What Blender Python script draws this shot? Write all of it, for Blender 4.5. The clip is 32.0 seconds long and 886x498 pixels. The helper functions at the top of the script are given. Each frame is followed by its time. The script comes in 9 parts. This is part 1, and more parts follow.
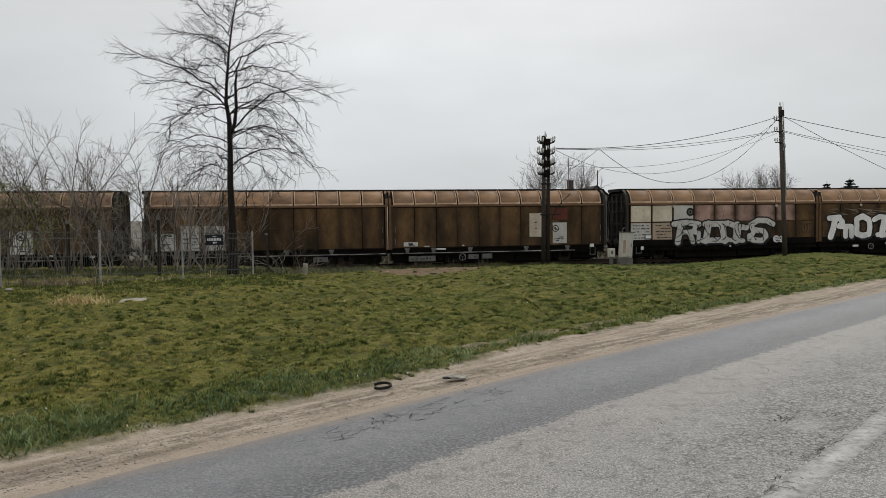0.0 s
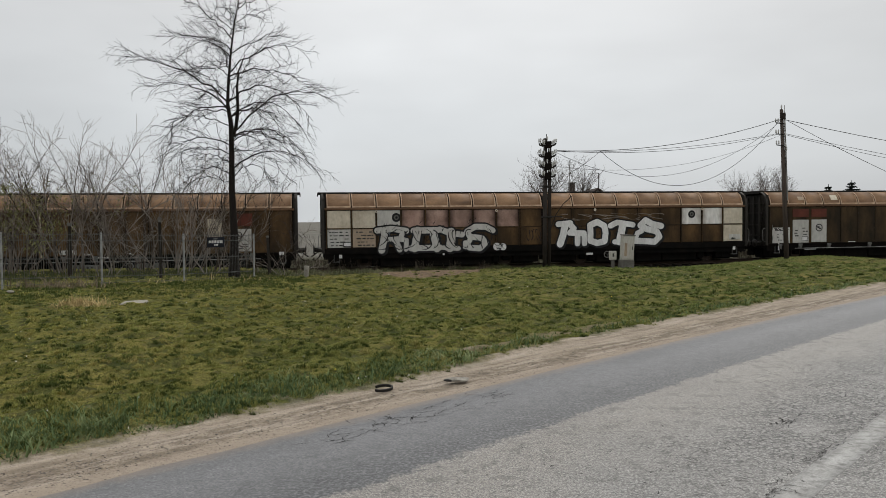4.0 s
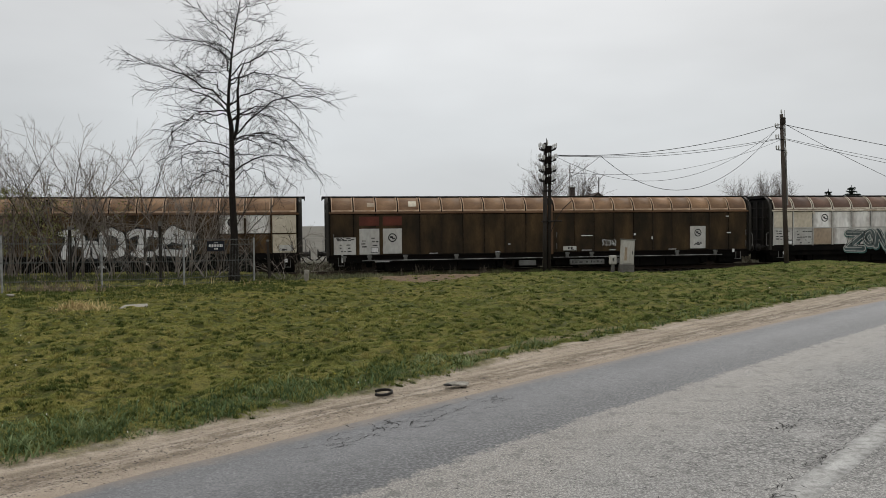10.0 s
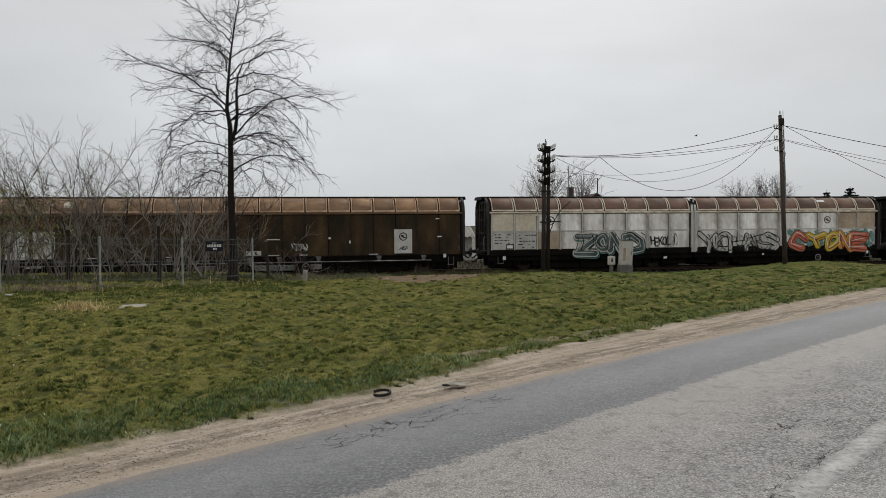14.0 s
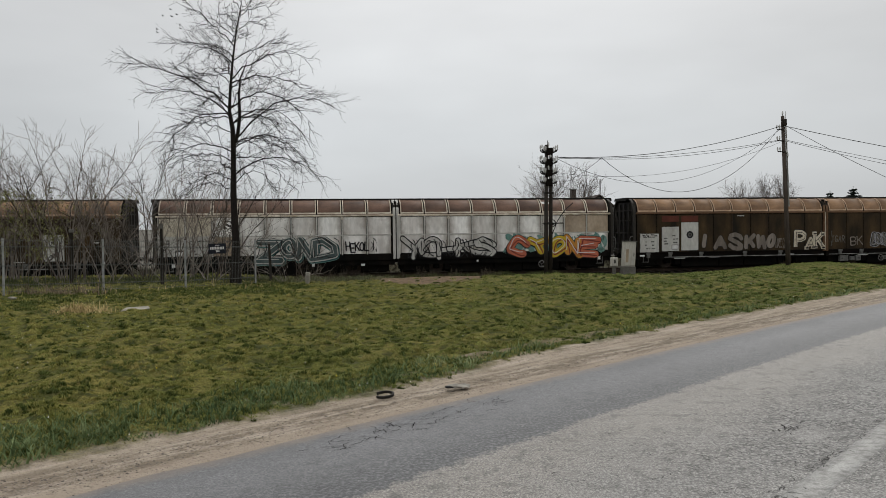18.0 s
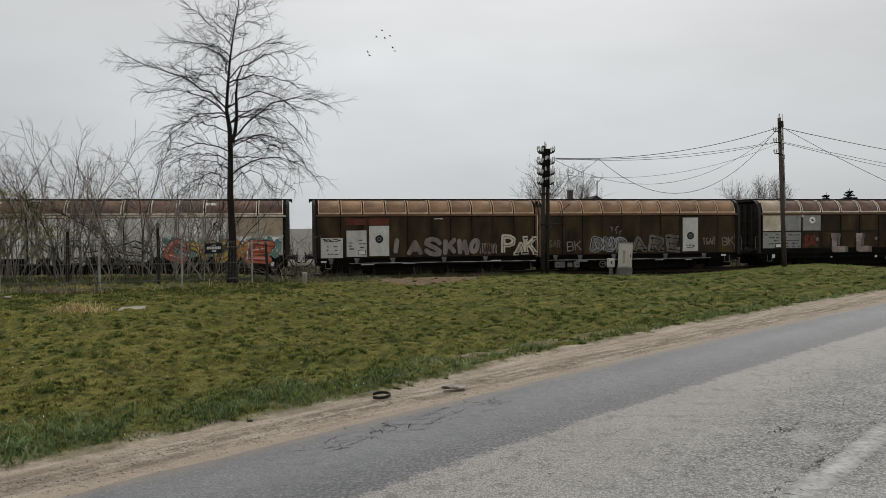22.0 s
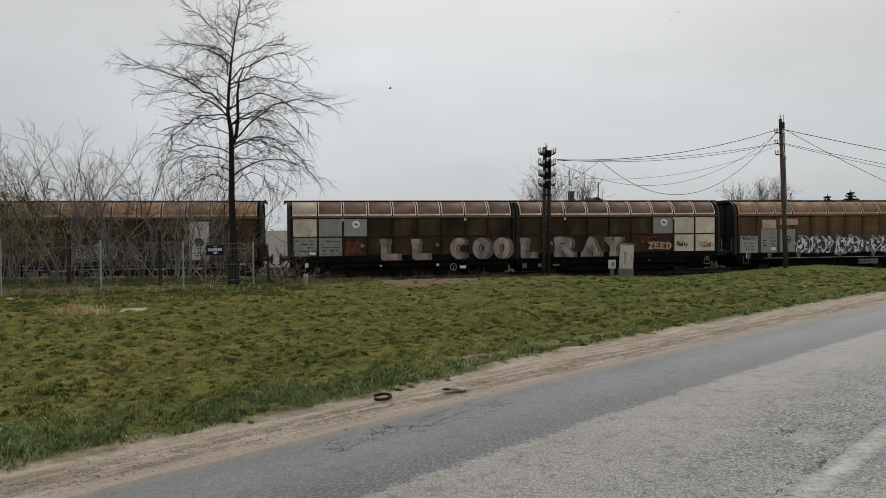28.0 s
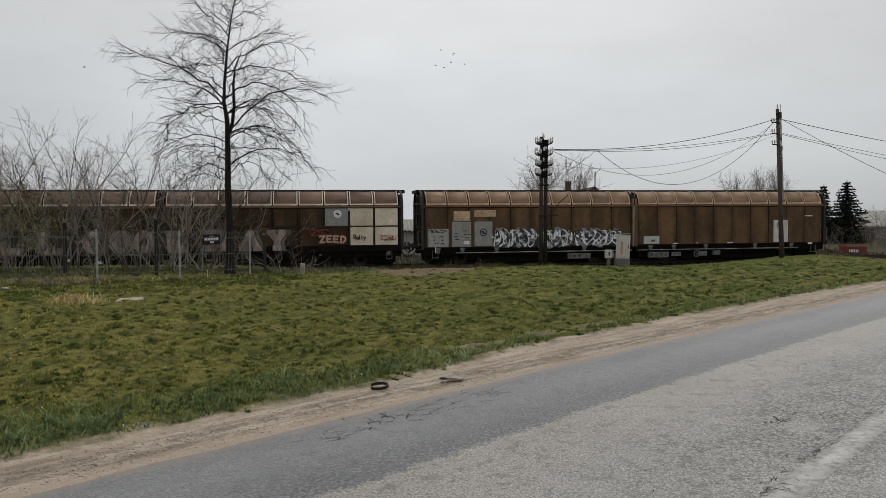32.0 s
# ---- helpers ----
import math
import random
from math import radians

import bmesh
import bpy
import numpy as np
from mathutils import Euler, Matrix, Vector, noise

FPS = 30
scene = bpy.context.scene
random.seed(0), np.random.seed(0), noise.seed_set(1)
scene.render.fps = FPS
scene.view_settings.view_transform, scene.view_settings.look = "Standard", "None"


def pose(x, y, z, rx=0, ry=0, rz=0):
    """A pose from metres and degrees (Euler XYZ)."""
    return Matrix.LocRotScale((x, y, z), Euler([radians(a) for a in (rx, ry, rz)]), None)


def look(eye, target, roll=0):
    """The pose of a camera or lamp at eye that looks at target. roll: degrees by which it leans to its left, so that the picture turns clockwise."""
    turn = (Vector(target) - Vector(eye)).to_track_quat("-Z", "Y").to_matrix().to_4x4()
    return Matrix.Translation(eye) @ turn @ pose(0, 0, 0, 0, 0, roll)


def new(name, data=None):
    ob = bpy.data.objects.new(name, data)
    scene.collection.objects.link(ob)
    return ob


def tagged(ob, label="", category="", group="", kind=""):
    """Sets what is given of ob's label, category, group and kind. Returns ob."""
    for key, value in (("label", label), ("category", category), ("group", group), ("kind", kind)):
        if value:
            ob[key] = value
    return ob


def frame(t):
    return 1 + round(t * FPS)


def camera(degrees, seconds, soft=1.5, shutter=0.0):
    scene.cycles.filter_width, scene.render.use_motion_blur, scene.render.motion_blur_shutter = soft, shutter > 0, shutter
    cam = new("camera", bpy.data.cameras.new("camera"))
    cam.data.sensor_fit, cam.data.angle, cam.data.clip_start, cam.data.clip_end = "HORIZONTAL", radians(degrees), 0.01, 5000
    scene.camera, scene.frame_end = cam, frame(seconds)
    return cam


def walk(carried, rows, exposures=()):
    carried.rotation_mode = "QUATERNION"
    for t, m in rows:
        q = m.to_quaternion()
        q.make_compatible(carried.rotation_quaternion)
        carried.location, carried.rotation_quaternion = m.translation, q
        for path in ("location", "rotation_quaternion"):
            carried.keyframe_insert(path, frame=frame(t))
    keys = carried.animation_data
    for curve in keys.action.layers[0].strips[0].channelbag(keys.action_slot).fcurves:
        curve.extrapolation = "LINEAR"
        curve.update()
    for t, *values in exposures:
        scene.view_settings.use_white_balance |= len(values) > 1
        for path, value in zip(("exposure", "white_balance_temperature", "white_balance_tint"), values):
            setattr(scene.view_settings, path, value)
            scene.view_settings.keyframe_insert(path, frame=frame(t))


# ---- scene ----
cam = camera(62, 32.0, 0.35)
EYE = Vector((0.0, 0.0, 1.6))


def aim(yaw, pitch, roll):
    """A hand-held pose: yaw to the left, pitch up, roll clockwise, in degrees."""
    a, b = radians(yaw), radians(pitch)
    way = Vector((-math.sin(a) * math.cos(b), math.cos(a) * math.cos(b), math.sin(b)))
    return look(EYE, EYE + way, roll)


walk(cam, [(t, aim(a, b, c)) for t, a, b, c in (
    (0, 0.20, -2.37, -0.43), (0.5, 0.25, -2.41, -0.44), (1, 0.27, -2.35, -0.47), (1.5, 0.23, -2.28, -0.51), (2, 0.22, -2.26, -0.54),
    (2.5, 0.22, -2.27, -0.56), (3, 0.37, -2.21, -0.56), (3.5, 0.37, -2.20, -0.44), (5.5, 0.20, -2.09, -0.36), (6, 0.26, -2.11, -0.33),
    (6.5, 0.22, -2.09, -0.31), (7, 0.19, -2.08, -0.29), (7.5, 0.16, -2.04, -0.43), (8, 0.11, -2.06, -0.50), (8.5, 0.21, -2.07, -0.31),
    (9, 0.35, -2.00, -0.28), (9.5, 0.35, -1.94, -0.25), (10, 0.30, -1.85, -0.30), (10.5, 0.23, -1.82, -0.36), (11, 0.20, -1.81, -0.23),
    (11.5, 0.25, -1.81, -0.24), (12, 0.26, -1.77, -0.14), (12.5, 0.16, -1.82, -0.28), (13, 0.12, -1.83, -0.30), (13.5, 0.14, -1.89, -0.27),
    (14, 0.20, -1.82, -0.23), (14.5, 0.24, -1.74, -0.22), (16.5, 0.39, -1.75, -0.29), (17, 0.44, -1.69, -0.27), (17.5, 0.42, -1.69, -0.33),
    (18, 0.40, -1.68, -0.38), (18.5, 0.33, -1.70, -0.32), (19, 0.30, -1.68, -0.38), (19.5, 0.39, -1.69, -0.34), (20, 0.31, -1.75, -0.27),
    (20.5, 0.27, -1.70, -0.32), (21, 0.07, -1.72, -0.31), (21.5, 0.12, -1.64, -0.21), (22, 0.16, -1.64, -0.19), (22.5, 0.24, -1.58, -0.18),
    (23, 0.22, -1.56, -0.23), (23.5, 0.15, -1.56, -0.30), (24, 0.07, -1.51, -0.20), (24.5, 0.09, -1.50, -0.17), (25, 0.15, -1.52, -0.23),
    (25.5, 0.11, -1.51, -0.17), (27.5, 0.19, -1.58, -0.18), (28, 0.25, -1.52, -0.23), (28.5, 0.21, -1.59, -0.20), (29, 0.21, -1.62, -0.33),
    (29.5, 0.30, -1.39, -0.21), (30, 0.18, -1.97, -0.15), (30.5, 0.13, -2.10, -0.14), (31, 0.09, -2.10, -0.13), (31.5, 0.02, -2.06, -0.17),
    (32, -0.00, -2.33, -0.17))], exposures=((0.0, 0.02), (8.0, 0.0), (14.0, -0.04), (20.0, -0.08), (32.0, -0.1)))

# ---- world and sun: overcast spring day ----
SUN_AZ, SUN_EL = radians(35), radians(42)      # to the right of the view, high behind the cloud
world = bpy.data.worlds.new("sky")
scene.world = world
world.use_nodes = True
wn, wl = world.node_tree.nodes, world.node_tree.links
wn.clear()
w_out = wn.new("ShaderNodeOutputWorld")
w_bg = wn.new("ShaderNodeBackground")
w_sky = wn.new("ShaderNodeTexSky")
w_sky.sky_type = "NISHITA"
w_sky.sun_disc = False
w_sky.sun_elevation, w_sky.sun_rotation = SUN_EL, SUN_AZ
w_sky.dust_density, w_sky.air_density = 4.0, 1.0
w_hsv = wn.new("ShaderNodeHueSaturation")
w_hsv.inputs["Saturation"].default_value = 0.25
w_hsv.inputs["Value"].default_value = 1.0
w_tc = wn.new("ShaderNodeTexCoord")
w_sep = wn.new("ShaderNodeSeparateXYZ")
w_ramp = wn.new("ShaderNodeValToRGB")            # cloud cover, brighter towards the zenith
el = w_ramp.color_ramp.elements
el[0].position, el[0].color = 0.0, (6.5, 6.75, 6.9, 1)
el[1].position, el[1].color = 1.0, (16.0, 16.0, 15.8, 1)
e = el.new(0.12)
e.color = (7.0, 7.3, 7.5, 1)
e = el.new(0.32)
e.color = (8.3, 8.4, 8.5, 1)
w_map = wn.new("ShaderNodeMapping")
w_map.inputs["Scale"].default_value = (1.6, 1.6, 5.0)
w_noise = wn.new("ShaderNodeTexNoise")
w_noise.inputs["Scale"].default_value = 1.3
w_noise.inputs["Detail"].default_value = 4.0
w_cloud = wn.new("ShaderNodeMapRange")
w_cloud.inputs["From Min"].default_value, w_cloud.inputs["From Max"].default_value = 0.3, 0.7
w_cloud.inputs["To Min"].default_value, w_cloud.inputs["To Max"].default_value = 0.9, 1.1
w_mul = wn.new("ShaderNodeVectorMath")
w_mul.operation = "SCALE"
w_mix = wn.new("ShaderNodeMix")
w_mix.data_type = "RGBA"
w_mix.inputs["Factor"].default_value = 0.93
wl.new(w_tc.outputs["Generated"], w_sep.inputs[0])
wl.new(w_sep.outputs["Z"], w_ramp.inputs[0])
wl.new(w_tc.outputs["Generated"], w_map.inputs[0])
wl.new(w_map.outputs[0], w_noise.inputs[0])
wl.new(w_noise.outputs[0], w_cloud.inputs["Value"])
wl.new(w_ramp.outputs[0], w_mul.inputs[0])
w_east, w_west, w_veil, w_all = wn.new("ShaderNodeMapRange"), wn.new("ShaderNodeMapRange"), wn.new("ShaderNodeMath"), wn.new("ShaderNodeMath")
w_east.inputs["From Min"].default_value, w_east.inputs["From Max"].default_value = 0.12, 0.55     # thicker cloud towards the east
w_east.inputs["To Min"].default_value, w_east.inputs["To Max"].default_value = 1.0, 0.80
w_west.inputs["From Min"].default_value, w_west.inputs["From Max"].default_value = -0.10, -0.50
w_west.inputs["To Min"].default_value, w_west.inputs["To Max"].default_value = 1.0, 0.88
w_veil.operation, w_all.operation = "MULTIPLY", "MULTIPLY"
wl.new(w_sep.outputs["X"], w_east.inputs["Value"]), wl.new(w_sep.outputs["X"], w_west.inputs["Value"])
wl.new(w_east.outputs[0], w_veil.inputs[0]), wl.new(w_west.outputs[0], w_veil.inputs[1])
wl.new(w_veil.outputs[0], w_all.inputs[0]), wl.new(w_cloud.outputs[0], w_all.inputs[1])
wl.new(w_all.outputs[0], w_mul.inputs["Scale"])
wl.new(w_sky.outputs[0], w_hsv.inputs["Color"])
wl.new(w_hsv.outputs[0], w_mix.inputs["A"])
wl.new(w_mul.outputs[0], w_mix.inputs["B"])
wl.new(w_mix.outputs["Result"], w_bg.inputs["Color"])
w_bg.inputs["Strength"].default_value = 0.1
wl.new(w_bg.outputs[0], w_out.inputs[0])
sun = new("sun", bpy.data.lights.new("sun", "SUN"))
sun.data.energy, sun.data.angle, sun.data.color = 0.8, radians(25), (1.0, 0.97, 0.92)
sun.matrix_world = look((0, 0, 0), (-math.sin(SUN_AZ) * math.cos(SUN_EL), -math.cos(SUN_AZ) * math.cos(SUN_EL), -math.sin(SUN_EL)))
sun.location = (30, 40, 60)

# ---- materials ----


def material(name, col, col2=None, rough=0.8, metal=0.0, scale=3.0, fine=40.0, bump=0.15, stretch=(1, 1, 1), dirt=None, dirt_amount=0.4, dirt_scale=1.2, vary=0.0, coord="Object", spec=0.15):
    """Two-scale procedural surface: broad tone from col to col2, fine grain with relief, and dirt in patches."""
    m = bpy.data.materials.new(name)
    m.use_nodes = True
    n, l = m.node_tree.nodes, m.node_tree.links
    b = n["Principled BSDF"]
    b.inputs["Roughness"].default_value, b.inputs["Metallic"].default_value = rough, metal
    b.inputs["Specular IOR Level"].default_value = spec
    tc, mp = n.new("ShaderNodeTexCoord"), n.new("ShaderNodeMapping")
    mp.inputs["Scale"].default_value = stretch
    l.new(tc.outputs[coord], mp.inputs[0])
    if vary:
        oi = n.new("ShaderNodeObjectInfo")
        off = n.new("ShaderNodeVectorMath")
        off.operation = "SCALE"
        off.inputs[0].default_value = (37, 19, 23)
        l.new(oi.outputs["Random"], off.inputs["Scale"])
        l.new(off.outputs[0], mp.inputs["Location"])
    big, small = n.new("ShaderNodeTexNoise"), n.new("ShaderNodeTexNoise")
    big.inputs["Scale"].default_value, small.inputs["Scale"].default_value = scale, fine
    big.inputs["Detail"].default_value, small.inputs["Detail"].default_value = 5, 3
    l.new(mp.outputs[0], big.inputs[0]), l.new(mp.outputs[0], small.inputs[0])
    col2 = col2 or tuple(c * 0.7 for c in col)
    ramp = n.new("ShaderNodeValToRGB")
    ramp.color_ramp.elements[0].position, ramp.color_ramp.elements[1].position = 0.32, 0.68
    ramp.color_ramp.elements[0].color, ramp.color_ramp.elements[1].color = (*col2, 1), (*col, 1)
    l.new(big.outputs[0], ramp.inputs[0])
    last = ramp.outputs[0]
    if dirt:
        dn, dr, dm = n.new("ShaderNodeTexNoise"), n.new("ShaderNodeMapRange"), n.new("ShaderNodeMix")
        dn.inputs["Scale"].default_value, dn.inputs["Detail"].default_value = dirt_scale, 6
        dr.inputs["From Min"].default_value, dr.inputs["From Max"].default_value = 0.45, 0.7
        dr.inputs["To Max"].default_value = dirt_amount
        dm.data_type = "RGBA"
        dm.inputs["B"].default_value = (*dirt, 1)
        l.new(mp.outputs[0], dn.inputs[0]), l.new(dn.outputs[0], dr.inputs["Value"])
        l.new(dr.outputs[0], dm.inputs["Factor"]), l.new(last, dm.inputs["A"])
        last = dm.outputs["Result"]
    g = n.new("ShaderNodeMix")
    g.data_type, g.blend_type = "RGBA", "MULTIPLY"
    g.inputs["Factor"].default_value = 0.35
    gr = n.new("ShaderNodeMapRange")
    gr.inputs["From Min"].default_value, gr.inputs["From Max"].default_value = 0.3, 0.7
    gr.inputs["To Min"].default_value, gr.inputs["To Max"].default_value = 0.55, 1.25
    l.new(small.outputs[0], gr.inputs["Value"]), l.new(last, g.inputs["A"]), l.new(gr.outputs[0], g.inputs["B"])
    last = g.outputs["Result"]
    if vary:
        vm, vr = n.new("ShaderNodeMix"), n.new("ShaderNodeMapRange")
        vm.data_type, vm.blend_type = "RGBA", "MULTIPLY"
        vm.inputs["Factor"].default_value = 1.0
        vr.inputs["To Min"].default_value, vr.inputs["To Max"].default_value = 1 - vary, 1 + vary
        l.new(oi.outputs["Random"], vr.inputs["Value"])
        l.new(last, vm.inputs["A"]), l.new(vr.outputs[0], vm.inputs["B"])
        last = vm.outputs["Result"]
    l.new(last, b.inputs["Base Color"])
    bp = n.new("ShaderNodeBump")
    bp.inputs["Strength"].default_value, bp.inputs["Distance"].default_value = bump, 0.02
    l.new(small.outputs[0], bp.inputs["Height"]), l.new(bp.outputs[0], b.inputs["Normal"])
    return m


STREAK = (1.0, 1.0, 0.18)      # long in z: runs of rain and soot
M_WALL = material("brown_painted_steel", (0.135, 0.078, 0.033), (0.042, 0.027, 0.014), 0.55, 0.0, 1.1, 14, 0.04, (1, 1, 0.4), (0.012, 0.009, 0.006), 0.75, 0.9, 0.16, spec=0.12)
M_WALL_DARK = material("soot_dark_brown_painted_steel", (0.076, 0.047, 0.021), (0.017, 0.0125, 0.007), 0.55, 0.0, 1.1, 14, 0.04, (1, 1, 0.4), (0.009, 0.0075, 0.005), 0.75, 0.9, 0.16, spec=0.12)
M_WALL_OCHRE = material("ochre_brown_painted_steel", (0.135, 0.079, 0.037), (0.062, 0.038, 0.019), 0.6, 0.0, 0.9, 12, 0.03, (1, 1, 0.5), (0.030, 0.021, 0.013), 0.6, 0.8, 0.07)
M_ROOF = material("faded_brown_roof_sheet", (0.300, 0.180, 0.098), (0.155, 0.090, 0.050), 0.6, 0.0, 0.9, 20, 0.04, (0.5, 1, 1.6), (0.06, 0.036, 0.026), 0.5, 1.4, 0.1, spec=0.25)
M_ROOF_OCHRE = material("faded_ochre_roof_sheet", (0.250, 0.158, 0.092), (0.130, 0.080, 0.048), 0.6, 0.0, 0.9, 20, 0.04, (0.5, 1, 1.6), (0.06, 0.04, 0.028), 0.5, 1.4, 0.1, spec=0.25)
M_ROOF_GREY = material("sooty_grey_brown_roof_sheet", (0.170, 0.100, 0.070), (0.078, 0.046, 0.034), 0.6, 0.0, 0.9, 20, 0.04, (0.5, 1, 1.6), (0.04, 0.03, 0.025), 0.5, 1.4, 0.1, spec=0.25)
M_TRIM = material("worn_light_brown_edge", (0.54, 0.39, 0.27), (0.30, 0.19, 0.12), 0.6, 0.0, 2.5, 25, 0.05, (1, 1, 1), (0.10, 0.06, 0.04), 0.4)
M_TRIM_PALE = material("worn_cream_edge", (0.66, 0.60, 0.50), (0.40, 0.33, 0.25), 0.6, 0.0, 2.5, 25, 0.05, (1, 1, 1), (0.10, 0.07, 0.05), 0.4)
M_RIM = material("brown_roof_rim", (0.15, 0.086, 0.048), (0.085, 0.048, 0.028), 0.55, 0.0, 2.0, 25, 0.05, (0.4, 1, 1))
# Core and underframe go near-black: the wagons' underside shade is in these colours.
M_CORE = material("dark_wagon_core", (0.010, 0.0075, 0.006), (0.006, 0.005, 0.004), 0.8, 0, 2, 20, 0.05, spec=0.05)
M_UNDER = material("sooty_shade_black_steel", (0.007, 0.0065, 0.006), (0.004, 0.004, 0.0035), 0.9, 0.0, 2.0, 30, 0.15, (1, 1, 1), (0.018, 0.013, 0.010), 0.4, 1.6, spec=0.05)
M_RIDGE = material("dark_roof_ridge", (0.018, 0.016, 0.014), (0.010, 0.009, 0.008), 0.7, 0, 2, 30, 0.1)
M_CREAM = material("dirty_cream_panel", (0.60, 0.545, 0.44), (0.48, 0.425, 0.33), 0.5, 0, 0.8, 7, 0.05, (1, 1, 0.7), (0.25, 0.19, 0.13), 0.45, 0.9, 0.06, spec=0.2)
M_TAN = material("tan_stained_panel", (0.42, 0.345, 0.265), (0.32, 0.245, 0.17), 0.5, 0, 0.8, 7, 0.05, (1, 1, 0.7), (0.18, 0.13, 0.09), 0.5, 0.9, 0.06, spec=0.2)
M_PLATE = material("pale_grey_plate", (0.54, 0.535, 0.505), (0.40, 0.395, 0.365), 0.5, 0, 1.2, 7, 0.04, (1, 1, 0.45), (0.20, 0.17, 0.14), 0.5, 1.2, 0.1, spec=0.3)
M_BLUEGREY = material("dull_grey_panel", (0.295, 0.298, 0.285), (0.19, 0.192, 0.184), 0.5, 0, 1.2, 7, 0.04, (1, 1, 0.45), (0.10, 0.09, 0.08), 0.5, 1.2, 0.12, spec=0.3)


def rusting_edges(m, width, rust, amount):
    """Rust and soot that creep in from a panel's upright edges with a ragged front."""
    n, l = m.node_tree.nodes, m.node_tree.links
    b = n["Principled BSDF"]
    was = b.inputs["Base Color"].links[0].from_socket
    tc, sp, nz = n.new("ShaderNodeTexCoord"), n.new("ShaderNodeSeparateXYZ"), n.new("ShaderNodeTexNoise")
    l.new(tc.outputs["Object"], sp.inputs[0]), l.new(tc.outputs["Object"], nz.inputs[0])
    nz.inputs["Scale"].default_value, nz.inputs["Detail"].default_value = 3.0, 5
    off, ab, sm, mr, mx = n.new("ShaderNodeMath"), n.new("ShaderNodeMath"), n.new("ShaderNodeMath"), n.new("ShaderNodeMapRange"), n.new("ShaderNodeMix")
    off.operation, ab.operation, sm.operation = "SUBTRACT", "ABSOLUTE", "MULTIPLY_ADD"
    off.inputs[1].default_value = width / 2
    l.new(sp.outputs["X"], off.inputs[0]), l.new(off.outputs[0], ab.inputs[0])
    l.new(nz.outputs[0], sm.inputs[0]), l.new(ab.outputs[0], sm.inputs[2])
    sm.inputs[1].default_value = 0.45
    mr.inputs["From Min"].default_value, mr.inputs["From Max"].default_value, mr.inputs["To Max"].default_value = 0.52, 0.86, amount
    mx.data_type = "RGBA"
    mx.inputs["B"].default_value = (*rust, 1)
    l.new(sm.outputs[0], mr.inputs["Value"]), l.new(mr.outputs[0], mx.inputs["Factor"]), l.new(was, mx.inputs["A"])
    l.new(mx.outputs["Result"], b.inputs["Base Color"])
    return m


M_WHITEWALL = material("dirty_off_white_steel", (0.82, 0.815, 0.79), (0.62, 0.60, 0.57), 0.45, 0, 0.9, 7, 0.05, (1, 1, 0.35), (0.30, 0.26, 0.22), 0.5, 1.3, 0.06, spec=0.3)
M_ROSE = material("pinkish_rusted_panel", (0.42, 0.29, 0.235), (0.22, 0.13, 0.10), 0.5, 0, 0.9, 20, 0.05, (0.9, 1, 0.7), (0.07, 0.035, 0.025), 0.6, 1.4, 0.12, spec=0.3)
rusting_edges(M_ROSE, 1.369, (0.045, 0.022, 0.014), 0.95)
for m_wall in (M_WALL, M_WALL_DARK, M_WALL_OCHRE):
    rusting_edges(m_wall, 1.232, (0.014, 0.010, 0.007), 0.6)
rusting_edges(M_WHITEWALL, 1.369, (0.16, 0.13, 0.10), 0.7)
M_END = material("grey_soiled_end_steel", (0.026, 0.023, 0.020), (0.010, 0.009, 0.008), 0.6, 0, 1.5, 20, 0.1, STREAK, (0.03, 0.025, 0.02), 0.5)
M_ENDRIB = material("dusty_grey_end_rib", (0.046, 0.042, 0.036), (0.018, 0.016, 0.014), 0.6, 0, 1.5, 20, 0.1, STREAK, (0.03, 0.025, 0.02), 0.5)
M_REDPANEL = material("dull_red_panel", (0.12, 0.035, 0.022), (0.08, 0.025, 0.017), 0.55, 0, 1.5, 20, 0.05)
M_INK = material("faded_black_print", (0.058, 0.056, 0.053), (0.035, 0.035, 0.033), 0.7, 0, 3, 30, 0.02)
M_WHITE = material("chalky_white_paint", (0.74, 0.74, 0.73), (0.55, 0.55, 0.54), 0.6, 0, 2.0, 25, 0.04, STREAK, (0.26, 0.24, 0.22), 0.45)
M_CHALK = material("greyish_white_paint", (0.80, 0.80, 0.79), (0.60, 0.60, 0.59), 0.6, 0, 2.0, 25, 0.04, STREAK, (0.28, 0.26, 0.24), 0.5)
M_SILVER = material("silver_spray_paint", (0.40, 0.40, 0.42), (0.30, 0.30, 0.32), 0.45, 0.25, 2.0, 25, 0.03, STREAK, (0.16, 0.14, 0.13), 0.45, 1.6)
M_BLACKPAINT = material("black_spray_paint", (0.018, 0.018, 0.019), (0.011, 0.011, 0.012), 0.5, 0, 3, 25, 0.02)
M_TURQ = material("turquoise_spray_paint", (0.085, 0.205, 0.18), (0.17, 0.275, 0.25), 0.5, 0, 3, 25, 0.02, STREAK, (0.2, 0.26, 0.24), 0.5, 1.4)
M_DEEPTEAL = material("deep_teal_spray_paint", (0.02, 0.085, 0.085), (0.014, 0.05, 0.05), 0.5, 0, 3, 25, 0.02)
M_GREYTEAL = material("grey_teal_spray_paint", (0.075, 0.105, 0.103), (0.045, 0.066, 0.066), 0.5, 0, 2.5, 25, 0.02, STREAK, (0.15, 0.17, 0.165), 0.5, 1.4)
M_ORANGE = material("orange_spray_paint", (0.50, 0.115, 0.055), (0.36, 0.10, 0.06), 0.5, 0, 2.5, 25, 0.02, STREAK, (0.55, 0.25, 0.15), 0.4, 1.5)
M_AMBER = material("amber_spray_paint", (0.54, 0.24, 0.04), (0.46, 0.20, 0.04), 0.5, 0, 2.5, 25, 0.02)
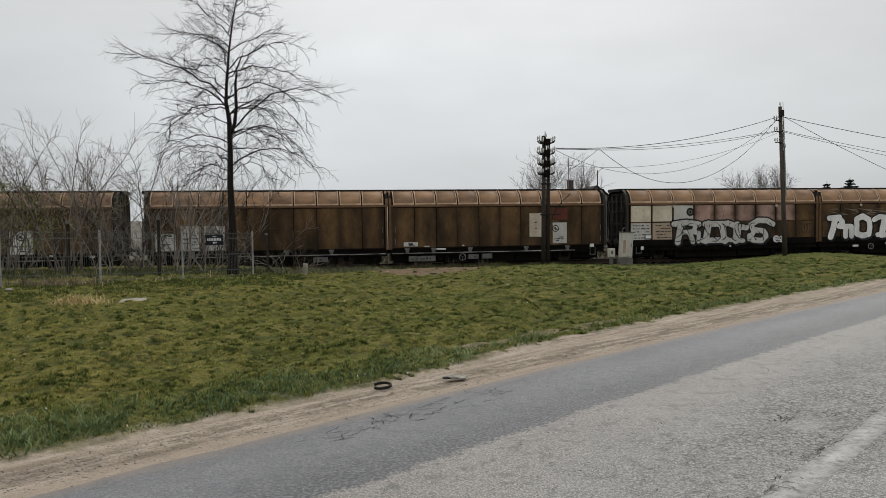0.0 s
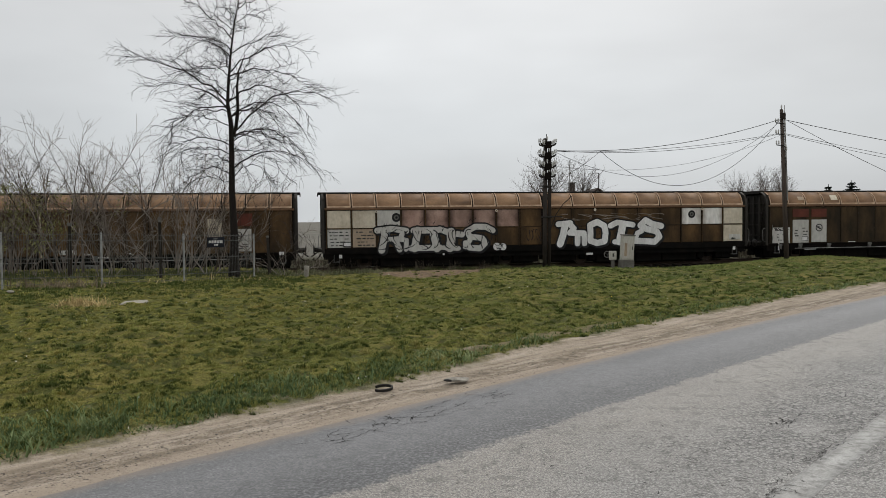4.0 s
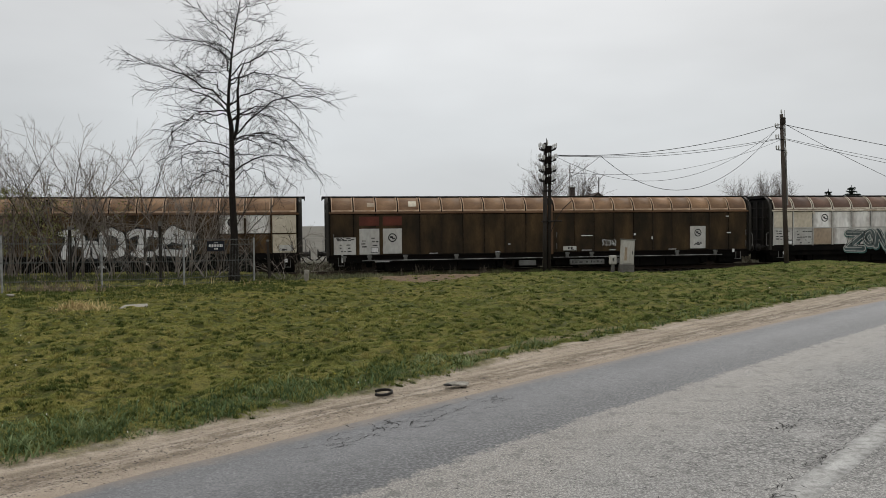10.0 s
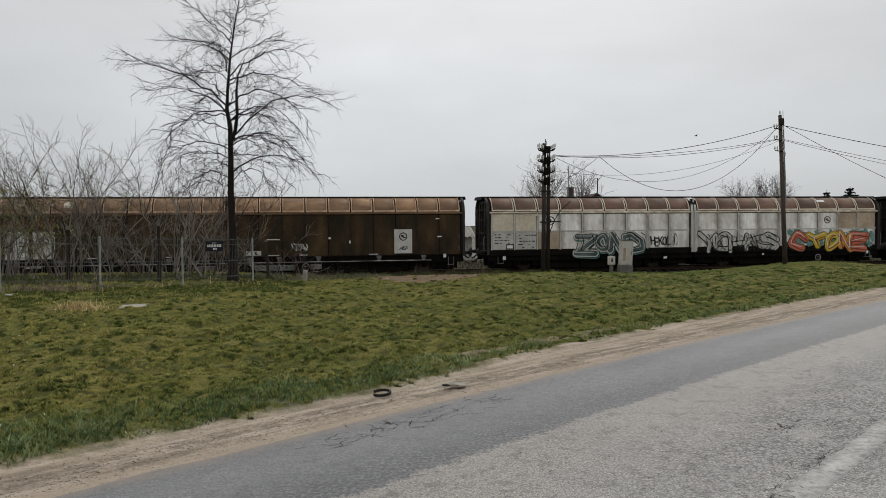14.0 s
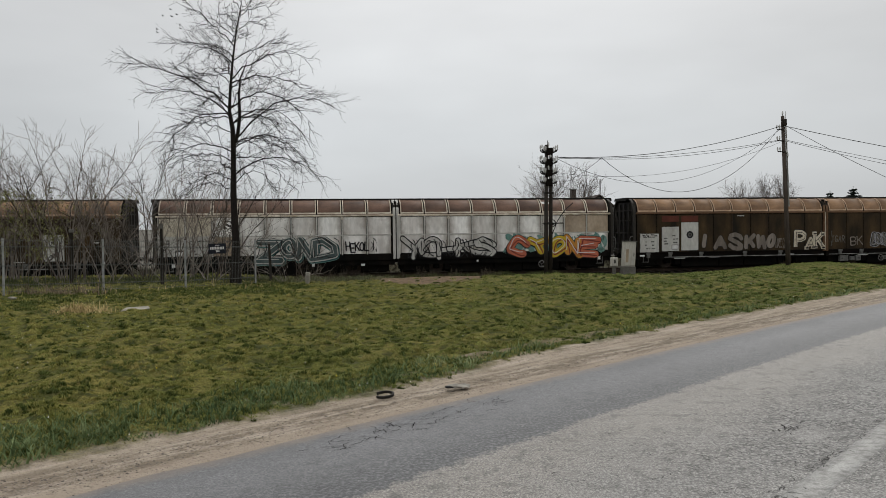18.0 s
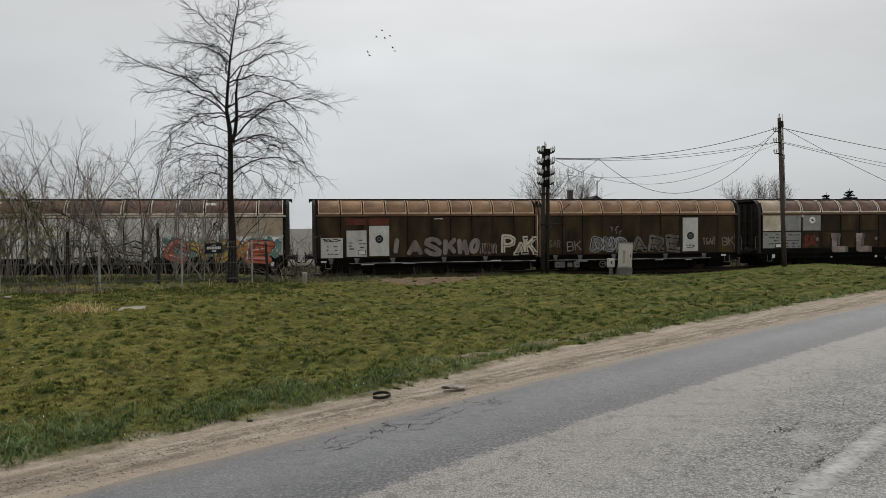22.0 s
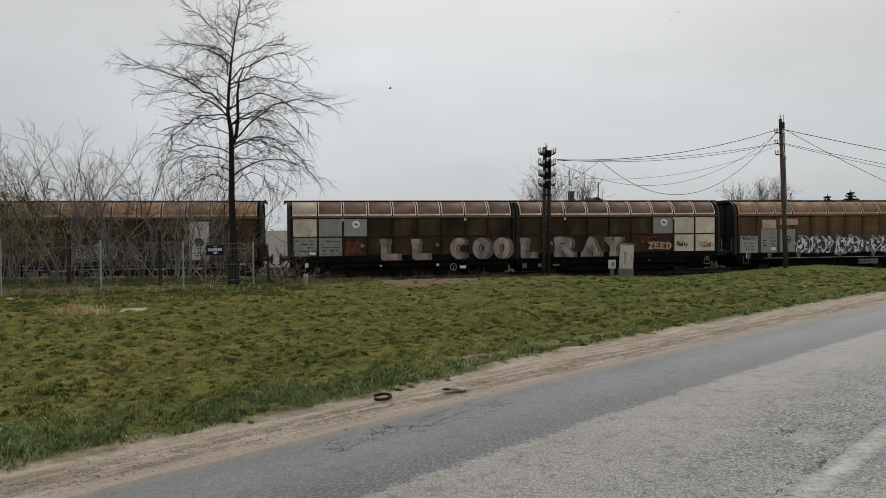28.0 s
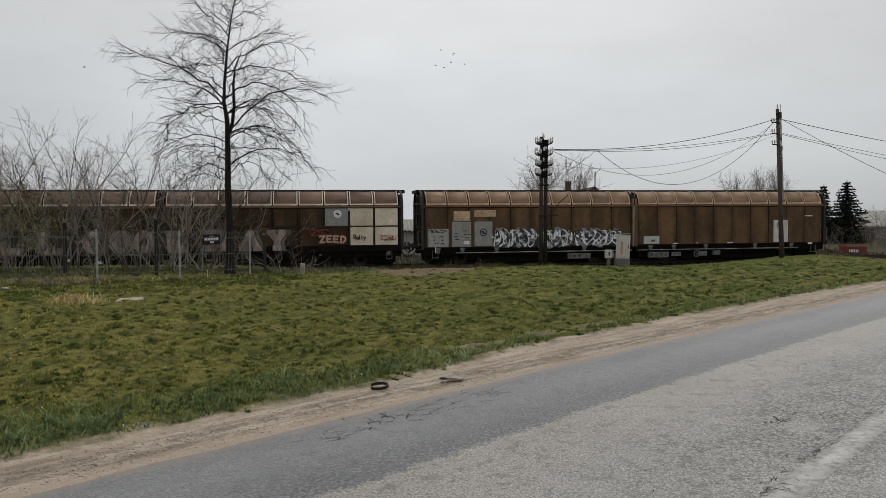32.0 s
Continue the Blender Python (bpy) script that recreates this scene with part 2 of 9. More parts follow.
M_YELLOW = material("yellow_spray_paint", (0.52, 0.38, 0.03), (0.45, 0.30, 0.03), 0.5, 0, 2.5, 25, 0.02)
M_PINKWHITE = material("faded_pinkish_white_paint", (0.385, 0.315, 0.28), (0.12, 0.092, 0.077), 0.55, 0, 2.0, 25, 0.02, (1, 1, 0.6), (0.12, 0.08, 0.065), 0.6)
M_GREYPAINT = material("faded_grey_spray_paint", (0.19, 0.175, 0.155), (0.09, 0.082, 0.072), 0.55, 0, 2.5, 25, 0.02, STREAK, (0.04, 0.032, 0.026), 0.7)
M_REDPAINT = material("red_spray_paint", (0.23, 0.048, 0.034), (0.14, 0.032, 0.025), 0.5, 0, 2.5, 25, 0.02)
M_DARKBLUE = material("blue_black_spray_paint", (0.022, 0.025, 0.032), (0.05, 0.055, 0.065), 0.5, 0, 3, 25, 0.02)
M_STEELBLUE = material("blue_silver_spray_paint", (0.23, 0.25, 0.28), (0.13, 0.145, 0.17), 0.45, 0.2, 2.5, 25, 0.02)
M_CONDUIT = material("worn_grey_white_rail_paint", (0.34, 0.335, 0.32), (0.16, 0.155, 0.145), 0.55, 0.1, 1.1, 12, 0.04, (1.4, 1, 1), (0.03, 0.028, 0.026), 0.9, 0.9)
M_BOXGREY = material("grimy_grey_equipment_box", (0.17, 0.17, 0.16), (0.11, 0.11, 0.10), 0.6, 0, 2, 25, 0.05, (1, 1, 1), (0.04, 0.035, 0.03), 0.6, 1.6)
M_WHEEL = material("rusty_wheel_steel", (0.06, 0.045, 0.036), (0.03, 0.024, 0.02), 0.55, 0.6, 3, 30, 0.1)
M_RAIL = material("rusty_rail_steel", (0.05, 0.034, 0.025), (0.03, 0.021, 0.016), 0.8, 0.0, 3, 30, 0.1)
M_WOOD = material("weathered_creosoted_timber", (0.030, 0.024, 0.019), (0.016, 0.013, 0.011), 0.85, 0, 3, 30, 0.4, (6, 6, 0.5))
M_CONCRETE = material("weathered_concrete", (0.27, 0.26, 0.24), (0.19, 0.185, 0.17), 0.9, 0, 2.5, 40, 0.3, (1, 1, 1), (0.11, 0.10, 0.085), 0.5, 1.8)
M_POLE = material("grey_weathered_pole", (0.042, 0.036, 0.031), (0.024, 0.021, 0.018), 0.9, 0, 2.5, 40, 0.3, (3, 3, 0.6))
M_POLE_BROWN = material("weathered_grey_brown_pole", (0.075, 0.060, 0.049), (0.040, 0.033, 0.028), 0.9, 0, 2.5, 40, 0.4, (5, 5, 0.5))
M_INSUL = material("white_glazed_porcelain", (0.52, 0.52, 0.50), (0.36, 0.36, 0.35), 0.25, 0, 5, 30, 0.02)
M_WIRE = material("dark_cable", (0.05, 0.05, 0.05), (0.035, 0.035, 0.035), 0.6, 0, 5, 30, 0.02)
M_CABINET = material("grey_painted_cabinet", (0.50, 0.485, 0.44), (0.36, 0.345, 0.31), 0.55, 0, 2.0, 30, 0.05, STREAK, (0.14, 0.12, 0.10), 0.5, 1.8)
M_PLINTH = material("dark_weathered_concrete", (0.15, 0.143, 0.13), (0.085, 0.08, 0.072), 0.9, 0, 3, 40, 0.3)
M_TAGTAN = material("faded_tan_grey_spray_paint", (0.29, 0.25, 0.215), (0.14, 0.118, 0.10), 0.6, 0, 2.0, 25, 0.02, STREAK, (0.05, 0.038, 0.03), 0.6)
M_FENCE = material("dull_fence_wire", (0.135, 0.14, 0.135), (0.07, 0.074, 0.07), 0.6, 0.2, 5, 40, 0.02)
M_POST = material("galvanised_fence_post", (0.36, 0.365, 0.36), (0.25, 0.255, 0.25), 0.5, 0.3, 4, 40, 0.03)
M_SIGN = material("dark_blue_sign", (0.010, 0.012, 0.020), (0.008, 0.009, 0.014), 0.4, 0, 4, 40, 0.02)
M_BARK = material("dark_bark", (0.022, 0.018, 0.015), (0.011, 0.009, 0.008), 0.95, 0, 4, 30, 0.5, (3, 3, 0.6))
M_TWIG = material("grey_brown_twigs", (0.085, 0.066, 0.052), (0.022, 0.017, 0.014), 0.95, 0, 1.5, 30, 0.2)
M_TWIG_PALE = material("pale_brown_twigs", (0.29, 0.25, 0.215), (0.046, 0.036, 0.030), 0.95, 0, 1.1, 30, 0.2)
# Paler twig tone for far trees and bushes; distance haze is in the colour.
M_TWIG_FAR = material("far_hazed_grey_brown_twigs", (0.15, 0.125, 0.108), (0.085, 0.07, 0.06), 0.95, 0, 1.5, 30, 0.2)
M_NEEDLE = material("dark_conifer_needles", (0.014, 0.022, 0.015), (0.007, 0.012, 0.009), 0.9, 0, 2, 20, 0.2)
M_BUD = material("young_green_leaves", (0.22, 0.215, 0.085), (0.12, 0.125, 0.045), 0.8, 0, 2, 20, 0.1)
M_PEBBLE = material("pebbles", (0.16, 0.138, 0.115), (0.052, 0.044, 0.038), 0.9, 0, 6, 40, 0.2, coord="Object")
M_BALLAST = material("dark_ballast_stone", (0.06, 0.052, 0.045), (0.03, 0.026, 0.023), 0.95, 0, 5, 40, 0.4)
M_IRON = material("rusty_cast_iron", (0.022, 0.019, 0.017), (0.013, 0.012, 0.011), 0.7, 0.0, 5, 60, 0.3)
M_STONE = material("pale_stone", (0.33, 0.31, 0.27), (0.2, 0.185, 0.16), 0.9, 0, 5, 40, 0.4)
M_PLASTER = material("grey_house_plaster", (0.30, 0.29, 0.27), (0.22, 0.21, 0.195), 0.9, 0, 1.2, 30, 0.2)
M_TILE = material("dark_roof_tile", (0.07, 0.055, 0.048), (0.045, 0.036, 0.032), 0.85, 0, 2, 30, 0.3)
M_CORRUGATED = material("grey_corrugated_roof", (0.30, 0.29, 0.265), (0.21, 0.20, 0.185), 0.8, 0, 1.2, 30, 0.2)
M_SKIP = material("dull_red_skip_paint", (0.20, 0.060, 0.050), (0.13, 0.042, 0.036), 0.55, 0, 1.5, 25, 0.1, (1, 1, 1), (0.05, 0.03, 0.025), 0.5, 1.5)
M_GLASS = material("dark_window_glass", (0.02, 0.022, 0.025), (0.015, 0.017, 0.02), 0.1, 0, 3, 30, 0.0)
M_DANDELION = material("dandelion_yellow", (0.62, 0.48, 0.03), (0.5, 0.4, 0.03), 0.8, 0, 9, 40, 0.02)
M_DAISY = material("daisy_white", (0.65, 0.65, 0.62), (0.55, 0.55, 0.5), 0.8, 0, 9, 40, 0.02)
M_BIRD = material("dark_feathers", (0.02, 0.02, 0.022), (0.015, 0.015, 0.016), 0.8, 0, 9, 40, 0.02)

def asphalt():
    """Worn aggregate road: a warm grey lane, greyer and crazed towards its middle, and a darker, smoother band along the far edge with a ragged seam."""
    m = bpy.data.materials.new("worn_asphalt")
    m.use_nodes = True
    n, l = m.node_tree.nodes, m.node_tree.links
    b = n["Principled BSDF"]
    b.inputs["Roughness"].default_value, b.inputs["Specular IOR Level"].default_value = 0.62, 0.5
    geo = n.new("ShaderNodeNewGeometry")
    pos = geo.outputs["Position"]

    def mth(op, a, c=None):
        k = n.new("ShaderNodeMath")
        k.operation = op
        for i, v in enumerate((a, c)):
            if isinstance(v, (int, float)):
                k.inputs[i].default_value = v
            elif v is not None:
                l.new(v, k.inputs[i])
        return k.outputs[0]

    def rng(v, a, c, lo=0.0, hi=1.0):
        k = n.new("ShaderNodeMapRange")
        k.inputs["From Min"].default_value, k.inputs["From Max"].default_value = a, c
        k.inputs["To Min"].default_value, k.inputs["To Max"].default_value = lo, hi
        l.new(v, k.inputs["Value"])
        return k.outputs[0]

    def noi(scale, detail=4):
        k = n.new("ShaderNodeTexNoise")
        k.inputs["Scale"].default_value, k.inputs["Detail"].default_value = scale, detail
        l.new(pos, k.inputs[0])
        return k.outputs[0]

    def vor(scale, feature="F1", where=None):
        k = n.new("ShaderNodeTexVoronoi")
        k.feature = feature
        k.inputs["Scale"].default_value = scale
        l.new(where or pos, k.inputs["Vector"])
        return k

    def mix(f, a, c, blend="MIX"):
        k = n.new("ShaderNodeMix")
        k.data_type, k.blend_type = "RGBA", blend
        if isinstance(f, float):
            k.inputs["Factor"].default_value = f
        else:
            l.new(f, k.inputs["Factor"])
        for name, v in (("A", a), ("B", c)):
            if isinstance(v, tuple):
                k.inputs[name].default_value = (*v, 1)
            else:
                l.new(v, k.inputs[name])
        return k.outputs["Result"]

    sep = n.new("ShaderNodeSeparateXYZ")
    l.new(pos, sep.inputs[0])
    s = mth("MULTIPLY", mth("ADD", sep.outputs["X"], sep.outputs["Y"]), 0.70711)
    nn = mth("MULTIPLY", mth("SUBTRACT", sep.outputs["Y"], sep.outputs["X"]), 0.70711)
    r = mth("ADD", mth("SUBTRACT", nn, 4.74), mth("MULTIPLY", mth("POWER", mth("ABSOLUTE", mth("SUBTRACT", s, 5.0)), 2.0), 0.0022))
    wide, mid, fine = noi(0.7, 5), noi(7.0, 5), noi(38.0, 3)
    # stones of the worn lane
    st = vor(112.0)
    tone = n.new("ShaderNodeSeparateColor")
    l.new(st.outputs["Color"], tone.inputs[0])
    warm = mix(rng(mth("ADD", r, mth("MULTIPLY", mth("SUBTRACT", wide, 0.5), 1.6)), -2.5, -1.7), (0.290, 0.284, 0.270), (0.285, 0.262, 0.232))
    stone = mix(rng(tone.outputs[0], 0.0, 1.0, 0.0, 1.0), (0.135, 0.130, 0.121), warm)
    stone = mix(rng(tone.outputs[1], 0.80, 0.92, 0, 0.6), stone, (0.36, 0.35, 0.33))
    lane = mix(rng(st.outputs["Distance"], 0.46, 0.66, 0, 0.45), stone, (0.055, 0.052, 0.048))
    lane = mix(rng(mth("ADD", mid, mth("MULTIPLY", fine, 0.4)), 0.74, 0.86, 0, 0.55), lane, (0.055, 0.052, 0.048))
    lane = mix(rng(mth("ADD", noi(60.0, 2), mth("MULTIPLY", mid, 0.25)), 0.67, 0.74, 0, 0.6), lane, (0.036, 0.034, 0.032))
    # smoother dark band
    sd = vor(95.0)
    td = n.new("ShaderNodeSeparateColor")
    l.new(sd.outputs["Color"], td.inputs[0])
    band = mix(td.outputs[0], (0.070, 0.071, 0.074), (0.138, 0.138, 0.142))
    band = mix(rng(td.outputs[1], 0.90, 0.99, 0, 0.6), band, (0.21, 0.21, 0.205))
    deep = mth("MULTIPLY", rng(mth("ADD", r, mth("MULTIPLY", mth("SUBTRACT", mid, 0.5), 0.5)), -0.55, -1.05, 0, 1.0), rng(fine, 0.40, 0.56))
    band = mix(mth("MULTIPLY", deep, 0.8), band, (0.034, 0.035, 0.037))
    band = mix(rng(mth("ADD", mid, mth("MULTIPLY", fine, 0.5)), 0.86, 0.95, 0, 0.6), band, (0.045, 0.045, 0.046))
    seam = mth("ADD", r, mth("ADD", mth("MULTIPLY", mth("SUBTRACT", mid, 0.5), 0.24), mth("MULTIPLY", mth("SUBTRACT", fine, 0.5), 0.20)))
    col = mix(rng(seam, -1.29, -1.23), lane, band)
    # crazing: in patches by the centre line, and along the band's outer edge
    off = n.new("ShaderNodeMix")
    off.data_type = "VECTOR"
    jit = n.new("ShaderNodeTexNoise")
    jit.inputs["Scale"].default_value = 16.0
    l.new(pos, jit.inputs[0])
    off.inputs["Factor"].default_value = 0.07
    l.new(pos, off.inputs["A"]), l.new(jit.outputs["Color"], off.inputs["B"])
    patch = noi(1.5, 3)
    small = mth("MULTIPLY", rng(vor(19.0, "DISTANCE_TO_EDGE", off.outputs["Result"]).outputs["Distance"], 0.05, 0.11, 1, 0), rng(fine, 0.38, 0.47))
    where = mth("MULTIPLY", mth("MULTIPLY", rng(r, -1.75, -2.45), rng(s, 3.6, 6.0, 0.25, 1.0)), rng(mth("ADD", patch, mth("MULTIPLY", fine, 0.25)), 0.42, 0.66))
    big = rng(vor(5.0, "DISTANCE_TO_EDGE", off.outputs["Result"]).outputs["Distance"], 0.018, 0.04, 1, 0)
    rim = mth("MULTIPLY", mth("MULTIPLY", rng(mth("ABSOLUTE", mth("ADD", r, 0.28)), 0.24, 0.12), rng(s, 2.0, 4.0)), mth("MULTIPLY", rng(s, 9.0, 7.0), rng(patch, 0.50, 0.62)))
    crack = mth("MAXIMUM", mth("MULTIPLY", small, where), mth("MULTIPLY", mth("MULTIPLY", big, rim), 0.15))
    col = mix(mth("MULTIPLY", mth("MULTIPLY", where, rng(mth("ADD", noi(19.0, 3), mth("MULTIPLY", fine, 0.25)), 0.655, 0.705)), 0.45), col, (0.026, 0.025, 0.024))
    col = mix(mth("MULTIPLY", crack, 0.9), col, (0.018, 0.017, 0.016))
    lift = mth("MULTIPLY", rng(wide, 0.3, 0.7, 0.98, 1.19), rng(mid, 0.3, 0.7, 0.92, 1.2))
    col = mix(1.0, col, lift, "MULTIPLY")
    dust = rng(mth("ADD", r, mth("MULTIPLY", mth("SUBTRACT", mid, 0.5), 0.25)), -0.16, 0.0, 0, 0.75)
    col = mix(dust, col, (0.215, 0.172, 0.135))
    l.new(col, b.inputs["Base Color"])
    bp = n.new("ShaderNodeBump")
    bp.inputs["Strength"].default_value, bp.inputs["Distance"].default_value = 0.6, 0.004
    bp.invert = True
    l.new(mth("ADD", st.outputs["Distance"], mth("MULTIPLY", crack, 1.5)), bp.inputs["Height"]), l.new(bp.outputs[0], b.inputs["Normal"])
    return m


M_ASPHALT = asphalt()

# ---- plan: road and verge run at 45 degrees, the railway at 11 degrees ----
RAIL_TURN = radians(11)
RAIL_D = Vector((math.cos(RAIL_TURN), math.sin(RAIL_TURN), 0.0))       # along the track
RAIL_N = Vector((-math.sin(RAIL_TURN), math.cos(RAIL_TURN), 0.0))      # away from the viewer
SIDE = Vector((0.0, 41.5, 0.0))                                        # a point under the wagons' near side
RAIL_Z, GRADE, HALF_W = -1.01, 0.004, 1.45


def rail_z(u):
    return RAIL_Z + GRADE * u


def on_track(u, across=0.0, up=0.0):
    """A point u metres along the track, across from its middle (positive: away from the viewer), up from the rails."""
    p = SIDE + RAIL_D * u + RAIL_N * (HALF_W + across)
    p.z = rail_z(u) + up
    return p


def edge_n(s):
    s = np.asarray(s, float)
    near = 4.74 - 0.0022 * (s - 5.0) ** 2
    at30 = 4.74 - 0.0022 * 625.0
    out = np.where(s > 30, at30 - 0.11 * (s - 30), near)
    return np.where(s < -15, 4.74 - 0.0022 * 400 + 0.088 * (s + 15), out)


def smooth(a, b, x):
    w = np.clip((x - a) / (b - a), 0, 1)
    return w * w * (3 - 2 * w)


def road_z(s):
    return -0.74 * smooth(24.0, 56.0, np.asarray(s, float))


def road_point(s, r, up=0.0):
    """The place s metres along the road and r metres outwards of its far edge."""
    n = float(edge_n(s)) + r
    return Vector(((s - n) * 0.70711, (s + n) * 0.70711, float(road_z(s)) + up))


CREST_U = (-200, -40, -16, -11, -8.5, -6, 0.5, 5.3, 9.5, 12.7, 16, 19, 21.5, 23.0, 25.0, 40, 200)
CREST_Z = (-0.45, -0.48, -0.53, -0.56, -0.82, -0.88, -0.87, -0.84, -1.08, -0.94, -0.75, -0.48, -0.46, -0.74, -1.10, -1.15, -1.15)


def ground_z(x, y):
    """The lie of the land: level by the road, falling to the railway, with a low mound beside the far pole."""
    x, y = np.asarray(x, float), np.asarray(y, float)
    s, n = (x + y) * 0.70711, (y - x) * 0.70711
    r = n - edge_n(s)
    q = -((x - SIDE.x) * RAIL_N.x + (y - SIDE.y) * RAIL_N.y)
    u = (x - SIDE.x) * RAIL_D.x + (y - SIDE.y) * RAIL_D.y
    zc = (np.interp(u - 1.0, CREST_U, CREST_Z) + np.interp(u, CREST_U, CREST_Z) + np.interp(u + 1.0, CREST_U, CREST_Z)) / 3
    bed = RAIL_Z + GRADE * np.clip(u, -120, 120) - 0.30
    a, b = np.maximum(r - 1.0, 0.0), np.maximum(q - 4.0, 0.0)
    w = a / np.maximum(a + b, 1e-3)
    z = (zc - road_z(s)) * w ** 1.4 + road_z(s) - 0.03
    z = np.where(r < 1.0, road_z(s) - 0.03, z)
    far = smooth(4.0, 1.6, q)
    z = np.where(r < 1.0, z, z * (1 - far) + bed * far)
    back = smooth(-4.0, -8.0, q)
    z = np.where(r < 1.0, z, z * (1 - back) + (bed + 0.15) * back)
    return z


def lumps(x, y, size, seed):
    """Smooth random field from 0 to 1 over the ground."""
    rng = np.random.RandomState(seed)
    t = rng.rand(256, 256)
    u, v = x / size + 1000, y / size + 1000
    i, j = np.floor(u).astype(int), np.floor(v).astype(int)
    f, g = u - i, v - j
    f, g = f * f * (3 - 2 * f), g * g * (3 - 2 * g)
    i, j = i % 255, j % 255
    return (t[i, j] * (1 - f) + t[i + 1, j] * f) * (1 - g) + (t[i, j + 1] * (1 - f) + t[i + 1, j + 1] * f) * g


def lawn_lift(x, y):
    """Small bumps of the lawn and the turf's raised edge by the verge."""
    s, n = (x + y) * 0.70711, (y - x) * 0.70711
    r = n - edge_n(s)
    near = np.exp(-((x / 60) ** 2 + ((y - 20) / 60) ** 2))
    bumps = 0.014 * np.sin(x * 1.9 + 1.3 * np.sin(y * 1.1)) * np.sin(y * 1.6 + x * 0.7) + 0.012 * np.sin(x * 4.3 + y * 2.9) * np.sin(y * 4.9 - x * 1.2)
    q = -((x - SIDE.x) * RAIL_N.x + (y - SIDE.y) * RAIL_N.y)
    clumps = 0.12 * (lumps(x, y, 0.20, 31) - 0.5) + 0.06 * (lumps(x, y, 0.9, 32) - 0.5)
    return (bumps + clumps * smooth(3.5, 6.0, q)) * near * smooth(0.9, 1.7, r) + 0.05 * smooth(0.75, 1.1, r) * smooth(2.4, 1.2, r)


# ---- mesh helpers ----


def mesh_of(name, bm, mat, smooth_shade=False):
    me = bpy.data.meshes.new(name)
    bmesh.ops.recalc_face_normals(bm, faces=bm.faces)
    bm.to_mesh(me)
    bm.free()
    for m in (mat if isinstance(mat, (list, tuple)) else [mat]):
        me.materials.append(m)
    if smooth_shade:
        me.polygons.foreach_set("use_smooth", [True] * len(me.polygons))
    return me


def part(name, bm, mat, parent=None, label="", smooth_shade=False):
    """One mesh object, under a thing or a part where a parent is given. bm may be a ready mesh."""
    me = mesh_of(name, bm, mat, smooth_shade) if isinstance(bm, bmesh.types.BMesh) else bm
    ob = new(name, me)
    if parent is not None:
        ob.parent = parent
    if label:
        tagged(ob, label)
    return ob


def box(bm, x0, x1, y0, y1, z0, z1, bevel=0.0):
    v = [bm.verts.new((x, y, z)) for x in (x0, x1) for y in (y0, y1) for z in (z0, z1)]
    f = [bm.faces.new([v[i] for i in k]) for k in ((0, 1, 3, 2), (4, 6, 7, 5), (0, 4, 5, 1), (2, 3, 7, 6), (0, 2, 6, 4), (1, 5, 7, 3))]
    if bevel:
        edges = {e for k in f for e in k.edges}
        bmesh.ops.bevel(bm, geom=list(edges), offset=bevel, segments=1, affect="EDGES", profile=0.5)
    return bm


def ring_tube(bm, pts, radii, sides=6, cap=True):
    """A tapered tube along points."""
    rows = []
    up = Vector((0.13, 0.21, 0.97))
    for i, p in enumerate(pts):
        p = Vector(p)
        d = (Vector(pts[min(i + 1, len(pts) - 1)]) - Vector(pts[max(i - 1, 0)])).normalized()
        a = d.cross(up)
        a = a.normalized() if a.length > 1e-4 else Vector((1, 0, 0))
        b = d.cross(a)
        r = radii[i] if isinstance(radii, (list, tuple)) else radii
        rows.append([bm.verts.new(p + (a * math.cos(k * math.tau / sides) + b * math.sin(k * math.tau / sides)) * r) for k in range(sides)])
    for r0, r1 in zip(rows, rows[1:]):
        for k in range(sides):
            bm.faces.new((r0[k], r0[(k + 1) % sides], r1[(k + 1) % sides], r1[k]))
    if cap:
        bm.faces.new(rows[0])
        bm.faces.new(rows[-1])
    return bm


def disc_y(bm, cx, cz, r, y0, y1, sides=20, hole=0.0):
    """A disc or ring whose axis runs along y."""
    rings = []
    for y in (y0, y1):
        rings.append([bm.verts.new((cx + r * math.cos(k * math.tau / sides), y, cz + r * math.sin(k * math.tau / sides))) for k in range(sides)])
    inner = []
    if hole:
        for y in (y0, y1):
            inner.append([bm.verts.new((cx + hole * math.cos(k * math.tau / sides), y, cz + hole * math.sin(k * math.tau / sides))) for k in range(sides)])
    for k in range(sides):
        j = (k + 1) % sides
        bm.faces.new((rings[0][k], rings[0][j], rings[1][j], rings[1][k]))
        if hole:
            bm.faces.new((inner[0][k], inner[1][k], inner[1][j], inner[0][j]))
            for a in (0, 1):
                bm.faces.new((rings[a][k], rings[a][j], inner[a][j], inner[a][k]))
    if not hole:
        bm.faces.new(rings[0]), bm.faces.new(rings[1])
    return bm


def thing(name, m, label, category, group=""):
    ob = new(name)
    ob.empty_display_size = 0.2
    ob.matrix_world = m
    return tagged(ob, label, category, group)


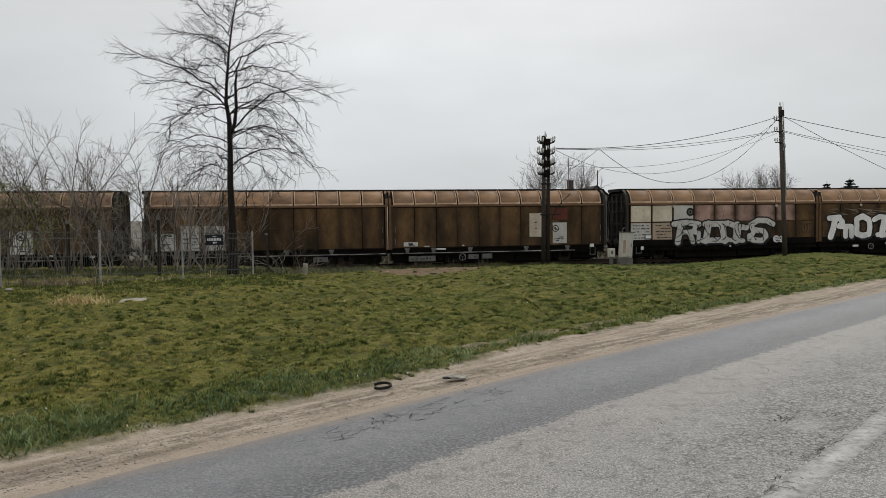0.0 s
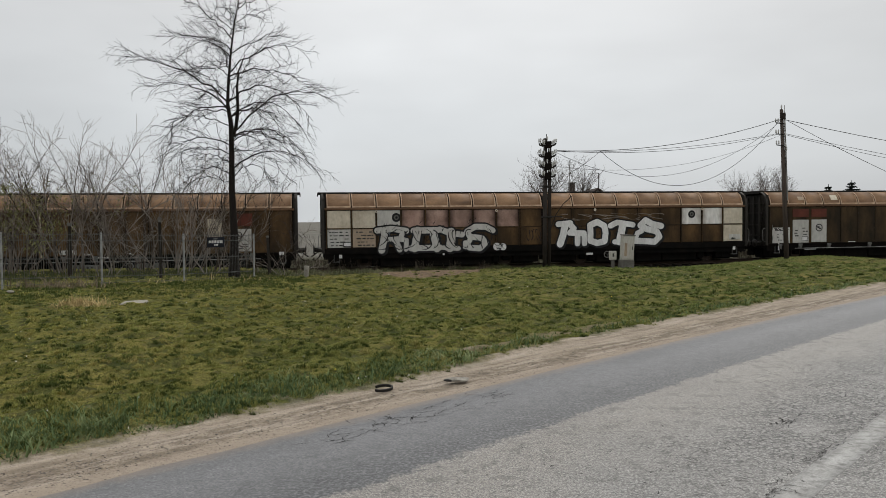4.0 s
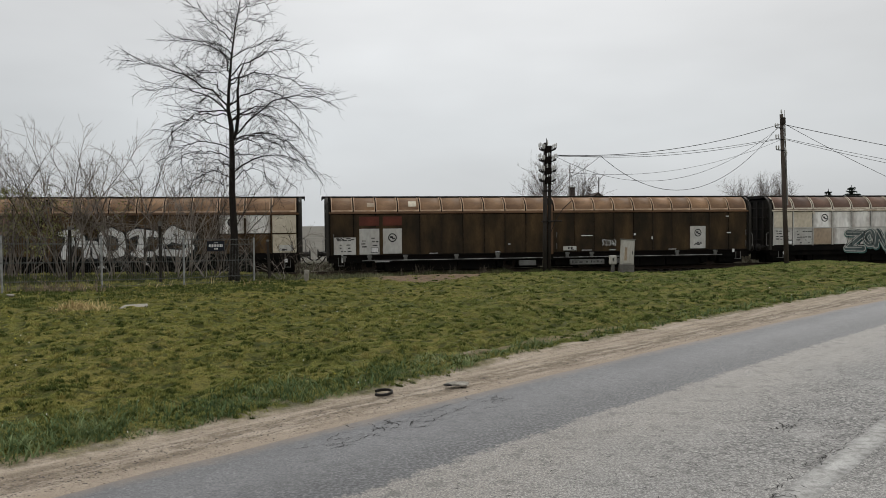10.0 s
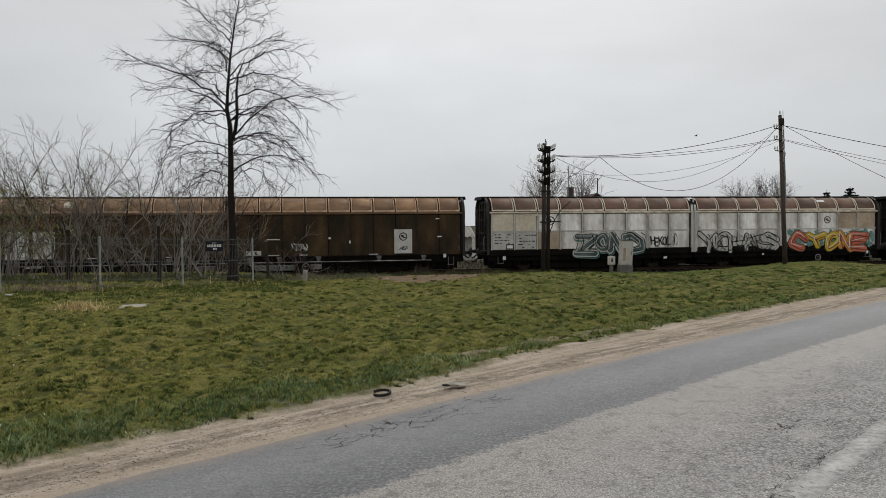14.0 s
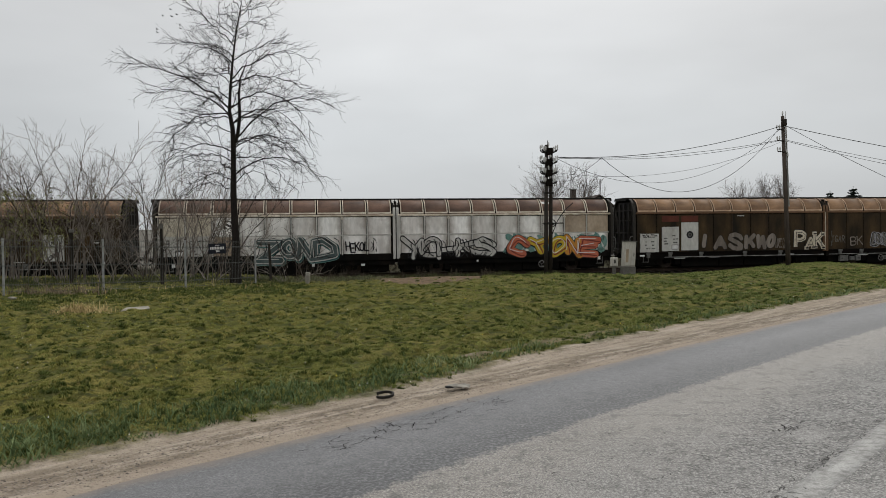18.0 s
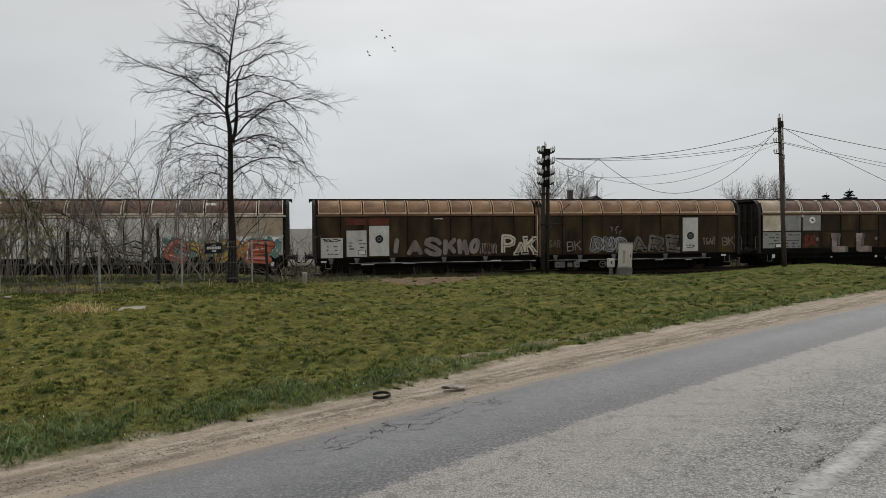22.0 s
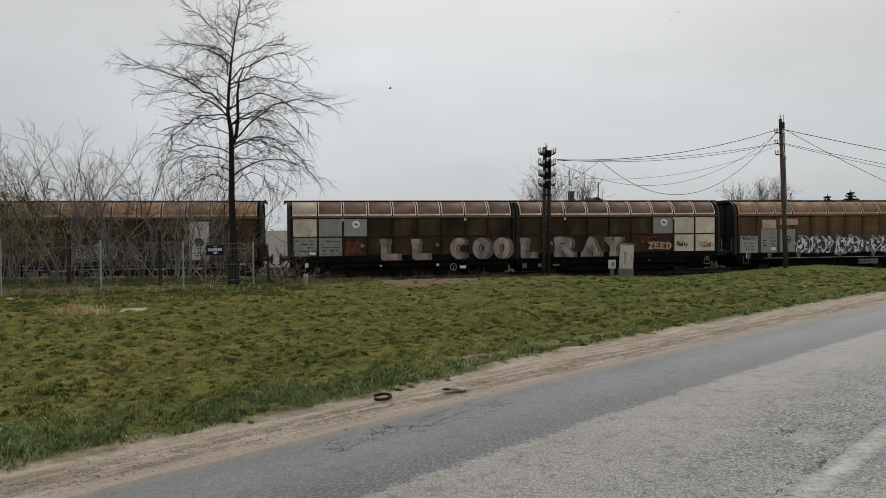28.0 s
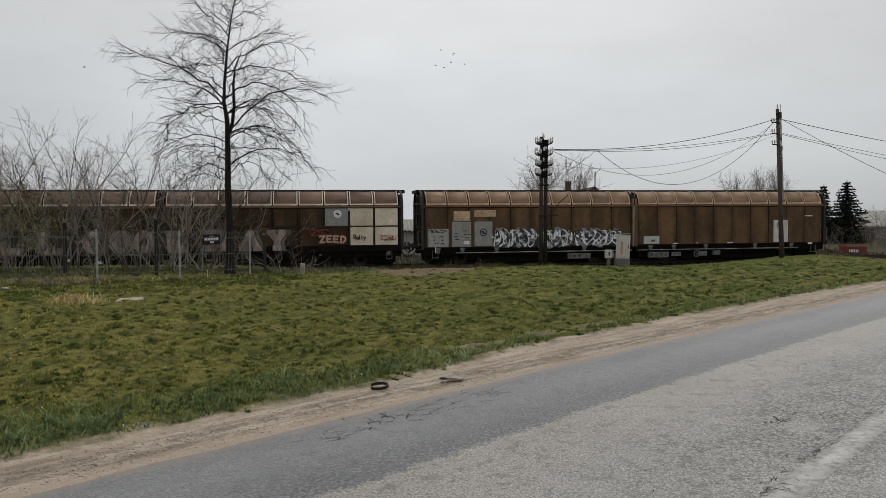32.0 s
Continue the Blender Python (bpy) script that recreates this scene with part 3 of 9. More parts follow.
def raw_mesh(name, verts, faces, mat, smooth_shade=False):
    """A mesh straight from arrays: verts (n, 3), faces (m, 3 or 4)."""
    me = bpy.data.meshes.new(name)
    verts, faces = np.asarray(verts, np.float32), np.asarray(faces, np.int32)
    k = faces.shape[1]
    me.vertices.add(len(verts))
    me.vertices.foreach_set("co", verts.ravel())
    me.loops.add(faces.size)
    me.loops.foreach_set("vertex_index", faces.ravel())
    me.polygons.add(len(faces))
    me.polygons.foreach_set("loop_start", np.arange(0, faces.size, k, dtype=np.int32))
    me.polygons.foreach_set("loop_total", np.full(len(faces), k, np.int32))
    if smooth_shade:
        me.polygons.foreach_set("use_smooth", np.ones(len(faces), bool))
    me.materials.append(mat)
    me.update(calc_edges=True)
    me.validate()
    return me

# ---- the land ----


def land_material():
    m = bpy.data.materials.new("lawn_verge_and_ballast")
    m.use_nodes = True
    n, l = m.node_tree.nodes, m.node_tree.links
    b = n["Principled BSDF"]
    b.inputs["Roughness"].default_value = 0.95
    b.inputs["Specular IOR Level"].default_value = 0.05

    def mth(op, a, c=None):
        k = n.new("ShaderNodeMath")
        k.operation = op
        for i, v in enumerate((a, c)):
            if v is None:
                continue
            if isinstance(v, (int, float)):
                k.inputs[i].default_value = v
            else:
                l.new(v, k.inputs[i])
        return k.outputs[0]

    def rng(v, a, c, lo=0.0, hi=1.0):
        k = n.new("ShaderNodeMapRange")
        k.inputs["From Min"].default_value, k.inputs["From Max"].default_value = a, c
        k.inputs["To Min"].default_value, k.inputs["To Max"].default_value = lo, hi
        l.new(v, k.inputs["Value"])
        return k.outputs[0]

    def noi(scale, detail=4):
        k = n.new("ShaderNodeTexNoise")
        k.inputs["Scale"].default_value, k.inputs["Detail"].default_value = scale, detail
        l.new(geo.outputs["Position"], k.inputs[0])
        return k.outputs[0]

    def mix(f, a, c):
        k = n.new("ShaderNodeMix")
        k.data_type = "RGBA"
        l.new(f, k.inputs["Factor"])
        for name, v in (("A", a), ("B", c)):
            if isinstance(v, tuple):
                k.inputs[name].default_value = (*v, 1)
            else:
                l.new(v, k.inputs[name])
        return k.outputs["Result"]

    geo = n.new("ShaderNodeNewGeometry")
    sep = n.new("ShaderNodeSeparateXYZ")
    l.new(geo.outputs["Position"], sep.inputs[0])
    x, y = sep.outputs["X"], sep.outputs["Y"]
    s = mth("MULTIPLY", mth("ADD", x, y), 0.70711)
    nn = mth("MULTIPLY", mth("SUBTRACT", y, x), 0.70711)
    bow = mth("MULTIPLY", mth("POWER", mth("ABSOLUTE", mth("SUBTRACT", s, 5.0)), 2.0), 0.0022)
    r = mth("ADD", mth("SUBTRACT", nn, 4.74), bow)
    q = mth("SUBTRACT", mth("MULTIPLY", mth("SUBTRACT", 41.5, y), RAIL_N.y), mth("MULTIPLY", x, RAIL_N.x))
    n1, n2, n3, n4 = noi(0.35), noi(1.7, 5), noi(9.0, 4), noi(45.0, 3)
    grass = mix(rng(n1, 0.35, 0.65), (0.125, 0.128, 0.032), (0.19, 0.16, 0.048))
    grass = mix(rng(n2, 0.44, 0.68), grass, (0.055, 0.066, 0.019))
    grass = mix(rng(noi(5.5, 4), 0.51, 0.62, 0, 0.85), grass, (0.030, 0.036, 0.011))
    grass = mix(rng(n3, 0.52, 0.75, 0, 0.6), grass, (0.13, 0.105, 0.045))
    grass = mix(rng(n4, 0.46, 0.60, 0, 0.6), grass, (0.026, 0.032, 0.010))
    sand = mix(rng(n2, 0.35, 0.65), (0.350, 0.296, 0.230), (0.275, 0.230, 0.176))
    grain = noi(22.0, 5)
    sand = mix(rng(grain, 0.50, 0.66, 0, 0.6), sand, (0.150, 0.120, 0.092))
    band = mth("MULTIPLY", rng(mth("ABSOLUTE", mth("SUBTRACT", mth("ADD", r, mth("MULTIPLY", mth("SUBTRACT", n2, 0.5), 0.35)), 0.48)), 0.27, 0.10), rng(n3, 0.36, 0.56))
    sand = mix(mth("MULTIPLY", band, 0.65), sand, (0.110, 0.086, 0.066))
    crust = mth("MULTIPLY", rng(r, 0.55, 0.8), rng(n3, 0.48, 0.66, 0, 0.7))
    sand = mix(crust, sand, (0.30, 0.255, 0.205))
    sand = mix(rng(n4, 0.50, 0.64, 0, 0.6), sand, (0.31, 0.265, 0.22))
    # ruts and washed lines along the road
    cmb = n.new("ShaderNodeCombineXYZ")
    l.new(mth("MULTIPLY", s, 1.1), cmb.inputs[0])
    l.new(mth("MULTIPLY", r, 11.0), cmb.inputs[1])
    rut = n.new("ShaderNodeTexNoise")
    rut.inputs["Scale"].default_value, rut.inputs["Detail"].default_value = 1.0, 5
    l.new(cmb.outputs[0], rut.inputs[0])
    sand = mix(rng(rut.outputs[0], 0.50, 0.66, 0, 0.75), sand, (0.40, 0.345, 0.285))
    sand = mix(rng(rut.outputs[0], 0.46, 0.34, 0, 0.5), sand, (0.135, 0.108, 0.084))
    sand = mix(mth("MULTIPLY", rng(r, 0.30, 0.16), rng(n3, 0.3, 0.5, 0.55, 0.9)), sand, (0.30, 0.250, 0.200))
    wide = mth("ADD", mth("MULTIPLY", mth("SUBTRACT", n2, 0.5), 0.9), mth("MULTIPLY", mth("SUBTRACT", n3, 0.5), 0.5))
    inner = mth("ADD", 0.86, rng(s, 5.0, 8.0, 0.0, 0.20))
    verge = rng(mth("SUBTRACT", mth("ADD", r, mth("MULTIPLY", wide, 0.55)), inner), 0.12, -0.06)
    bare = mth("MULTIPLY", rng(n2, 0.62, 0.72), rng(r, 3.2, 1.4, 0, 0.8))
    col = mix(mth("MAXIMUM", verge, bare), grass, sand)
    lane = mth("MULTIPLY", rng(mth("ABSOLUTE", mth("SUBTRACT", mth("ADD", r, mth("MULTIPLY", wide, 0.6)), 1.55)), 0.24, 0.10), mth("MULTIPLY", rng(s, 5.6, 6.8), rng(s, 11.0, 9.0)))
    col = mix(mth("MULTIPLY", lane, 0.6), col, (0.21, 0.165, 0.115))
    earth = rng(mth("ADD", mth("ADD", q, mth("MULTIPLY", wide, 2.0)), mth("MULTIPLY", mth("POWER", mth("ABSOLUTE", mth("ADD", x, 0.7)), 1.8), 1.2)), 16.0, 14.4)
    col = mix(mth("MULTIPLY", earth, 0.9), col, mix(rng(n3, 0.4, 0.6), (0.185, 0.125, 0.090), (0.110, 0.082, 0.056)))
    ballast = mix(rng(n4, 0.4, 0.6), (0.03, 0.026, 0.022), (0.075, 0.066, 0.058))
    col = mix(rng(mth("ADD", q, mth("MULTIPLY", wide, 1.4)), 2.9, 2.0), col, ballast)
    col = mix(rng(mth("ADD", q, mth("MULTIPLY", wide, 1.4)), -5.0, -7.0), col, (0.05, 0.048, 0.028))
    col = mix(mth("MULTIPLY", rng(mth("ADD", q, mth("MULTIPLY", wide, 6.0)), -14.0, -22.0), rng(x, 14.0, 5.0)), col, mix(rng(n1, 0.3, 0.7), (0.17, 0.16, 0.14), (0.11, 0.105, 0.09)))
    l.new(col, b.inputs["Base Color"])
    bp = n.new("ShaderNodeBump")
    bp.inputs["Strength"].default_value, bp.inputs["Distance"].default_value = 0.95, 0.05
    l.new(mth("ADD", mth("ADD", n3, mth("MULTIPLY", n4, 0.5)), mth("MULTIPLY", rut.outputs[0], 0.6)), bp.inputs["Height"])
    l.new(bp.outputs[0], b.inputs["Normal"])
    return m


M_LAND = land_material()


def grid_axis(lo, hi, step, far):
    mid = list(np.arange(lo, hi + step / 2, step))
    out, d = [], step
    p = hi
    while p < far:
        d *= 1.3
        p += d
        out.append(p)
    low, d, p = [], step, lo
    while p > -far:
        d *= 1.35
        p -= d
        low.append(p)
    return np.array(low[::-1] + mid + out)


def build_ground():
    xs, ys = grid_axis(-30, 40, 0.15, 4000), grid_axis(2, 50, 0.15, 4000)
    gx, gy = np.meshgrid(xs, ys)
    z = ground_z(gx, gy)
    z = z + lawn_lift(gx, gy)
    w, h = len(xs), len(ys)
    idx = np.arange(w * h).reshape(h, w)
    faces = np.stack([idx[:-1, :-1], idx[:-1, 1:], idx[1:, 1:], idx[1:, :-1]], -1).reshape(-1, 4)
    me = raw_mesh("ground", np.stack([gx, gy, z], -1).reshape(-1, 3), faces, M_LAND, True)
    return tagged(part("ground", me, None), "patchy spring lawn falling from a sandy verge to the railway", "ground", kind="structure")


build_ground()


def strip(name, s0, s1, r0, r1, up, mat, step=0.5, thick=0.03, wobble=0.0, seed=1, drift=0.0):
    """A band of road between two distances from its far edge."""
    ss = np.arange(s0, s1 + step / 2, step)
    rs = np.linspace(r0, r1, max(2, int(abs(r1 - r0) / 0.5) + 2))
    verts, rnd = [], random.Random(seed)
    for s in ss:
        a = wobble * (rnd.random() - 0.5)
        c = wobble * (rnd.random() - 0.5)
        for i, r in enumerate(rs):
            r = r + (a if i == 0 else c if i == len(rs) - 1 else 0)
            verts.append(road_point(float(s), float(r) + drift * (float(s) - 4.0), up))
    k = len(rs)
    faces = []
    for i in range(len(ss) - 1):
        for j in range(k - 1):
            faces.append((i * k + j, (i + 1) * k + j, (i + 1) * k + j + 1, i * k + j + 1))
    top = len(verts)
    for i in range(len(ss)):
        for j in (0, k - 1):
            v = verts[i * k + j].copy()
            v.z -= thick
            verts.append(v)
    for i in range(len(ss) - 1):
        faces.append((i * k, top + 2 * i, top + 2 * i + 2, (i + 1) * k))
        faces.append((i * k + k - 1, (i + 1) * k + k - 1, top + 2 * i + 3, top + 2 * i + 1))
    return part(name, raw_mesh(name, verts, faces, mat), None)


tagged(strip("road", -70, 120, -6.45, 0.0, 0.0, M_ASPHALT, 0.5, 0.05, 0.04), "worn light grey two-lane asphalt road", "road", kind="structure")


def worn_line_material():
    m = material("worn_white_road_paint", (0.44, 0.435, 0.42), (0.34, 0.335, 0.32), 0.85, 0, 2.0, 70, 0.6, (1, 1, 1), (0.15, 0.145, 0.136), 0.75, 13.0)
    return m


M_LINE = worn_line_material()
tagged(strip("road_marking", 2.2, 14.0, -3.27, -3.08, 0.0015, M_LINE, 0.03, 0.003, 0.009, 5, 0.028), "worn and cracked white centre line", "road marking", kind="structure")
tagged(strip("road_marking", -14.0, -3.5, -3.27, -3.08, 0.006, M_LINE, 0.3, 0.004, 0.03, 6), "worn white centre line", "road marking", kind="structure")


def cracks():
    """Thin dark cracks in the asphalt, as narrow wandering ribbons."""
    rnd = random.Random(11)
    verts, faces = [], []

    def ribbon(s, r, ang, length, width, steps):
        pts = []
        for i in range(steps + 1):
            pts.append((s, r))
            turn = ang + rnd.uniform(-0.95, 0.95)
            step = length / steps * rnd.uniform(0.5, 1.4)
            s += math.cos(turn) * step
            r += math.sin(turn) * step
        for i, (a, b) in enumerate(pts):
            w = width * (0.5 + rnd.random()) * (1 - 0.6 * abs(2 * i / steps - 1))
            (a0, b0), (a1, b1) = pts[max(i - 1, 0)], pts[min(i + 1, steps)]
            ln = math.hypot(a1 - a0, b1 - b0) or 1.0
            ex, ey = -(b1 - b0) / ln * w / 2, (a1 - a0) / ln * w / 2
            p0, p1 = road_point(a - ex, b - ey, 0.003), road_point(a + ex, b + ey, 0.003)
            verts.extend((p0, p1))
        o = len(verts) - 2 * len(pts)
        for i in range(len(pts) - 1):
            faces.append((o + 2 * i, o + 2 * i + 2, o + 2 * i + 3, o + 2 * i + 1))

    for k in range(24):                                   # a broken spot
        ribbon(rnd.gauss(5.95, 0.10), rnd.gauss(-2.55, 0.05), rnd.uniform(-0.9, 0.9), rnd.uniform(0.05, 0.13), 0.006, 5)
    for k in range(22):                                   # across the painted line
        s = rnd.uniform(2.5, 9.0)
        ribbon(s, rnd.uniform(-3.24, -3.12) + 0.028 * (s - 4.0), rnd.uniform(0.9, 2.2), rnd.uniform(0.05, 0.16), 0.005, 6)
    for k in range(46):                                   # along its edge
        s = rnd.uniform(3.4, 8.5)
        ribbon(s, -3.06 + 0.028 * (s - 4.0) + rnd.gauss(0, 0.016), rnd.uniform(-0.5, 0.5), rnd.uniform(0.08, 0.26), 0.0045, 9)
    for k in range(210):                                  # crackle, thickest before the line
        s = rnd.gauss(6.2, 1.5)
        ribbon(s, min(-1.5, -3.05 + abs(rnd.gauss(0, 0.5))) + 0.028 * (s - 4.0), rnd.choice((0.3, -0.5, 1.2, -1.3)) + rnd.uniform(-0.4, 0.4), rnd.uniform(0.06, 0.2), 0.0032, 7)
    for k in range(46):                                   # broken cracks by the band's outer edge
        ribbon(rnd.uniform(2.9, 5.2), rnd.uniform(-0.46, -0.14), rnd.choice((0.0, 0.5, -0.6, 1.3)) + rnd.uniform(-0.3, 0.3), rnd.uniform(0.10, 0.36), 0.006, 9)
    for k in range(12):
        ribbon(rnd.uniform(6.2, 9.5), rnd.uniform(-2.25, -1.7), rnd.uniform(-0.5, 0.8), rnd.uniform(0.3, 0.8), 0.0035, 18)
    for k in range(260):                                  # short dark flaws in the worn lane
        ribbon(rnd.uniform(3.0, 12.0), rnd.uniform(-3.0, -1.35), rnd.uniform(-1.0, 0.2), rnd.uniform(0.02, 0.06), 0.005, 2)
    m = material("tar_black_crack", (0.016, 0.015, 0.014), None, 0.95, 0, 4, 40, 0.1)
    tagged(part("road_crack", raw_mesh("road_crack", verts, faces, m), None), "dark cracks in the worn asphalt", "road crack", kind="stuff")


cracks()

# ---- railway ----


def build_track():
    track = tagged(thing("railway_track", Matrix.Identity(4), "rusty rails on dark sleepers in stone ballast", "railway track"), kind="structure")
    for side in (-0.755, 0.755):
        bm = bmesh.new()
        prof = ((-0.07, -0.15), (0.07, -0.15), (0.07, -0.13), (0.012, -0.11), (0.012, -0.04), (0.035, -0.03), (0.035, 0.0), (-0.035, 0.0), (-0.035, -0.03), (-0.012, -0.04), (-0.012, -0.11), (-0.07, -0.13))
        rows = []
        for u in (-150, -75, 0, 75, 150, 200):
            rows.append([bm.verts.new(on_track(u, side + a, c)) for a, c in prof])
        for r0, r1 in zip(rows, rows[1:]):
            for k in range(len(prof)):
                bm.faces.new((r0[k], r0[(k + 1) % len(prof)], r1[(k + 1) % len(prof)], r1[k]))
        part("rail", bm, M_RAIL, track)
    bm = box(bmesh.new(), -0.12, 0.12, -1.25, 1.25, -0.24, -0.155, 0.015)
    me = mesh_of("sleeper", bm, M_WOOD)
    for i in range(130):
        u = -34 + i * 0.62
        ob = part("sleeper", me, None, track)
        ob.matrix_local = Matrix.Translation(on_track(u)) @ Matrix.Rotation(RAIL_TURN, 4, "Z")
    verts, faces, rnd = [], [], np.random.RandomState(4)
    for k in range(9000):
        u, a = rnd.uniform(-34, 46), rnd.uniform(-3.6, 2.2)
        p = on_track(u, a)
        p.z = float(ground_z(p.x, p.y)) + 0.02
        r = rnd.uniform(0.025, 0.06)
        o = len(verts)
        verts += [p + Vector(v) * r for v in ((1, 0, 0), (-0.5, 0.85, 0.1), (-0.5, -0.85, 0), (0.1 * rnd.randn(), 0.1 * rnd.randn(), 0.9))]
        faces += [(o, o + 1, o + 3), (o + 1, o + 2, o + 3), (o + 2, o, o + 3)]
    tagged(part("ballast", raw_mesh("ballast", verts, faces, M_BALLAST), None), "loose grey ballast stones by the rails", "ballast", kind="stuff")


build_track()
# ---- lettering for painted words ----


def bow(cx, cz, rx, rz, a0, a1, n=14):
    return [(cx + rx * math.cos(radians(a0 + (a1 - a0) * i / n)), cz + rz * math.sin(radians(a0 + (a1 - a0) * i / n))) for i in range(n + 1)]


ESS = [(1, 0.80), (0.82, 0.96), (0.45, 1), (0.1, 0.88), (0.06, 0.68), (0.35, 0.55), (0.72, 0.45), (0.97, 0.28), (0.9, 0.08), (0.55, 0), (0.2, 0.03), (0, 0.2)]
HEAD = [(0, 0), (0, 1), (0.6, 1), (0.94, 0.88), (0.94, 0.62), (0.6, 0.48), (0, 0.48)]
STROKES = {
    "A": [[(0, 0), (0.5, 1), (1, 0)], [(0.2, 0.36), (0.8, 0.36)]], "B": [HEAD, [(0.6, 0.48), (1, 0.36), (1, 0.12), (0.65, 0), (0, 0)]],
    "C": [bow(0.5, 0.5, 0.5, 0.5, 45, 315)], "D": [[(0, 0), (0, 1), (0.5, 1), (0.95, 0.72), (0.95, 0.28), (0.5, 0), (0, 0)]],
    "E": [[(1, 1), (0, 1), (0, 0), (1, 0)], [(0, 0.5), (0.75, 0.5)]], "G": [bow(0.5, 0.5, 0.5, 0.5, 45, 340), [(0.55, 0.42), (1, 0.42), (1, 0)]],
    "H": [[(0, 0), (0, 1)], [(1, 0), (1, 1)], [(0, 0.5), (1, 0.5)]], "I": [[(0.5, 0), (0.5, 1)]], "K": [[(0, 0), (0, 1)], [(1, 1), (0.1, 0.45)], [(0.35, 0.6), (1, 0)]],
    "L": [[(0, 1), (0, 0), (1, 0)]], "M": [[(0, 0), (0.08, 1), (0.5, 0.4), (0.92, 1), (1, 0)]], "N": [[(0, 0), (0, 1), (1, 0), (1, 1)]], "O": [bow(0.5, 0.5, 0.5, 0.5, 0, 360, 20)],
    "P": [HEAD], "R": [HEAD, [(0.5, 0.48), (1, 0)]], "S": [ESS], "T": [[(0, 1), (1, 1)], [(0.5, 1), (0.5, 0)]], "U": [[(0, 1), (0, 0.28), (0.25, 0), (0.75, 0), (1, 0.28), (1, 1)]],
    "Y": [[(0, 1), (0.5, 0.5), (1, 1)], [(0.5, 0.5), (0.5, 0)]], "Z": [[(0, 1), (1, 1), (0, 0), (1, 0)]],
    "a": [bow(0.5, 0.25, 0.45, 0.25, 0, 360, 12), [(0.95, 0.5), (1, 0)]], "l": [[(0.3, 0), (0.5, 1)]], "y": [[(0, 0.5), (0.45, 0.1)], [(1, 0.5), (0.1, -0.35)]],
}
FEET = {"L": [(0, 1), (0.1, 0)], "E": [(0, 1), (0, 0)], "R": [(0, 0), (0, 1), (1, 0)], "K": [(0, 0), (0, 1), (1, 1), (1, 0)], "Y": [(0, 1), (1, 1), (0.5, 0)], "I": [(0.5, 0), (0.5, 1)], "A": [(0, 0), (1, 0)]}


# fat throw-up letters: (weight of the brush, stroke)
FAT = {
    "R": [(1.0, [(0.0, 0.97), (0.5, 1.0), (1.0, 0.95)]), (1.15, [(0.26, 0.95), (0.22, 0.5), (0.16, 0.02)]), (0.85, [(0.9, 0.95), (0.78, 0.55), (0.3, 0.5)]), (0.95, [(0.62, 0.5), (0.72, 0.25), (0.78, 0.02)]), (0.8, [(0.72, 0.52), (1.0, 0.5), (1.0, 0.05)])],
    "r": [(1.0, [(0.08, 0.97), (0.5, 0.97)]), (1.25, [(0.32, 0.9), (0.22, 0.45), (0.14, 0.02)]), (1.0, [(0.45, 0.95), (0.62, 0.72), (0.45, 0.5)]), (1.0, [(0.5, 0.5), (0.95, 0.52)]), (1.05, [(0.72, 0.45), (0.74, 0.02)]), (1.0, [(0.95, 0.45), (0.98, 0.02)])],
    "O": [(1.1, [(0.1, 0.5), (0.12, 0.85), (0.5, 1.0), (0.88, 0.85), (0.9, 0.5), (0.88, 0.12), (0.5, 0.0), (0.12, 0.12), (0.1, 0.5)])],
    "o": [(1.05, [(0.12, 0.95), (0.92, 0.97)]), (1.25, [(0.26, 0.95), (0.16, 0.02)]), (1.25, [(0.76, 0.95), (0.9, 0.02)]), (1.0, [(0.05, 0.06), (1.0, 0.06)])],
    "T": [(1.0, [(0.0, 0.84), (0.3, 0.96), (1.0, 0.88)]), (1.35, [(0.55, 0.85), (0.5, 0.4), (0.42, 0.04)]), (0.9, [(0.2, 0.04), (0.85, 0.04)])],
    "t": [(1.0, [(0.0, 0.98), (0.45, 0.8), (1.0, 0.72)]), (1.5, [(0.5, 0.85), (0.52, 0.4), (0.42, 0.05)]), (0.8, [(0.15, 0.05), (0.8, 0.05)])],
    "S": [(1.0, [(1.0, 0.78), (0.75, 0.98), (0.4, 0.98), (0.12, 0.75), (0.2, 0.52), (0.6, 0.5), (0.72, 0.28), (0.55, 0.04), (0.2, 0.04), (0.04, 0.25)]), (0.9, [(0.05, 0.1), (0.2, 0.4)])],
    "s": [(1.1, [(1.0, 0.72), (0.7, 0.85), (0.45, 1.0), (0.3, 0.75), (0.5, 0.62), (0.85, 0.5), (0.92, 0.25), (0.75, 0.05), (0.3, 0.05), (0.05, 0.1)]), (0.9, [(0.1, 0.1), (0.2, 0.42), (0.35, 0.5)])],
}


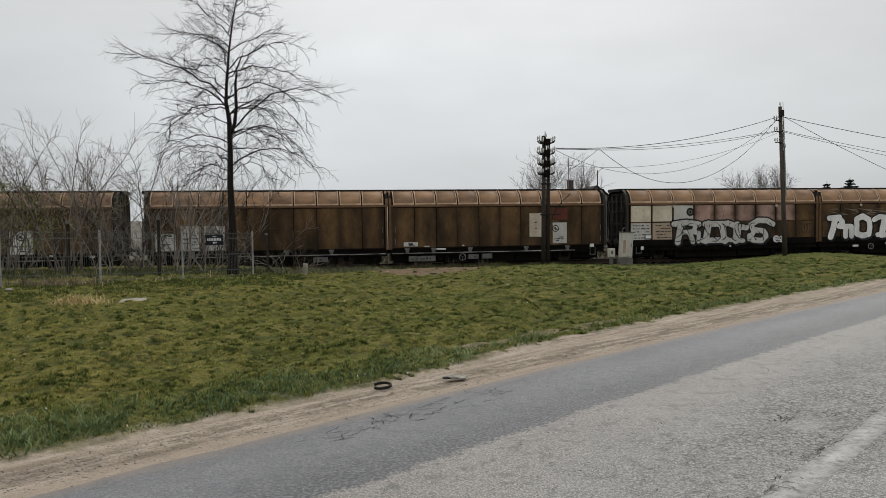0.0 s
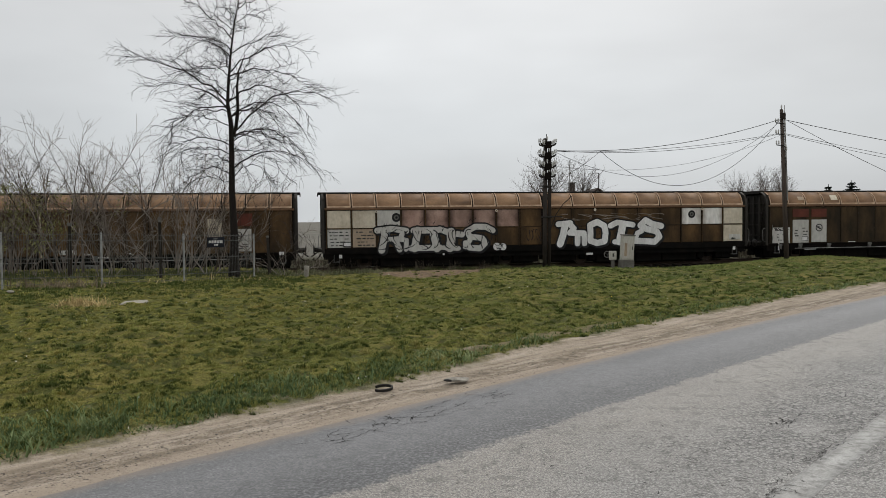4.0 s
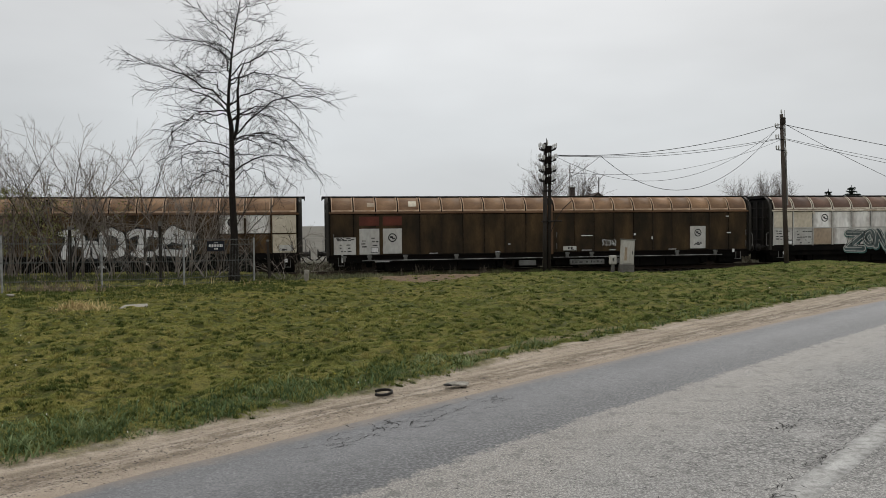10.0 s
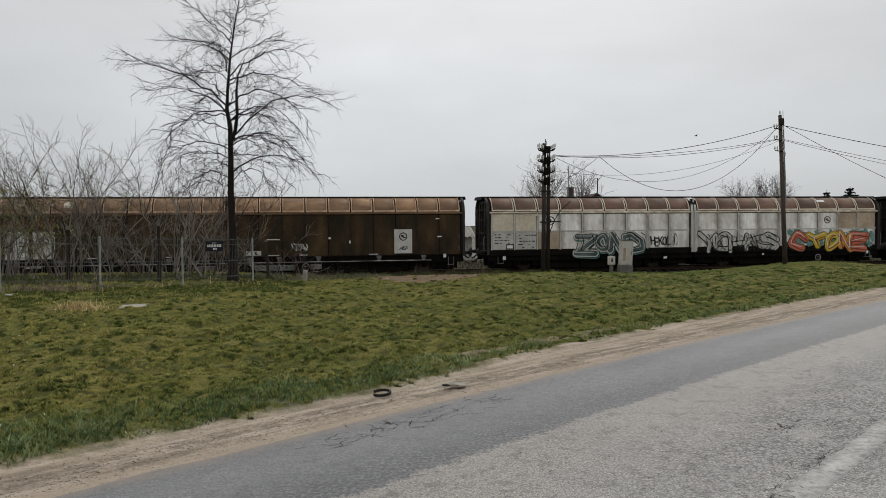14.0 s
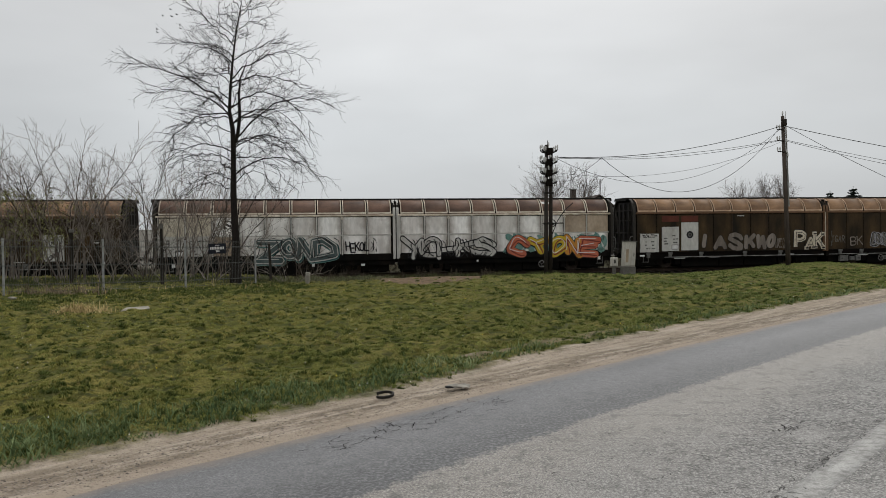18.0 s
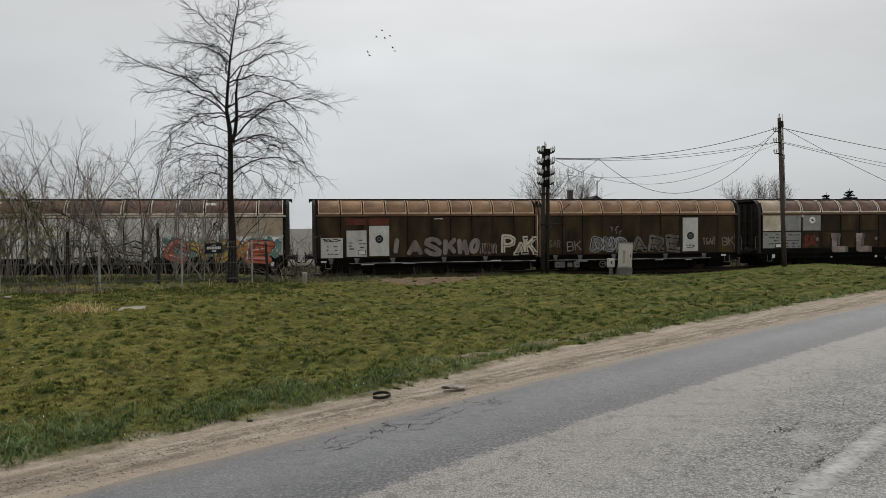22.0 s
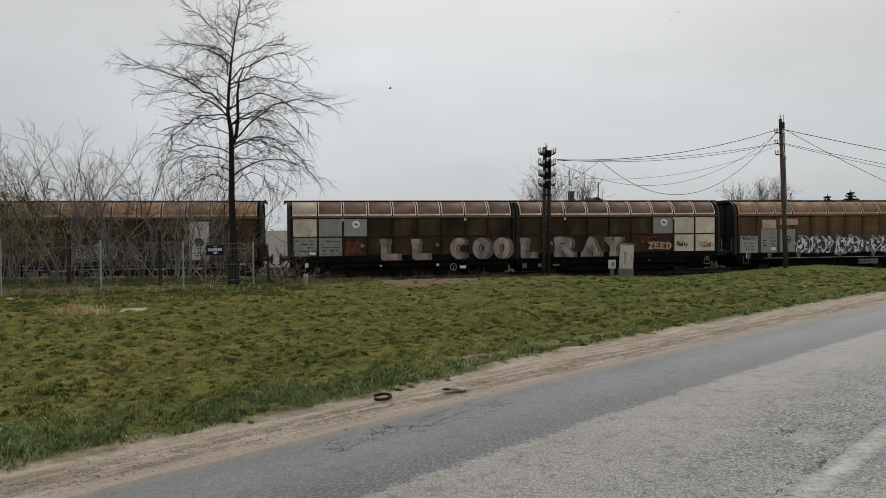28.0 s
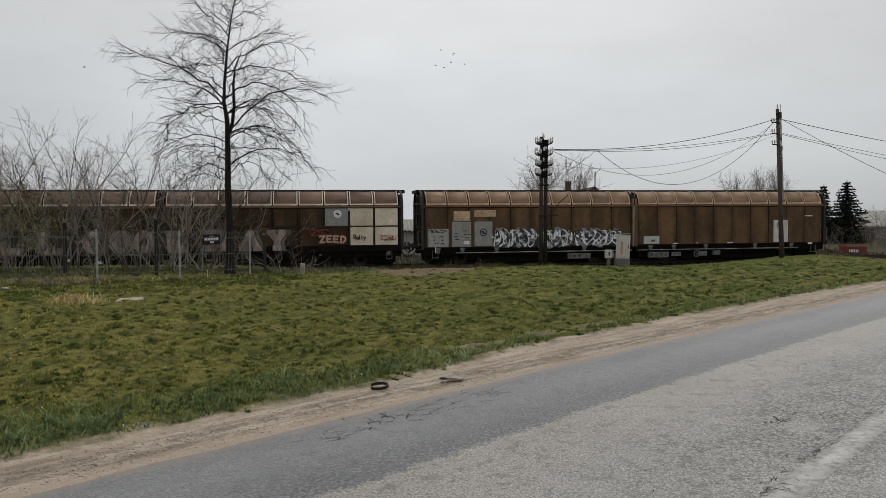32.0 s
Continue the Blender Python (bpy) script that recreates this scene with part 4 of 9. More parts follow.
def brushed(ch, area, half, y, wobble, seed, slab, dx=0.0, dz=0.0, glyphs=STROKES, base=0.0):
    """One painted letter: a broad brush of a given half-width drawn along the letter's strokes."""
    x0, x1, z0, z1 = area
    verts, faces = [], []

    def put(u, v):
        x, z = x0 + u * (x1 - x0) + dx, z0 + v * (z1 - z0) + dz
        return x + wobble * math.sin(z * 5.1 + seed + x0 * 3), z + wobble * math.sin(x * 4.3 + seed * 2)

    def quad(p, q, hw):
        d = math.hypot(q[0] - p[0], q[1] - p[1]) or 1
        ex, ez = -(q[1] - p[1]) / d * hw, (q[0] - p[0]) / d * hw
        o, yy = len(verts), y - 0.00006 * len(faces)
        verts.extend(((p[0] - ex, yy, p[1] - ez), (q[0] - ex, yy, q[1] - ez), (q[0] + ex, yy, q[1] + ez), (p[0] + ex, yy, p[1] + ez)))
        faces.append((o, o + 1, o + 2, o + 3))

    for line in glyphs[ch]:
        hw = half
        if glyphs is FAT:
            weight, line = line
            hw = half + base * (weight - 1)
        pts = [put(*p) for p in line]
        for p, q in zip(pts, pts[1:]):
            quad(p, q, hw)
        for p in (pts[1:-1] if slab else pts):
            o, yy = len(verts), y - 0.00006 * len(faces)
            verts.extend([(p[0] + hw * math.cos(k * math.tau / 10), yy, p[1] + hw * math.sin(k * math.tau / 10)) for k in range(10)])
            faces.append(tuple(range(o, o + 10)))
    if slab:
        for f in FEET.get(ch, ()):
            px, pz = put(*f)
            quad((px - slab - half * 0.4, pz), (px + slab + half * 0.4, pz), half * 0.62 + 0.03)
    me = bpy.data.meshes.new("letter")
    me.from_pydata(verts, [], faces)
    return me


def paint_word(w, word, areas, layers, wobble=0.05, seed=1, slab=0.0, y=None, glyphs=STROKES):
    """A painted word in layers (name, half-width, material, label, shift x, shift z), each a little in front of the last."""
    y = SKIN - 0.034 if y is None else y
    inset = max(l[1] for l in layers if l[0] == "letter")
    for k, (name, half, mat, label, dx, dz) in enumerate(layers):
        for ch, (x0, x1, z0, z1) in zip(word, areas):
            if glyphs is FAT and name == "letter_line":
                continue
            me = brushed(ch, (x0 + inset, x1 - inset, z0 + inset, z1 - inset), half, y - 0.006 * k, wobble, seed, slab, dx, dz, glyphs, inset)
            me.materials.append(mat)
            part(name, me, None, w, label)


def drips(x0, x1, z, count, y, seed, down=0.22):
    """Runs of paint that hang from a line, and forked hair cracks."""
    rnd = random.Random(seed)
    verts, faces = [], []

    def line(pts, w0, w1):
        o = len(verts)
        for i, (px, pz) in enumerate(pts):
            a, c = pts[max(i - 1, 0)], pts[min(i + 1, len(pts) - 1)]
            d = math.hypot(c[0] - a[0], c[1] - a[1]) or 1
            hw = w0 + (w1 - w0) * i / (len(pts) - 1)
            ex, ez = -(c[1] - a[1]) / d * hw, (c[0] - a[0]) / d * hw
            verts.extend(((px - ex, y, pz - ez), (px + ex, y, pz + ez)))
        faces.extend([(o + 2 * i, o + 2 * i + 2, o + 2 * i + 3, o + 2 * i + 1) for i in range(len(pts) - 1)])

    for k in range(count):
        x = rnd.uniform(x0, x1)
        zz = z + rnd.uniform(-0.03, 0.03)
        if k % 3:
            line([(x, zz), (x + rnd.uniform(-0.01, 0.01), zz - down * rnd.uniform(0.4, 1.1))], 0.022, 0.008)
        else:
            pts = [(x, zz + rnd.uniform(0.3, 0.8))]
            for _ in range(4):
                pts.append((pts[-1][0] + rnd.uniform(-0.12, 0.09), pts[-1][1] - rnd.uniform(0.03, 0.1)))
            line(pts, 0.018, 0.007)
    me = bpy.data.meshes.new("drips")
    me.from_pydata(verts, [], faces)
    return me


def row_boxes(x0, x1, z0, z1, count, gap=0.08, jig=0.0, seed=1):
    rnd = random.Random(seed)
    w = (x1 - x0) / count
    return [(x0 + i * w + gap / 2, x0 + (i + 1) * w - gap / 2, z0 + jig * (rnd.random() - 0.5), z1 + jig * (rnd.random() - 0.5)) for i in range(count)]


def scribble(x0, x1, z0, z1, strokes, width, y, seed):
    """Wild spray-can strokes: looping flat ribbons inside a rectangle."""
    rnd = random.Random(seed)
    verts, faces = [], []
    for k in range(strokes):
        cx = x0 + (k + 0.5) / strokes * (x1 - x0)
        h, w = (z1 - z0), (x1 - x0) / strokes
        a, f, ph = rnd.uniform(0.5, 1.3), rnd.choice((1, 1, 2)), rnd.uniform(0, 6.28)
        pts = []
        for i in range(15):
            t = i / 14 * math.tau * 0.85
            pts.append((cx + w * a * 0.7 * math.cos(f * t + ph) + w * 0.25 * math.sin(2 * t), (z0 + z1) / 2 + h * 0.46 * math.sin(t + ph * 0.4) + 0.04 * h * math.cos(3 * t)))
        o = len(verts)
        yy = y - 0.0004 * k
        for i, (px, pz) in enumerate(pts):
            ax, az = pts[min(i + 1, 14)][0] - pts[max(i - 1, 0)][0], pts[min(i + 1, 14)][1] - pts[max(i - 1, 0)][1]
            d = math.hypot(ax, az) or 1
            wd = width * (0.6 + 0.5 * math.sin(i * 0.9 + k))
            pz = min(max(pz, z0), z1)
            verts += [(px - az / d * wd, yy, pz + ax / d * wd), (px + az / d * wd, yy, pz - ax / d * wd)]
        faces += [(o + 2 * i, o + 2 * i + 1, o + 2 * i + 3, o + 2 * i + 2) for i in range(14)]
    me = bpy.data.meshes.new("scribble")
    me.from_pydata(verts, [], faces)
    return me


def shards(x0, x1, z0, z1, count, low, high, y, seed):
    """Slanted wedges and slivers of spray paint that fill a rectangle like broken glass."""
    rnd = random.Random(seed)
    verts, faces = [], []
    for k in range(count):
        cx, cz = x0 + (x1 - x0) * (k + rnd.random()) / count, rnd.uniform(z0 + 0.08, z1 - 0.08)
        a, ln, wd = rnd.choice((0.6, 0.9, 2.1, 2.5, 0.2)) + rnd.gauss(0, 0.25), rnd.uniform(low, high), rnd.uniform(0.03, 0.11) * high / 0.4
        d, e = Vector((math.cos(a), math.sin(a))), Vector((-math.sin(a), math.cos(a)))
        o = len(verts)
        bend = rnd.uniform(-0.12, 0.12)
        for i in range(5):
            t = i / 4
            hw = wd * math.sin(math.pi * (0.12 + 0.8 * t)) * (1 if k % 3 else 1 - t * 0.9)
            p = Vector((cx, cz)) + d * ln * (t - 0.5) + e * bend * 4 * t * (1 - t)
            for s in (-1, 1):
                q = p + e * hw * s
                verts.append((q.x, y - 0.00005 * k, min(max(q.y, z0), z1)))
        faces.extend([(o + 2 * i, o + 2 * i + 1, o + 2 * i + 3, o + 2 * i + 2) for i in range(4)])
    me = bpy.data.meshes.new("shards")
    me.from_pydata(verts, [], faces)
    return me


def painted(name, me, mat, parent, label=""):
    """Loose spray-paint strokes on a wall, one part."""
    me.materials.append(mat)
    return tagged(part(name, me, None, parent, label), kind="stuff")


# ---- wagons ----
L, WALL_BOT, WALL_TOP = 12.72, 0.98, 3.26
SKIN = -1.43                                  # depth of the near wall in a wagon's space
SECTION = [(0.54 + 0.87 * math.cos(radians(a)), 3.34 + 0.87 * math.sin(radians(a))) for a in range(0, 91, 10)]
CACHE = {}


def shared(key, build, mat, smooth_shade=False):
    k = (*key, mat.name)
    if k not in CACHE:
        CACHE[k] = mesh_of(key[0], build(), mat, smooth_shade)
    return CACHE[k]


def arc_plate(x0, x1, a0, a1, lift, thick=0.015):
    """A curved sheet along the roof's shoulder between two angles."""
    bm = bmesh.new()
    rows = []
    n = max(2, int((a1 - a0) / 9))
    for i in range(n + 1):
        a = radians(a0 + (a1 - a0) * i / n)
        rows.append([bm.verts.new((x, -(0.54 + (0.87 + d) * math.cos(a)), 3.34 + (0.87 + d) * math.sin(a))) for x in (x0, x1) for d in (lift, lift - thick)])
    for p, q in zip(rows, rows[1:]):
        for a, b in ((0, 2), (2, 3), (3, 1), (1, 0)):
            bm.faces.new((p[a], p[b], q[b], q[a]))
    for p in (rows[0], rows[-1]):
        bm.faces.new((p[0], p[1], p[3], p[2]))
    return bm


def hull():
    bm = bmesh.new()
    prof = [(-1.385, 0.80), (-1.385, 3.30)] + [(-(y - 0.03), z - 0.02) for y, z in SECTION] + [(y - 0.03, z - 0.02) for y, z in SECTION[::-1]] + [(1.385, 3.30), (1.385, 0.80)]
    rows = [[bm.verts.new((x, y, z)) for y, z in prof] for x in (0.16, L - 0.16)]
    for k in range(len(prof)):
        j = (k + 1) % len(prof)
        bm.faces.new((rows[0][k], rows[0][j], rows[1][j], rows[1][k]))
    bm.faces.new(rows[0])
    bm.faces.new(rows[1])
    return bm


def far_side():
    bm = bmesh.new()
    box(bm, 0.1, L - 0.1, 1.39, 1.43, WALL_BOT, WALL_TOP + 0.05)
    rows = [[bm.verts.new((x, y + 0.005, z + 0.005)) for y, z in SECTION] for x in (0.1, L - 0.1)]
    for k in range(len(SECTION) - 1):
        bm.faces.new((rows[0][k], rows[0][k + 1], rows[1][k + 1], rows[1][k]))
    for i in range(11):
        x = 0.15 + i * (L - 0.3) / 10
        box(bm, x - 0.03, x + 0.03, 1.43, 1.46, WALL_BOT, WALL_TOP)
    return bm


def end_arch():
    """The hoop that closes a wagon's end."""
    bm = bmesh.new()
    outer = [(-1.46, 0.9), (-1.46, 3.34)] + [(-(y + 0.04), z + 0.02) for y, z in SECTION[1:]] + [(y + 0.04, z + 0.02) for y, z in SECTION[:0:-1]] + [(1.46, 3.34), (1.46, 0.9)]
    inner = [(y * 0.92, min(z, 4.12) if abs(y) < 0.7 else z - 0.04 * (z > 3)) for y, z in outer]
    rows = [[bm.verts.new((x, y, z)) for y, z in p] for x in (0.0, 0.14) for p in (outer, inner)]
    for k in range(len(outer) - 1):
        for a, b in ((0, 1), (0, 2), (1, 3), (2, 3)):
            bm.faces.new((rows[a][k], rows[a][k + 1], rows[b][k + 1], rows[b][k]))
    return bm


def bracket(bm, x, y, z, w, h, d=0.03):
    box(bm, x - w / 2, x + w / 2, y - d, y, z - h / 2, z + h / 2)


def wheelset_parts(parent, x):
    ws = part("wheelset", shared(("wheelset",), lambda: ring_tube(bmesh.new(), [(0, -1.05, 0), (0, 1.05, 0)], 0.085, 10), M_WHEEL), None, parent)
    ws.location = (x, 0, 0.46)

    def wheel():
        bm = bmesh.new()
        disc_y(bm, 0, 0, 0.46, -0.065, 0.05, 32, 0.39)
        disc_y(bm, 0, 0, 0.49, 0.05, 0.08, 32, 0.39)
        disc_y(bm, 0, 0, 0.395, -0.02, 0.02, 32)
        disc_y(bm, 0, 0, 0.15, -0.07, 0.07, 16)
        for k in range(6):
            a = k * math.tau / 6
            disc_y(bm, 0.27 * math.cos(a), 0.27 * math.sin(a), 0.045, -0.03, 0.03, 8)
        return bm
    for y, turn in ((-0.76, 0), (0.76, 180)):
        w = part("wheel", shared(("wheel",), wheel, M_WHEEL), None, ws)
        w.matrix_local = pose(0, y, 0, 0, 0, turn)
    return ws


WHEELS, WAGONS = [], []


def print_bars(bm_parent, x0, x1, z0, z1, seed, y):
    """Unreadable print: rows of short dark bars."""
    rnd = random.Random(seed)
    bm = bmesh.new()
    rows = max(3, int((z1 - z0) / 0.16))
    for i in range(rows):
        z = z1 - (i + 0.6) * (z1 - z0) / rows
        x = x0 + rnd.uniform(0, 0.1)
        while x < x1 - 0.12:
            w = rnd.uniform(0.08, 0.26)
            if rnd.random() < 0.72:
                box(bm, x, min(x + w, x1), y - 0.002, y, z - 0.03, z + rnd.uniform(0.015, 0.04))
            x += w + rnd.uniform(0.03, 0.09)
    return tagged(part("print", bm, M_INK, bm_parent), kind="stuff")


def logo(parent, x, z, r, dark, y):
    """A round emblem as plain shapes."""
    if dark == "ring":
        part("emblem", disc_y(bmesh.new(), x, z, r, y - 0.003, y, 24, r * 0.76), M_BLACKPAINT, parent)
        bm = bmesh.new()
        box(bm, x - r * 0.55, x + r * 0.1, y - 0.003, y, z - r * 0.1, z + r * 0.35)
        box(bm, x - r * 0.1, x + r * 0.6, y - 0.003, y, z - r * 0.4, z - r * 0.05)
        part("emblem", bm, M_BLACKPAINT, parent)
    elif dark == "disc":
        part("emblem", disc_y(bmesh.new(), x, z, r, y - 0.003, y, 24), M_BLACKPAINT, parent)
        part("emblem", disc_y(bmesh.new(), x, z, r * 0.55, y - 0.006, y - 0.003, 12, r * 0.3), M_BOXGREY, parent)
    else:
        part("emblem", disc_y(bmesh.new(), x, z, r, y - 0.003, y, 24), M_WHITE, parent)
        bm = bmesh.new()
        box(bm, x - r * 0.5, x + r * 0.2, y - 0.006, y - 0.003, z - r * 0.1, z + r * 0.25)
        box(bm, x - r * 0.1, x + r * 0.55, y - 0.006, y - 0.003, z - r * 0.3, z + r * 0.0)
        part("emblem", bm, M_INK, parent)


def plate(wagon, x0, x1, z0, z1, mat, prints=(), emblem=None, label="pale grey data plate", tag=None):
    ob = part("data_plate", box(bmesh.new(), x0, x1, SKIN - 0.045, SKIN - 0.02, z0, z1, 0.006), mat, wagon, label)
    y = SKIN - 0.0455
    for i, (a, b, c, d) in enumerate(prints):
        print_bars(ob, x0 + a * (x1 - x0), x0 + b * (x1 - x0), z0 + c * (z1 - z0), z0 + d * (z1 - z0), int(x0 * 10) + i, y)
    if emblem:
        logo(ob, x0 + emblem[0] * (x1 - x0), z0 + emblem[1] * (z1 - z0), emblem[2], emblem[3], y)
    if tag:
        a, b, c, d = tag
        part("label_frame", box(bmesh.new(), x0 + a, x0 + b, y - 0.004, y, z0 + c, z0 + d), M_INK, ob)
        part("label_card", box(bmesh.new(), x0 + a + 0.03, x0 + b - 0.03, y - 0.008, y - 0.004, z0 + c + 0.03, z0 + d - 0.03), M_WHITE, ob)
    return ob


def wagon_half(u_left, kind, outer_left, label, wall, roof, cells=None, trim=None):
    """One half of a twin sliding-wall wagon. kind 1: smooth tall panels; kind 2: two rows of panels with a belt rib."""
    w = thing("freight_wagon", Matrix.Identity(4), label, "freight wagon", "wagons of the freight train")
    cols = 10 if kind == 1 else 9
    trim = trim or M_TRIM
    cells = cells or {}
    part("body", shared(("body",), hull, M_CORE), None, w)
    part("far_wall", shared(("far_wall",), far_side, wall), None, w)
    x_a, x_b = 0.2, L - 0.2
    pitch = (x_b - x_a) / cols
    # wall panels
    belt = 2.24
    for i in range(cols):
        x0 = x_a + i * pitch
        spans = ((WALL_BOT + 0.03, WALL_TOP - 0.03),) if kind == 1 else ((WALL_BOT + 0.22, belt - 0.03), (belt + 0.03, WALL_TOP - 0.03))
        for j, (z0, z1) in enumerate(spans):
            mat = cells.get((i, j), wall)

            def panel(z0=z0, z1=z1):
                gap = 0.016 if kind == 1 else 0.055
                return box(bmesh.new(), gap, pitch - gap, SKIN, SKIN + 0.045, z0, z1, 0.012)
            ob = part("wall_panel", shared(("wall_panel", kind, j), panel, mat), None, w)
            ob.location.x = x0
        if kind == 2 or i in (0, 3, 5, 8):
            rib = part("wall_rib", shared(("wall_rib", kind), lambda: box(bmesh.new(), -0.03, 0.03, SKIN - 0.025, SKIN + 0.03, WALL_BOT + 0.03, WALL_TOP, 0.008), M_PLATE if wall is M_WHITEWALL else wall), None, w)
            rib.location.x = x0
        # roof sheet with its raised frame
        ob = part("roof_panel", shared(("roof_panel", kind), lambda: arc_plate(0.03, pitch - 0.03, 0, 84, 0.0), cells.get((i, "roof"), roof), True), None, w)
        ob.location.x = x0

        def hoop():
            bm = arc_plate(0.035, 0.085, 4, 80, 0.022, 0.03)
            for a, b, c, d in ((pitch - 0.085, pitch - 0.035, 4, 80), (0.085, pitch - 0.085, 4, 9.5)):
                me = bpy.data.meshes.new("t")
                t = arc_plate(a, b, c, d, 0.022, 0.03)
                t.to_mesh(me)
                t.free()
                bm.from_mesh(me)
                bpy.data.meshes.remove(me)
            return bm
        fr = part("roof_frame", shared(("roof_frame", kind), hoop, trim), None, w)
        fr.location.x = x0
    if kind == 2:
        part("belt_rib", shared(("belt_rib",), lambda: box(bmesh.new(), x_a, x_b, SKIN - 0.018, SKIN + 0.03, belt - 0.03, belt + 0.03), M_PLATE if wall is M_WHITEWALL else wall), None, w)
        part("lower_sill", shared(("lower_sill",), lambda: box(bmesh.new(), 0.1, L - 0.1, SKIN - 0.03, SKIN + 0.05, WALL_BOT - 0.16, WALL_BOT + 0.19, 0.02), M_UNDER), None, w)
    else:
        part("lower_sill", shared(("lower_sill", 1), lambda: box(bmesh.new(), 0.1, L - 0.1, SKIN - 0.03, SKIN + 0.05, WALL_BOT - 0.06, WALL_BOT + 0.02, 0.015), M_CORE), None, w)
    part("roof_rim", shared(("roof_rim",), lambda: box(bmesh.new(), 0.1, L - 0.1, SKIN - 0.05, SKIN + 0.05, WALL_TOP, 3.365, 0.02), M_RIM if wall is not M_WHITEWALL else trim), None, w)
    over = (0.24, 0.14) if outer_left else (0.14, 0.24)

    def ridge():
        bm = box(box(bmesh.new(), -over[0], L + over[1], -0.80, 0.80, 4.165, 4.265, 0.02), 0.0, L, -0.3, 0.3, 4.265, 4.285)
        lip = (-over[0], -over[0] + 0.05) if outer_left else (L + over[1] - 0.05, L + over[1])
        return box(bm, *lip, -0.86, 0.86, 4.08, 4.2, 0.01)
    part("roof_ridge", shared(("roof_ridge", outer_left), ridge, M_RIDGE), None, w)
    for x, flip in ((0, 1), (L, -1)):
        outer = (flip > 0) == outer_left
        arch = part("end_arch", shared(("end_arch",), end_arch, M_ENDRIB if outer else M_PLATE if wall is M_WHITEWALL else M_END if kind == 2 and wall is M_WALL_DARK else M_RIM), None, w)
        reach = 0.06 if outer else 0.0
        arch.location.x = -reach
        if flip < 0:
            arch.matrix_local = Matrix.Translation((L + reach, 0, 0)) @ Matrix.Rotation(math.pi, 4, "Z")
        ew = part("end_wall", shared(("end_wall",), lambda: box(bmesh.new(), 0.09, 0.15, -1.36, 1.36, 0.85, 4.0), M_END), None, w)
        ribs = part("end_rib", shared(("end_rib",), _end_ribs, M_ENDRIB), None, w)
        if flip < 0:
            for ob in (ew, ribs):
                ob.matrix_local = Matrix.Translation((L, 0, 0)) @ Matrix.Rotation(math.pi, 4, "Z")
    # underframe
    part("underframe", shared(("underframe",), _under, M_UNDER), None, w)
    if kind == 1:
        xr = (1.9, L - 0.15) if outer_left else (0.15, L - 1.9)
        part("side_rail", ring_tube(bmesh.new(), [(xr[0], -1.5, 0.69), (xr[1], -1.5, 0.69)], 0.026, 6), M_CONDUIT, w)
        for x in ((0.9, 2.3, 4.3, 7.2, 9.6) if outer_left else (1.0, 2.5, 4.6, 7.9, 10.4)):
            lp = part("latch_plate", shared(("latch_plate",), lambda: box(box(bmesh.new(), -0.14, 0.14, SKIN - 0.06, SKIN, 0.86, 0.98, 0.01), -0.09, 0.09, -1.49, -1.30, 0.66, 0.86, 0.01), M_BOXGREY), None, w)
            lp.location.x = x
    for x in (2.3, L - 2.3):
        WHEELS.append(wheelset_parts(w, x))
        for y in (-1.0, 1.0):
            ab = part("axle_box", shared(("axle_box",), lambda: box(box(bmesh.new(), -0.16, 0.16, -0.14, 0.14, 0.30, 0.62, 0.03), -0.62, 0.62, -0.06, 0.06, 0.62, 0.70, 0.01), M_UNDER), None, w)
            ab.location = (x, y, 0)
    # outer end: buffers, coupling and rails; inner end: short drawbar
    xo, sg = (0.0, -1) if outer_left else (L, 1)
    for y in (-0.875, 0.875):
        bf = part("buffer", shared(("buffer",), lambda: _buffer(), M_ENDRIB, True), None, w)
        bf.matrix_local = Matrix.Translation((xo, y, 1.05)) @ Matrix.Rotation(0 if sg > 0 else math.pi, 4, "Z")
    hk = part("coupling", shared(("coupling",), lambda: ring_tube(box(bmesh.new(), 0, 0.22, -0.06, 0.06, 0.92, 1.08, 0.01), [(0.2, 0, 1.0), (0.5, 0.03, 0.74), (0.62, 0, 0.70)], 0.035, 6), M_UNDER), None, w)
    hk.matrix_local = Matrix.Translation((xo, 0, 0)) @ Matrix.Rotation(0 if sg > 0 else math.pi, 4, "Z")
    hr = part("hand_rail", shared(("hand_rail",), lambda: ring_tube(bmesh.new(), [(0.02, -1.36, 1.15), (0.22, -1.36, 1.18), (0.24, -1.36, 1.85), (0.16, -1.36, 1.95), (0.02, -1.36, 1.95)], 0.018, 6), M_CONDUIT), None, w)
    hr.matrix_local = Matrix.Translation((xo, 0, 0)) @ (Matrix.Identity(4) if sg > 0 else Matrix.Diagonal((-1, 1, 1, 1)))
    hs = part("brake_hose", shared(("brake_hose",), lambda: ring_tube(bmesh.new(), [(0.05, -0.4, 0.85), (0.2, -0.4, 0.6), (0.4, -0.3, 0.46), (0.56, -0.1, 0.5)], 0.03, 6), M_UNDER), None, w)
    hs.matrix_local = Matrix.Translation((xo, 0, 0)) @ Matrix.Rotation(0 if sg > 0 else math.pi, 4, "Z")
    st = part("step", shared(("step",), lambda: _step(), M_BOXGREY), None, w)
    st.location.x = 0.75 if outer_left else L - 0.75
    xi = L if outer_left else 0.0
    part("inner_post", mesh_of("inner_post", box(bmesh.new(), xi - 0.04 if outer_left else xi + 0.12, xi - 0.0 if outer_left else xi + 0.18, SKIN - 0.05, SKIN + 0.02, 0.95, 3.3), M_TRIM_PALE if outer_left and kind == 1 else M_PLATE if wall is M_WHITEWALL else wall), None, w)
